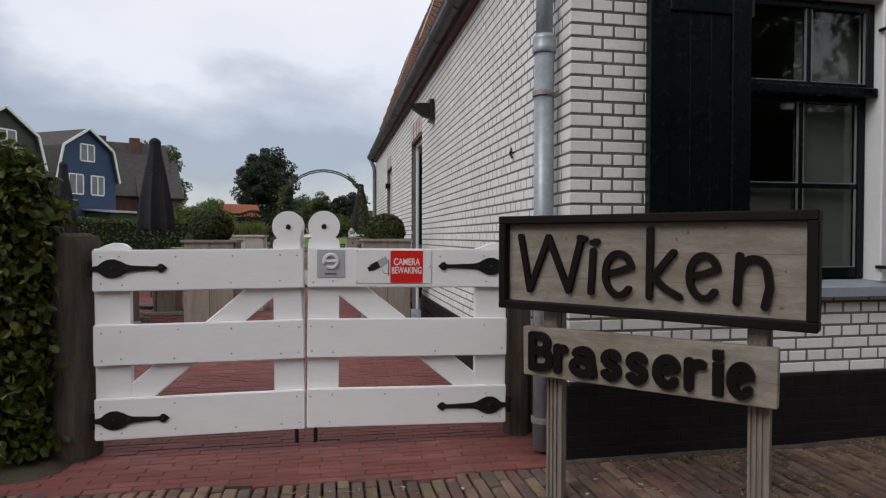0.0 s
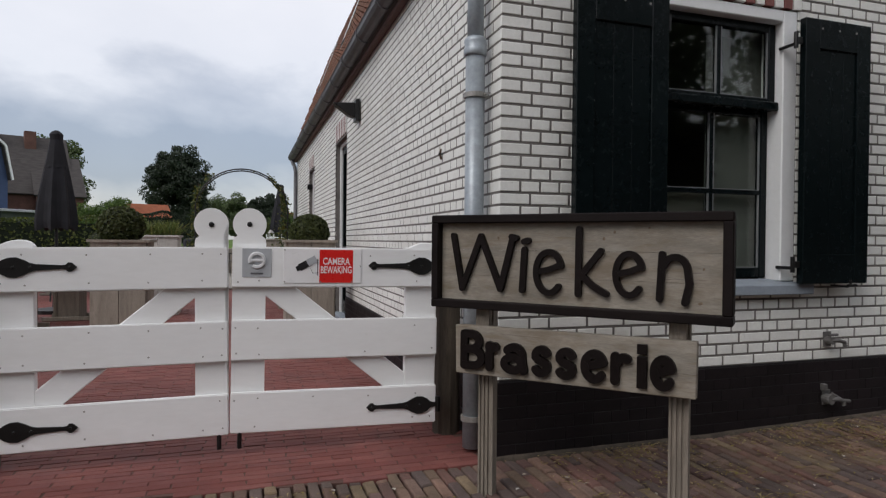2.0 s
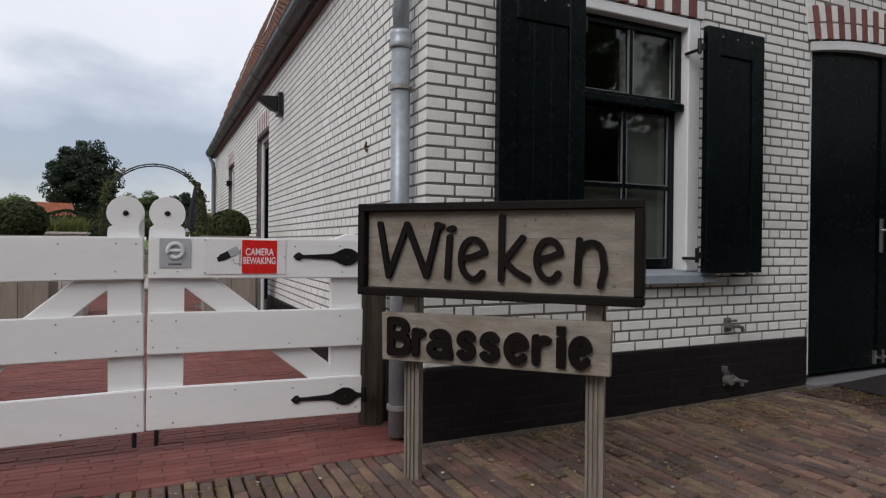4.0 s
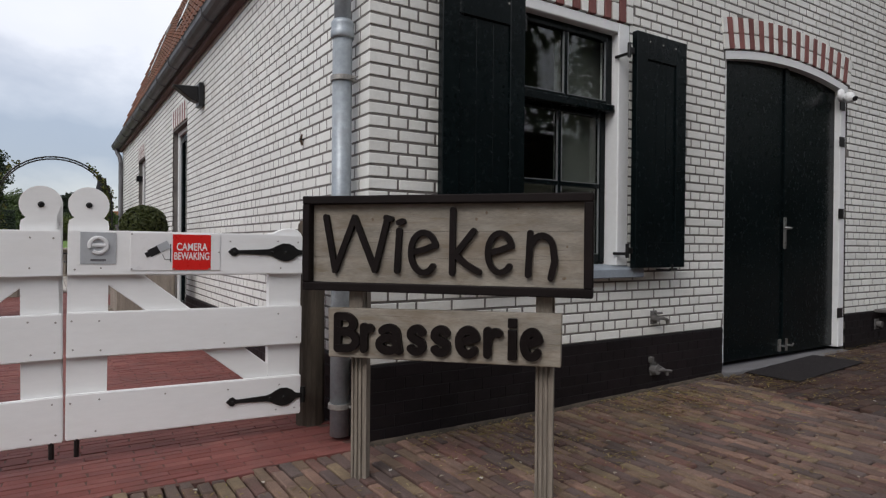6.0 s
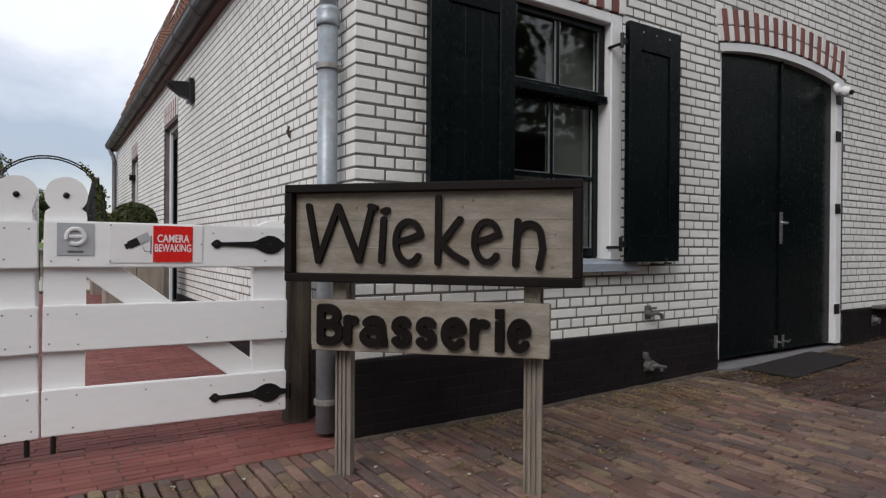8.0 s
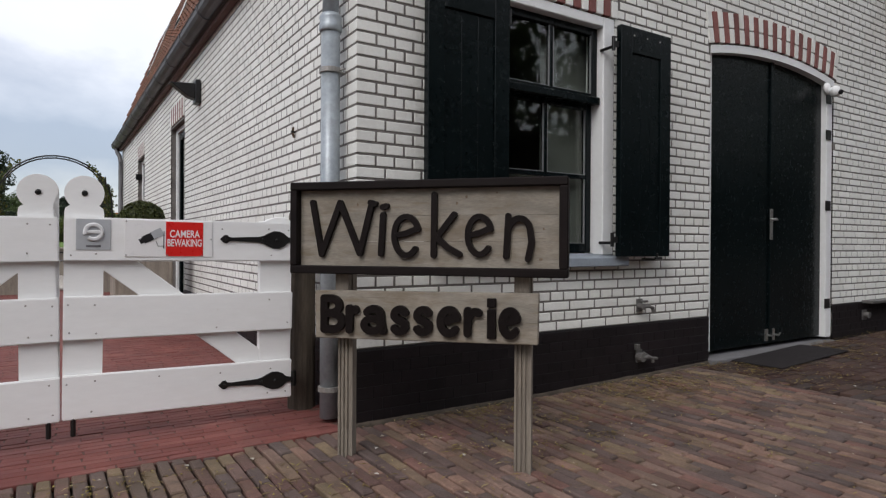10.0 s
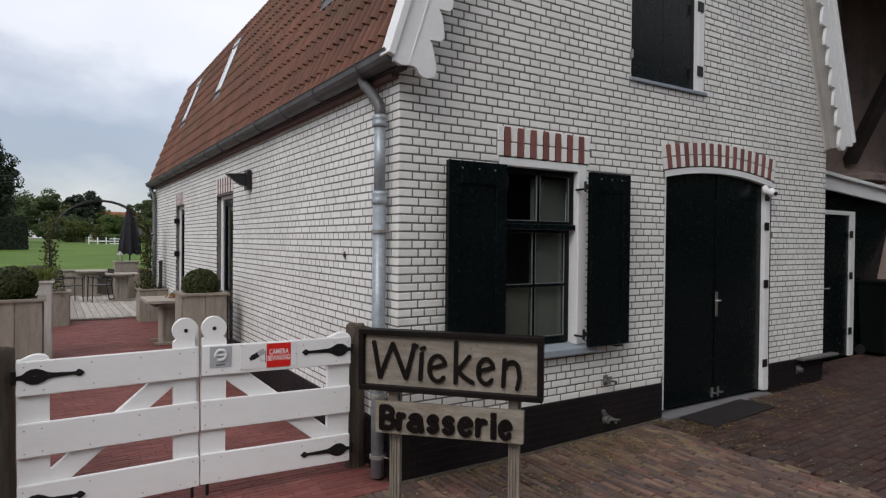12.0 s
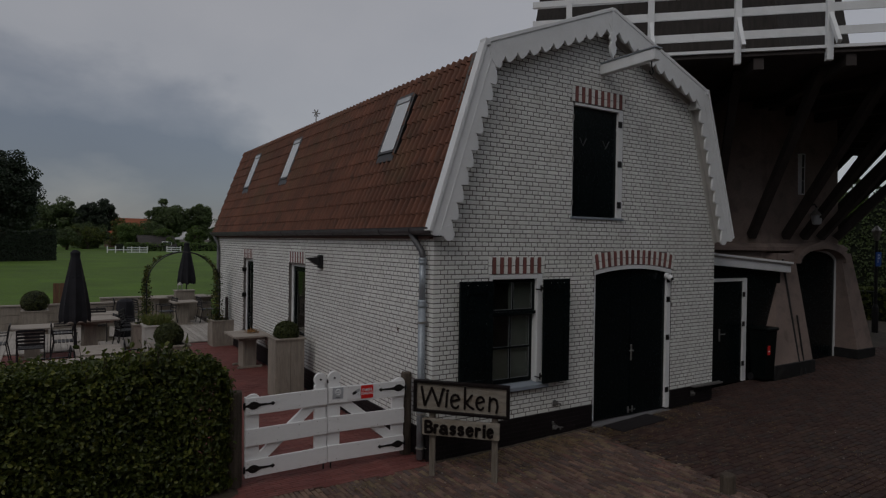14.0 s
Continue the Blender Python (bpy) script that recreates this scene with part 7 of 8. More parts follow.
# white benches and low white wall at the meadow side
for x, y, w in ((-1.90, 15.6, 3.2), (0.9, 17.35, 3.4)):
    b = group_at("white_planter_wall", x, y, 0)
    tagged(b, "low pale boarded planter wall at the edge of the terrace", "planter wall", "pale walls at the terrace edge")
    for k in range(3):
        part("board", box(-w / 2, -0.05, 0.03 + k * 0.24, w / 2, 0.0, 0.26 + k * 0.24), PLANTER_WOOD, b)
    part("cap_board", box(-w / 2 - 0.02, -0.08, 0.76, w / 2 + 0.02, 0.16, 0.80), TABLE_WOOD, b)
    part("back_board", box(-w / 2, 0.08, 0.0, w / 2, 0.12, 0.76), PLANTER_WOOD, b)


def grass_tuft(x, y, w, d, z, h, n, seed, mat):
    g = group_at("tall_grass", x, y, z)
    tagged(g, "loose strip of tall yellow-green grass", "grass", kind="stuff")
    rg = random.Random(seed)
    vv, ff = [], []
    for _ in range(n):
        px, py = rg.uniform(-w / 2, w / 2), rg.uniform(-d / 2, d / 2)
        hh = h * rg.uniform(0.5, 1.1)
        lx, ly = rg.gauss(0, 0.10), rg.gauss(0, 0.10)
        a = rg.uniform(0, math.pi)
        k = len(vv)
        wx, wy = 0.008 * math.cos(a), 0.008 * math.sin(a)
        vv += [(px - wx, py - wy, 0), (px + wx, py + wy, 0), (px + lx * 0.4 + wx, py + ly * 0.4 + wy, hh * 0.6), (px + lx, py + ly, hh), (px + lx * 0.4 - wx, py + ly * 0.4 - wy, hh * 0.6)]
        ff += [(k, k + 1, k + 2, k + 4), (k + 4, k + 2, k + 3)]
    mesh_from("blades", vv, ff, mat, g)


DRY_GRASS = leaf_material("yellow_green_grass", [(0.16, 0.19, 0.05), (0.20, 0.21, 0.06), (0.11, 0.15, 0.04)])
grass_tuft(-0.40, 6.90, 0.44, 0.44, 1.04, 0.30, 700, 6, DRY_GRASS)
grass_tuft(-1.6, 17.7, 8.0, 0.5, 0.0, 0.55, 2600, 3, DRY_GRASS)
grass_tuft(-6.5, 19.5, 9.0, 1.2, 0.0, 0.5, 3000, 4, DRY_GRASS)


# ---------------------------------------------------------------- trees, hedges and houses in the distance
def tree(x, y, h, r, seed, leaf, trunk_h=0.3, clumps=34, per=120, size=0.22, squash=1.0, label="broad leafy tree with an uneven crown", name="tree", cone=0.0, lo=None):
    t = group_at(name, x, y, 0.2 if lo is None else lo)
    tagged(t, label, "tree", "trees in the distance")
    rg = random.Random(seed)
    bm = bmesh.new()
    add_tube(bm, [(0, 0, -0.3), (0.05 * r, 0, h * 0.25), (-0.04 * r, 0.03 * r, h * 0.55), (0, 0, h * 0.8)], [0.055 * r + 0.08, 0.05 * r + 0.05, 0.03 * r + 0.03, 0.02], 8)
    pts, nr = [], []
    for c in range(clumps):
        d = rand_dir(rg)
        f = rg.random() ** 0.45
        up = (d.z * f * 0.5 + 0.5)
        shrink = 1 - cone * max(0.0, up - 0.25)
        c0 = Vector((d.x * r * 0.78 * f * shrink, d.y * r * 0.78 * f * shrink, h * (trunk_h + (1 - trunk_h) * (0.12 + 0.76 * up) * 1.0)))
        cr = r * rg.uniform(0.14, 0.29)
        if c < 9:
            add_tube(bm, [(0, 0, h * (0.25 + 0.04 * c)), tuple(c0 * 0.5 + Vector((0, 0, h * 0.22))), tuple(c0)], [0.03 * r, 0.018 * r, 0.006 * r], 5)
        for _ in range(per):
            e = rand_dir(rg)
            q = cr * (0.55 + 0.5 * rg.random())
            pts.append((c0.x + e.x * q, c0.y + e.y * q, c0.z + e.z * q * 0.75 * squash))
            nr.append((e.x, e.y, e.z + 0.3))
    part("trunk", bm, BARK, t)
    v, f = leaf_cloud(pts, size, rg, 0.6, nr)
    tagged(mesh_from("crown", v, f, leaf, t), kind="stuff")
    return t


def hedge_row(x0, y0, x1, y1, h, w, seed, leaf, n=3000, size=0.12, z=0.0, label="long dense hedge"):
    g = group_at("hedge_row", 0, 0, z)
    tagged(g, label, "hedge", "hedges in the distance")
    rg = random.Random(seed)
    L = math.hypot(x1 - x0, y1 - y0)
    ux, uy = (x1 - x0) / L, (y1 - y0) / L
    pts, nr = [], []
    for _ in range(n):
        s = rg.uniform(0, L)
        top = h * (1 + 0.12 * noise.noise(Vector((s * 0.5, seed, 0))))
        if rg.random() < 0.6:
            zz, o, m = rg.uniform(0, top), -w / 2 + abs(rg.gauss(0, 0.05)), (uy, -ux, 0.3)
        else:
            zz, o, m = top - abs(rg.gauss(0, 0.06)), rg.uniform(-w / 2, w / 2), (0, 0, 1)
        pts.append((x0 + ux * s - uy * o, y0 + uy * s + ux * o, zz)), nr.append(m)
    v, f = leaf_cloud(pts, size, rg, 0.5, nr)
    tagged(mesh_from("foliage", v, f, leaf, g), kind="stuff")
    # added dark core, painted as the shade behind the leaves
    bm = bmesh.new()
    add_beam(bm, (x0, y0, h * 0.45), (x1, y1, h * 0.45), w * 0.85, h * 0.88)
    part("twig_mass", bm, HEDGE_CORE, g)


def bearing(px_angle, dist):
    """A place in the distance, by its bearing in degrees from the yard's first standpoint and its distance."""
    a = radians(px_angle)
    return 0.81 + dist * math.sin(a), -2.78 + dist * math.cos(a)


for ang, dist, h, r, seed, leaf, kw in (
        (-5.4, 85, 14.2, 4.6, 41, PINE_LEAF, dict(trunk_h=0.02, clumps=90, per=150, size=0.52, label="large dark evergreen tree")),
        (-14.3, 72, 12.4, 3.7, 42, TREE_LEAF, dict(trunk_h=0.15, clumps=60, per=130, size=0.42)),
        (-0.6, 120, 10.6, 4.4, 43, TREE_LEAF, dict(trunk_h=0.05, size=0.6, clumps=50)),
        (1.7, 115, 10.4, 3.6, 44, PINE_LEAF, dict(trunk_h=0.05, size=0.6, clumps=50, label="dark rounded bush tree")),
        (-2.6, 125, 10.0, 4.6, 45, TREE_LEAF, dict(trunk_h=0.05, size=0.6, clumps=50)),
        (7.2, 125, 11.4, 4.6, 46, TREE_LEAF, dict(trunk_h=0.1, size=0.65, clumps=50)),
        (9.8, 128, 10.4, 3.8, 47, TREE_LEAF, dict(trunk_h=0.1, size=0.65, clumps=50)),
        (4.0, 95, 5.4, 2.6, 48, LIGHT_LEAF, dict(trunk_h=0.05, size=0.3, label="pale green garden shrub tree")),
        (-10.0, 50, 4.2, 2.0, 49, LIGHT_LEAF, dict(trunk_h=0.02, size=0.2, label="pale green rounded willow shrub")),
        (-12.0, 48, 3.6, 1.8, 50, LIGHT_LEAF, dict(trunk_h=0.02, size=0.2, label="pale green rounded willow shrub")),
        (12.5, 110, 8.0, 3.6, 51, TREE_LEAF, dict(trunk_h=0.1, size=0.32)),
        (6.0, 120, 6.5, 3.8, 52, TREE_LEAF, dict(trunk_h=0.05, size=0.34)),
        (1.0, 110, 5.5, 4.2, 53, TREE_LEAF, dict(trunk_h=0.05, size=0.34)),
        (62, 34, 9.0, 4.2, 60, TREE_LEAF, dict(trunk_h=0.15, size=0.3)),
        (66, 30, 8.0, 3.6, 61, LIGHT_LEAF, dict(trunk_h=0.15, size=0.28)),
        (57, 45, 10.0, 4.6, 62, TREE_LEAF, dict(trunk_h=0.1, size=0.34))):
    x, y = bearing(ang, dist)
    kw["per"], kw["size"] = int(kw.get("per", 120) * 1.7), kw["size"] * 0.56
    kw["clumps"] = int(kw.get("clumps", 34) * 1.7)
    tree(x, y, h, r, seed, leaf, **kw)
# low bushes that close the far side of the meadow
rg = random.Random(90)
for k in range(17):
    x, y = bearing(-17 + 2.0 * k + rg.uniform(-0.5, 0.5), rg.uniform(92, 106))
    tree(x, y, rg.uniform(3.2, 5.4), rg.uniform(2.2, 3.4), 91 + k, rg.choice((TREE_LEAF, LIGHT_LEAF, TREE_LEAF, HEDGE_LEAF)), trunk_h=0.0, clumps=26, per=150, size=0.24, lo=0.8, label="low rounded bush at the edge of the meadow", name="bush")

# trees across the street, behind the camera; they show in the glass; the last four are added unseen to darken the
# door's gloss
for x, y, h, r, seed in ((-7, -19, 11, 4.6, 71), (1, -22, 15, 5.6, 72), (9, -19, 15, 5.6, 73), (17, -21, 17, 6.4, 74), (26, -18, 17, 6.2, 75), (21, -27, 18, 6.5, 78), (-16, -15, 10, 4.4, 76), (-20, -4, 9, 4.0, 77), (33, -13, 15, 6.0, 101), (41, -19, 17, 6.8, 102), (43, -8, 16, 6.4, 103), (52, -14, 17, 7.0, 104)):
    tree(x, y, h, r, seed, TREE_LEAF, trunk_h=0.18, clumps=44, per=90, size=0.42, lo=0.0)
# unseen hedges, added this tall to keep bright sky out of the reflections
hedge_row(-30, -24, 40, -26, 8.6, 2.0, 81, TREE_LEAF, 6000, 0.35, label="tall unseen hedge added across the street")
hedge_row(40, -26, 56, 4, 7.5, 2.5, 84, TREE_LEAF, 5000, 0.38, label="tall unseen hedge added across the street")

hedge_row(-19.0, 17.5, -4.0, 20.5, 1.75, 1.0, 82, HEDGE_LEAF, 6500, 0.10, label="clipped green hedge behind the terrace")
hedge_row(*bearing(-9.3, 62), *bearing(-2.6, 64), 3.4, 1.6, 83, PINE_LEAF, 7000, 0.16, label="dark clipped hedge along the meadow")
hedge_row(*bearing(3.0, 90), *bearing(16, 100), 2.2, 3.0, 85, LIGHT_LEAF, 3500, 0.26, label="loose green hedge along the meadow")
hedge_row(*bearing(55, 26), *bearing(75, 24), 1.4, 1.2, 86, HEDGE_LEAF, 3000, 0.14, label="clipped hedge beyond the mill")

hedge_row(*bearing(48, 40), *bearing(74, 36), 6.2, 2.0, 87, TREE_LEAF, 16000, 0.15, label="tall rough hedge beyond the mill")

# white fence in the meadow
for fx, fy, fw_, n_p in ((5.7, 78.0, 4.4, 6), (11.6, 82.0, 1.7, 2)):
    wf = group_at("meadow_fence", fx, fy, 0.95)
    tagged(wf, "white wooden field fence in the meadow", "fence", "fences in the meadow")
    for k in range(n_p):
        u = -fw_ / 2 + fw_ * k / (n_p - 1)
        part("post", box(u - 0.06, -0.06, -0.3, u + 0.06, 0.06, 0.86), WHITE_PAINT, wf)
    for z in (0.08, 0.36, 0.63):
        part("rail", box((-0.1 if n_p > 2 else -fw_ / 2) if z != 0.36 else -fw_ / 2, -0.10, z, fw_ / 2, -0.062, z + 0.11), WHITE_PAINT, wf)

HOUSE_BLUE = material("blue_painted_boards", (0.036, 0.062, 0.135), rough=0.7, vary=0.12, stretch=(0.3, 0.3, 6))
HOUSE_GREEN = material("dark_green_boards", (0.050, 0.062, 0.052), rough=0.7, vary=0.12, stretch=(0.3, 0.3, 6))
HOUSE_BRICK = material("brown_red_brickwork", (0.13, 0.065, 0.05), rough=0.85, vary=0.25, scale=2, fine=14)
ROOF_GREY = material("brown_grey_roof_tiles", (0.058, 0.052, 0.050), rough=0.85, vary=0.25, scale=2, fine=16, stretch=(1, 1, 4))
ROOF_RED = material("red_roof_tiles", (0.30, 0.095, 0.045), rough=0.8, vary=0.2, scale=2, fine=14)


FAR_PANE = material("curtained_far_pane", (0.16, 0.17, 0.18), rough=0.15, vary=0.3, scale=0.7, spec=0.6)


def far_window(parent, x, y, z, w, h, cols=2):
    win_ = new("window")
    win_.parent = parent
    part("frame", box(x - w / 2, y - 0.06, z, x + w / 2, y + 0.02, z + 0.09), WHITE_PAINT, win_)
    part("frame", box(x - w / 2, y - 0.06, z + h - 0.09, x + w / 2, y + 0.02, z + h), WHITE_PAINT, win_)
    for k in range(cols + 1):
        u = x - w / 2 + w * k / cols
        part("frame", box(u - 0.05, y - 0.062, z + 0.09, u + 0.05, y + 0.02, z + h - 0.09), WHITE_PAINT, win_)
    part("pane", box(x - w / 2 + 0.05, y - 0.02, z + 0.09, x + w / 2 - 0.05, y - 0.01, z + h - 0.09), FAR_PANE, win_)


def gambrel_house(x, y, rz, w, depth, h_eave, h_knee, h_top, wall_mat, roof_mat, label, windows):
    hs = group_at("house", x, y, 0, rz)
    tagged(hs, label, "house", "houses in the distance")
    k = w / 2
    prof = [(-k, 0), (k, 0), (k, h_eave), (k * 0.82, h_knee), (0, h_top), (-k * 0.82, h_knee), (-k, h_eave)]
    part("wall", prism(prof, 0, depth), wall_mat, hs)
    line = [(-k - 0.15, h_eave - 0.2), (-k * 0.84, h_knee + 0.08), (0, h_top + 0.12), (k * 0.84, h_knee + 0.08), (k + 0.15, h_eave - 0.2)]
    for (a, b), (c, d) in zip(line, line[1:]):
        bm = slab([(a, -0.25, b), (c, -0.25, d), (c, depth + 0.2, d), (a, depth + 0.2, b)], 0.15)
        part("roof", bm, roof_mat, hs)
        bm = bmesh.new()
        add_beam(bm, (a, -0.28, b), (c, -0.28, d), 0.16, 0.08, up=(0, 1, 0))
        part("barge_board", bm, WHITE_PAINT, hs)
    part("chimney", box(-k * 0.55, depth * 0.6, h_knee, -k * 0.55 + 0.5, depth * 0.6 + 0.5, h_top + 0.35), HOUSE_BRICK, hs)
    for wx, wz, ww, wh in windows:
        far_window(hs, wx, 0, wz, ww, wh)
    return hs


def ridge_house(x, y, rz, w, depth, h_eave, h_top, wall_mat, roof_mat, label, chimney=True):
    hs = group_at("house", x, y, 0, rz)
    tagged(hs, label, "house", "houses in the distance")
    part("wall", prism([(-depth / 2, 0), (depth / 2, 0), (depth / 2, h_eave), (0, h_top), (-depth / 2, h_eave)], -w / 2, w / 2, Matrix.Rotation(radians(90), 4, "Z")), wall_mat, hs)
    for sgn in (-1, 1):
        bm = slab([(-w / 2 - 0.2, sgn * (depth / 2 + 0.3), h_eave - 0.2), (w / 2 + 0.2, sgn * (depth / 2 + 0.3), h_eave - 0.2), (w / 2 + 0.2, 0, h_top + 0.12), (-w / 2 - 0.2, 0, h_top + 0.12)], 0.15)
        part("roof", bm, roof_mat, hs)
    if chimney:
        for cx in (-w * 0.36, w * 0.05):
            part("chimney", box(cx, -0.9, h_eave + 1, cx + 0.8, -0.1, h_top + 0.55), HOUSE_BRICK, hs)
    far_window(hs, w * 0.25, -depth / 2, 0.9, 1.2, 1.5)
    return hs


blue_house = gambrel_house(-16.58, 46.58, 60.2, 5.0, 8, 5.4, 7.5, 8.9, HOUSE_BLUE, ROOF_GREY, "blue painted gambrel house with white trim", ((0.0, 6.6, 1.15, 1.3), (-0.95, 4.15, 1.15, 1.5), (0.85, 4.15, 1.1, 1.5)))
part("extension_wall", box(-0.2, -2.4, 0.0, 4.2, -0.02, 2.85), HOUSE_GREEN, blue_house)
part("extension_roof", slab([(-0.5, -2.7, 2.95), (4.6, -2.7, 2.95), (4.6, -0.03, 3.15), (-0.5, -0.03, 3.15)], 0.12), GREY_PLATE, blue_house, "pale flat roof of the extension")
gambrel_house(-18.64, 39.1, 60.2, 5.0, 9, 5.4, 7.4, 8.9, HOUSE_GREEN, ROOF_GREY, "dark green gambrel house with white trim", ((0.2, 6.4, 1.15, 1.3), (-0.9, 4.1, 1.1, 1.5), (1.0, 4.1, 1.1, 1.5)))
bx, by = bearing(-16.7, 62)
ridge_house(bx, by, 22, 6.4, 8, 4.7, 9.3, HOUSE_BRICK, ROOF_GREY, "brown brick house with a long grey-brown roof")
bx, by = bearing(-14.4, 61)
ridge_house(bx, by, 22, 3.2, 6.5, 4.6, 7.6, HOUSE_BRICK, ROOF_GREY, "low brick wing of a house with grey-brown roof", False)
bx, by = bearing(-8.0, 74)
ridge_house(bx, by, 25, 4.6, 5, 2.2, 4.6, HOUSE_BRICK, ROOF_RED, "small shed with a red tiled roof", False)
bx, by = bearing(4.6, 130)
ridge_house(bx, by, 5, 9, 7, 3.2, 6.4, HOUSE_BRICK, ROOF_RED, "distant house with a red tiled roof", False)
bx, by = bearing(5.9, 92)
ridge_house(bx, by, 5, 4.5, 3, 1.9, 3.0, BARK, ROOF_GREY, "low brown garden shed at the meadow edge", False)

# ---------------------------------------------------------------- pieces of walls, roof and pavements
def shared_piece(name, maker, mat):
    verts, faces = [], []
    maker(verts, faces)
    me = bpy.data.meshes.new(name)
    me.from_pydata(verts, [], faces)
    me.materials.append(mat)
    return me


brick_meshes = {}
for w in (0.207, 0.097, 0.152):
    for nm, pl in (("f", front_place), ("s", side_place)):
        def build(v, f, w=w, pl=pl):
            brick_piece(v, f, 0.0, w, 0.0, 0.0495, lambda u, z, d: ((u, -d, z) if pl is front_place else (-d, u, z)), 0.0035 if pl is front_place else 0.0012, 0.012, 0.0025 if pl is front_place else 0.0008)
        brick_meshes[(w, nm)] = shared_piece("brick", build, WHITE_BRICK_PIECE)
for rows, nm, wall in ((near_f, "f", wall_north), (near_s, "s", wall_west)):
    for a, b, z0, z1 in rows:
        w = min((0.207, 0.097, 0.152), key=lambda q: abs(q - (b - a)))
        ob = new("brick", brick_meshes[(w, nm)])
        ob.parent = wall
        ob.location = (a, FY, z0) if nm == "f" else (CX, a, z0)

tile_me = shared_piece("pantile", lambda v, f: tile_mesh(v, f, 0.0, 0.0), TILE_PIECE)
tile_me.shade_smooth()
rng = random.Random(9)
for s, y in near_tiles:
    ob = new("pantile", tile_me)
    ob.parent = roof
    ob.location = SD * s + Vector((0, y, 0)) + SN * rng.uniform(-0.003, 0.004)


worn = random.Random(77)


def paver_piece(v, f, lx, ly, x=0.0, y=0.0, z=0.0, dz=0.0, tilt=(0.0, 0.0), wear=0.006):
    """A clinker with worn, slightly uneven arrises."""
    k = len(v)
    jit = [(worn.uniform(-0.003, 0.003), worn.uniform(-0.003, 0.003), worn.uniform(-0.002, 0.001)) for _ in range(4)]
    for c, h in ((0.0, -0.05), (0.001, -wear), (wear, 0.0)):
        for (sx, sy), (jx, jy, jz) in zip(((-1, -1), (1, -1), (1, 1), (-1, 1)), jit):
            px, py = sx * (lx / 2 - c) + jx, sy * (ly / 2 - c) + jy
            v.append((x + px, y + py, z + h + dz + jz + tilt[0] * px + tilt[1] * py))
    for r in (0, 4):
        for j in range(4):
            f.append((k + r + j, k + r + (j + 1) % 4, k + r + 4 + (j + 1) % 4, k + r + 4 + j))
    f.append((k + 8, k + 9, k + 10, k + 11))


def red_edge(x):
    """Where the brown clinkers of the yard end and the red ones of the terrace begin."""
    return 0.02 - 0.07 * (x - 0.3) if x < 1.2 else -0.06 + 0.12 * (x - 1.2)


pavement = new("pavement")
tagged(pavement, "brown clinker paving laid on edge with sandy joints", "pavement", kind="structure")
terrace_floor = new("terrace_paving")
tagged(terrace_floor, "red clinker paving of the gateway and terrace", "pavement", kind="structure")
rng = random.Random(31)
bv, bf, near_p = [], [], []
PW, PL = 0.060, 0.198
RL, RW = 0.202, 0.0525
ncol = int(24.0 / PW)
for c_ in range(ncol):
    x = -7.0 + c_ * PW
    off = (PL / 2 if c_ % 2 else 0.0) + rng.uniform(-0.03, 0.03)
    for r_ in range(60):
        y = -11.0 + off + r_ * PL
        if x > 4.72 + 0.04 * math.sin(y * 9):
            continue
        lim = FY - 0.03 if x > CX else -0.30 + RW * (math.ceil((red_edge(x) + 0.30) / RW) - 0.5) - 0.001
        if x > FX:
            lim = 0.55
        if y + PL / 2 > lim:
            l2 = lim - (y - PL / 2)
            if l2 < 0.014:
                continue
            yy, ll = y - PL / 2 + l2 / 2, l2
        else:
            yy, ll = y, PL
        z = ground_z(x, yy)
        dz, tl = rng.uniform(-0.005, 0.003), (rng.uniform(-0.055, 0.055), rng.uniform(-0.02, 0.02))
        if 0.9 < x < 3.0 and -1.5 < yy < -0.1 and ll == PL and len(near_p) < 290:
            near_p.append((x, yy, z + dz, tl))
        else:
            paver_piece(bv, bf, PW - 0.008, ll - 0.008, x, yy, z, dz, tl)
tagged(mesh_from("clinkers", bv, bf, PAVER, pavement), kind="stuff")
shapes = [shared_piece("clinker", lambda v, f: paver_piece(v, f, PW - 0.008, PL - 0.008), PAVER_PIECE) for _ in range(8)]
for x, y, z, tl in near_p:
    ob = new("clinker", rng.choice(shapes))
    ob.parent = pavement
    ob.matrix_basis = Matrix.Translation((x, y, z)) @ Euler((tl[1], -tl[0], 0)).to_matrix().to_4x4()
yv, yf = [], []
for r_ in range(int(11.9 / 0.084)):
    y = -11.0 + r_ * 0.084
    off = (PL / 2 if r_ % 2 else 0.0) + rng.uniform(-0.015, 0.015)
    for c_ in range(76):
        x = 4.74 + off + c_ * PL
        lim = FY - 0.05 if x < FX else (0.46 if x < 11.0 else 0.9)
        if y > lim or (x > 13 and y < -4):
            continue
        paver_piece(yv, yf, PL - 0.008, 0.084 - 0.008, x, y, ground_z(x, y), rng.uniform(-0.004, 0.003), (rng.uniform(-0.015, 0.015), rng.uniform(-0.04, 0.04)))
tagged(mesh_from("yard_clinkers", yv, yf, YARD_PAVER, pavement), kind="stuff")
rv, rf, near_r = [], [], []
for r_ in range(int(12.0 / RW)):
    y = -0.30 + r_ * RW
    off = (RL / 2 if r_ % 2 else 0.0) + rng.uniform(-0.012, 0.012)
    for c_ in range(36):
        x = -5.1 + off + c_ * RL
        if x > CX - 0.05 or y < red_edge(x):
            continue
        dz, tl = rng.uniform(-0.002, 0.001), (rng.uniform(-0.010, 0.010), rng.uniform(-0.02, 0.02))
        if -0.7 < x < 1.9 and y < 1.4 and len(near_r) < 290:
            near_r.append((x, y, dz, tl))
        else:
            paver_piece(rv, rf, RL - 0.0035, RW - 0.003, x, y, 0.0, dz, tl, 0.0028)
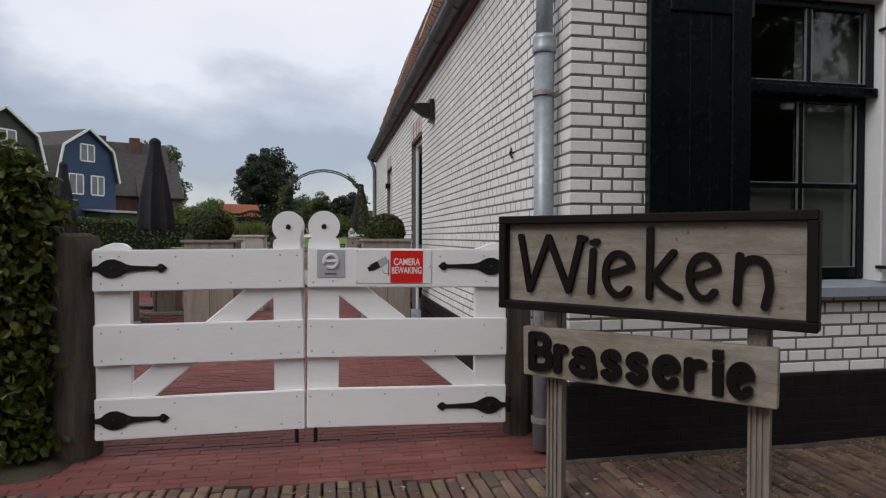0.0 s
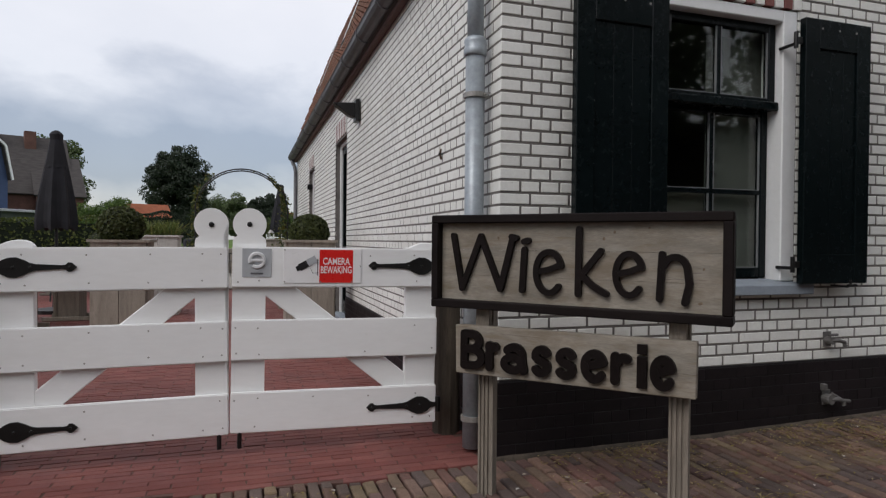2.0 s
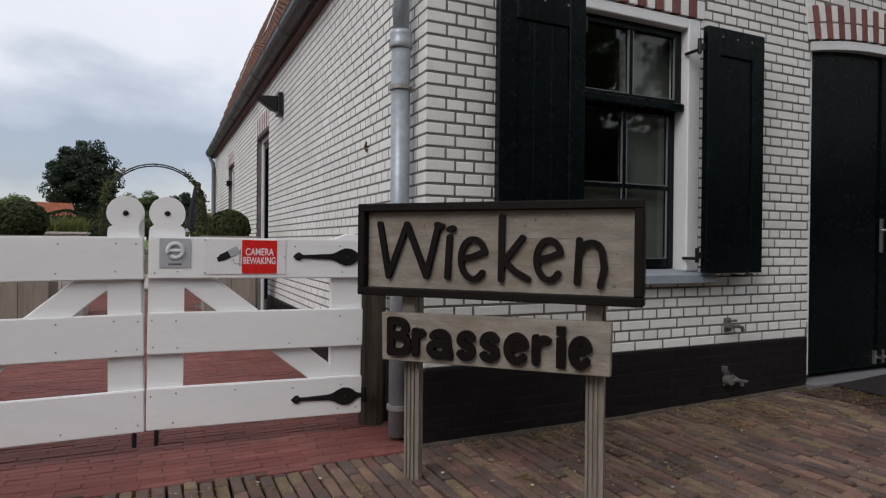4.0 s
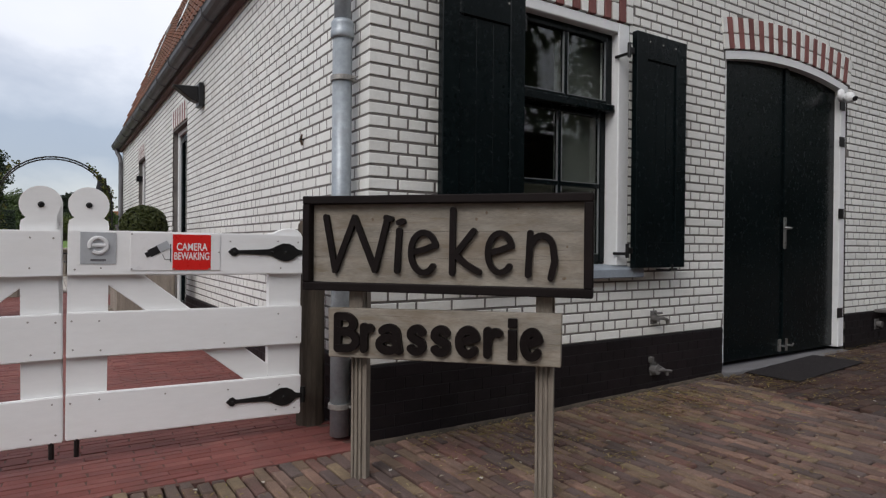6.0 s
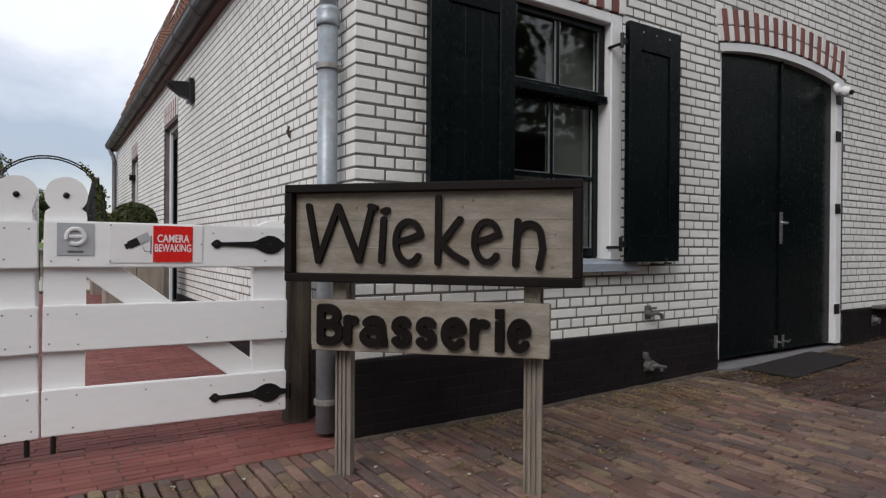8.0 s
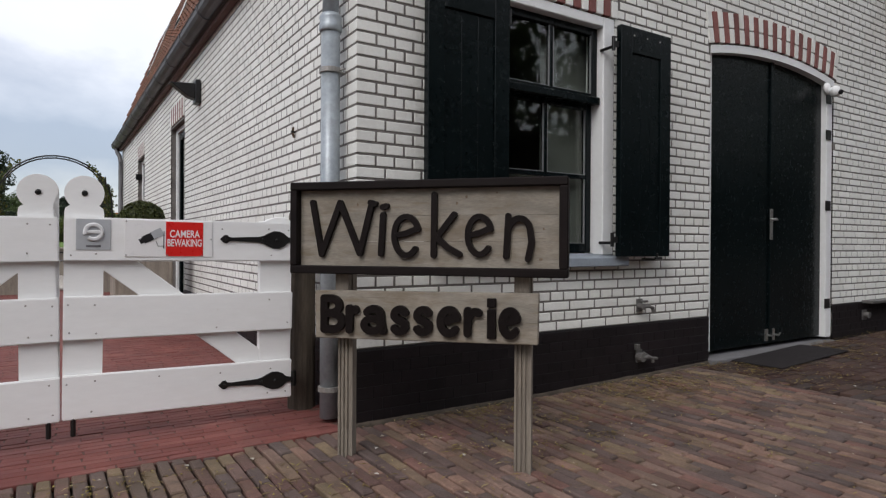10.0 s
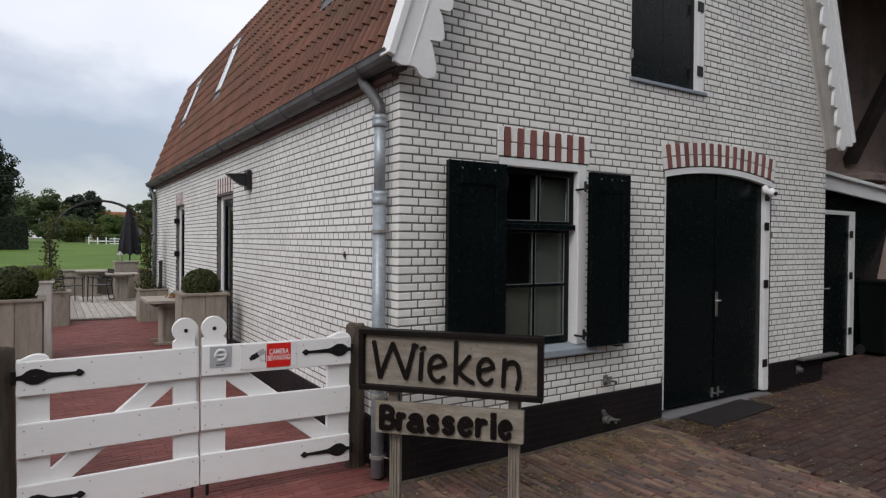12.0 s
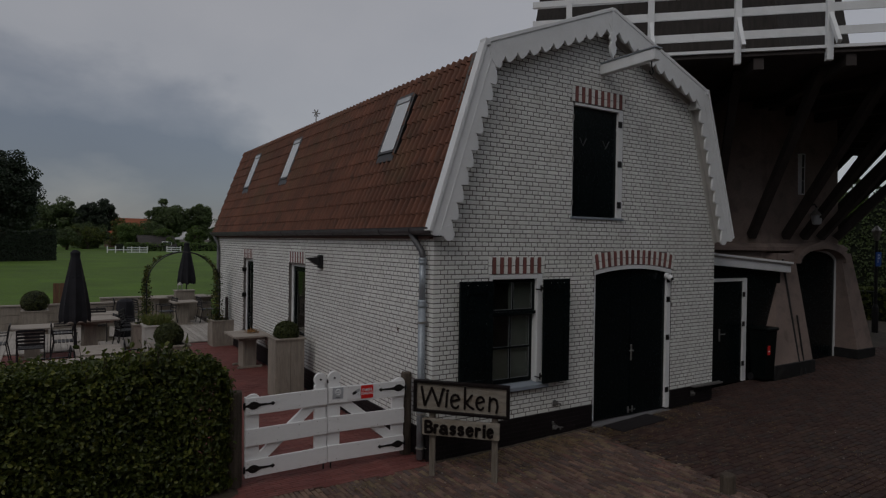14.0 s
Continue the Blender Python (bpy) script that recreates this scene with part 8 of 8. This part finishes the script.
tagged(mesh_from("clinkers", rv, rf, RED_PAVER, terrace_floor), kind="stuff")
JOINT_SAND = material("red_joint_sand", (0.105, 0.056, 0.046), rough=0.95, vary=0.3, scale=3, fine=90, bump=0.4)
js = [(-5.1, 12.0), (CX - 0.03, 12.0), (CX - 0.03, red_edge(CX)), (1.2, red_edge(1.2) + 0.01), (0.3, red_edge(0.3) + 0.01), (-5.1, red_edge(-5.1) + 0.02)]
bm = bmesh.new()
top_ = [bm.verts.new((x, y, -0.0045)) for x, y in js]
low_ = [bm.verts.new((x, y, -0.05)) for x, y in js]
bm.faces.new(top_[::-1]), bm.faces.new(low_)
for k in range(len(js)):
    bm.faces.new((top_[k], top_[(k + 1) % len(js)], low_[(k + 1) % len(js)], low_[k]))
bmesh.ops.recalc_face_normals(bm, faces=bm.faces[:])
part("joint_sand", bm, JOINT_SAND, terrace_floor)
shapes = [shared_piece("clinker", lambda v, f: paver_piece(v, f, RL - 0.0035, RW - 0.003, wear=0.0028), RED_PAVER_PIECE) for _ in range(8)]
for x, y, z, tl in near_r:
    ob = new("clinker", rng.choice(shapes))
    ob.parent = terrace_floor
    ob.matrix_basis = Matrix.Translation((x, y, z)) @ Euler((tl[1], -tl[0], 0)).to_matrix().to_4x4()

# sandy mortar strip at the foot of the plinth
FILLET = material("sandy_mortar_strip", (0.074, 0.059, 0.045), rough=0.95, vary=0.5, scale=9, fine=70, bump=0.7, dark=(0.07, 0.06, 0.035), stain=0.6)
fv, ff = [], []
fn = 70
for k in range(fn + 1):
    x = CX - 0.02 + (DOOR[0] - CX) * k / fn
    wob = 0.012 * noise.noise(Vector((x * 7, 0.3, 0)))
    for y, z in ((FY - 0.004, 0.012), (FY - 0.014, 0.008), (FY - 0.028 + wob, 0.001), (FY - 0.034 + wob, -0.03)):
        fv.append((x, y, ground_z(x, 0) + z + 0.004 * noise.noise(Vector((x * 11, y * 30, 2)))))
for k in range(fn):
    for j in range(3):
        q = k * 4 + j
        ff.append((q, q + 1, q + 5, q + 4))
mesh_from("mortar_strip", fv, ff, FILLET, pavement, smooth=True)

# bare earth under the hedge
EARTH = material("bare_brown_earth", (0.060, 0.045, 0.031), rough=0.95, vary=0.4, scale=3, fine=50, bump=0.9, depth=0.01, dark=(0.05, 0.06, 0.02), stain=0.5)
ev, ef = [], []
for j in range(13):
    for k in range(61):
        x, y = -4.9 + 4.56 * k / 60, 0.12 + 1.2 * j / 12
        rim = min(1.0, min(k, 60 - k, j, 12 - j) / 2.0)
        ev.append((x, y + 0.06 * noise.noise(Vector((x * 2, 7, 0))), -0.03 + rim * (0.052 + 0.022 * noise.noise(Vector((x * 3, y * 3, 1))))))
for j in range(12):
    for k in range(60):
        q = j * 61 + k
        ef.append((q, q + 1, q + 62, q + 61))
tagged(mesh_from("hedge_bed", ev, ef, EARTH, smooth=True), "bare brown earth bed under the hedge", "earth bed", kind="structure")

# dry leaf crumbs and straw that lie between the clinkers
litter = new("leaf_litter")
tagged(litter, "dry leaf crumbs and straw strewn over the paving", "leaf litter", kind="stuff")
lv, lf_ = [], []
for n_ in range(26000):
    x = rng.uniform(-1.0, 7.5)
    wall_near = rng.random() < 0.45
    y = (FY - 0.03 - abs(rng.gauss(0, 0.32))) if wall_near and x > CX else rng.uniform(-4.5, -0.1)
    if noise.noise(Vector((x * 1.7, y * 1.7, 4.0))) + rng.uniform(-0.25, 0.5) < 0.14 or (x < CX and y > red_edge(x) - 0.1):
        continue
    if n_ % 5 == 0 and x > CX:
        x, y = 2.2 + 0.37 * (n_ // 5 % 13) + rng.gauss(0, 0.07), FY - 0.14 - 0.23 * (n_ // 65 % 3) * (1 + 0.4 * math.sin(n_ // 5 % 13)) + rng.gauss(0, 0.045)
        if y > FY - 0.03:
            continue
    a = rng.uniform(0, math.pi)
    L, w = rng.choice((0.007, 0.011, 0.016, 0.026)), rng.uniform(0.002, 0.0055)
    c, s = math.cos(a), math.sin(a)
    z = ground_z(x, y) + 0.0035 + rng.uniform(0, 0.003)
    k = len(lv)
    tip = rng.uniform(-0.002, 0.006)
    for p, q, h in ((-L, -w * 0.4, 0), (-L * 0.2, -w, tip), (L, 0, 0), (-L * 0.2, w, tip + 0.001)):
        lv.append((x + p * c - q * s, y + p * s + q * c, z + h))
    lf_.append((k, k + 1, k + 2, k + 3))
mesh_from("crumbs", lv, lf_, leaf_material("dry_litter", [(0.30, 0.22, 0.09), (0.20, 0.15, 0.07), (0.38, 0.31, 0.16), (0.13, 0.09, 0.05), (0.24, 0.20, 0.06)], 0.9), litter)

petals = new("pale_petals")
tagged(petals, "small pale petals and crumbs scattered on the paving", "petals", kind="stuff")
pv, pf = [], []
for n_ in range(420):
    x, y = rng.uniform(-0.6, 8.5), rng.uniform(-4.0, -0.1)
    a, L = rng.uniform(0, math.pi), rng.choice((0.004, 0.006, 0.009, 0.014))
    z, w = ground_z(x, y) + 0.007, L * rng.uniform(0.4, 0.8)
    c, q = math.cos(a), math.sin(a)
    k = len(pv)
    for u, v, h in ((-L, 0, 0), (0, -w, 0.003), (L, 0, 0.001), (0, w, 0.004)):
        pv.append((x + u * c - v * q, y + u * q + v * c, z + h))
    pf.append((k, k + 1, k + 2, k + 3))
mesh_from("petal", pv, pf, leaf_material("pale_petal", [(0.55, 0.52, 0.45), (0.42, 0.38, 0.30), (0.60, 0.58, 0.55)], 0.8), petals)
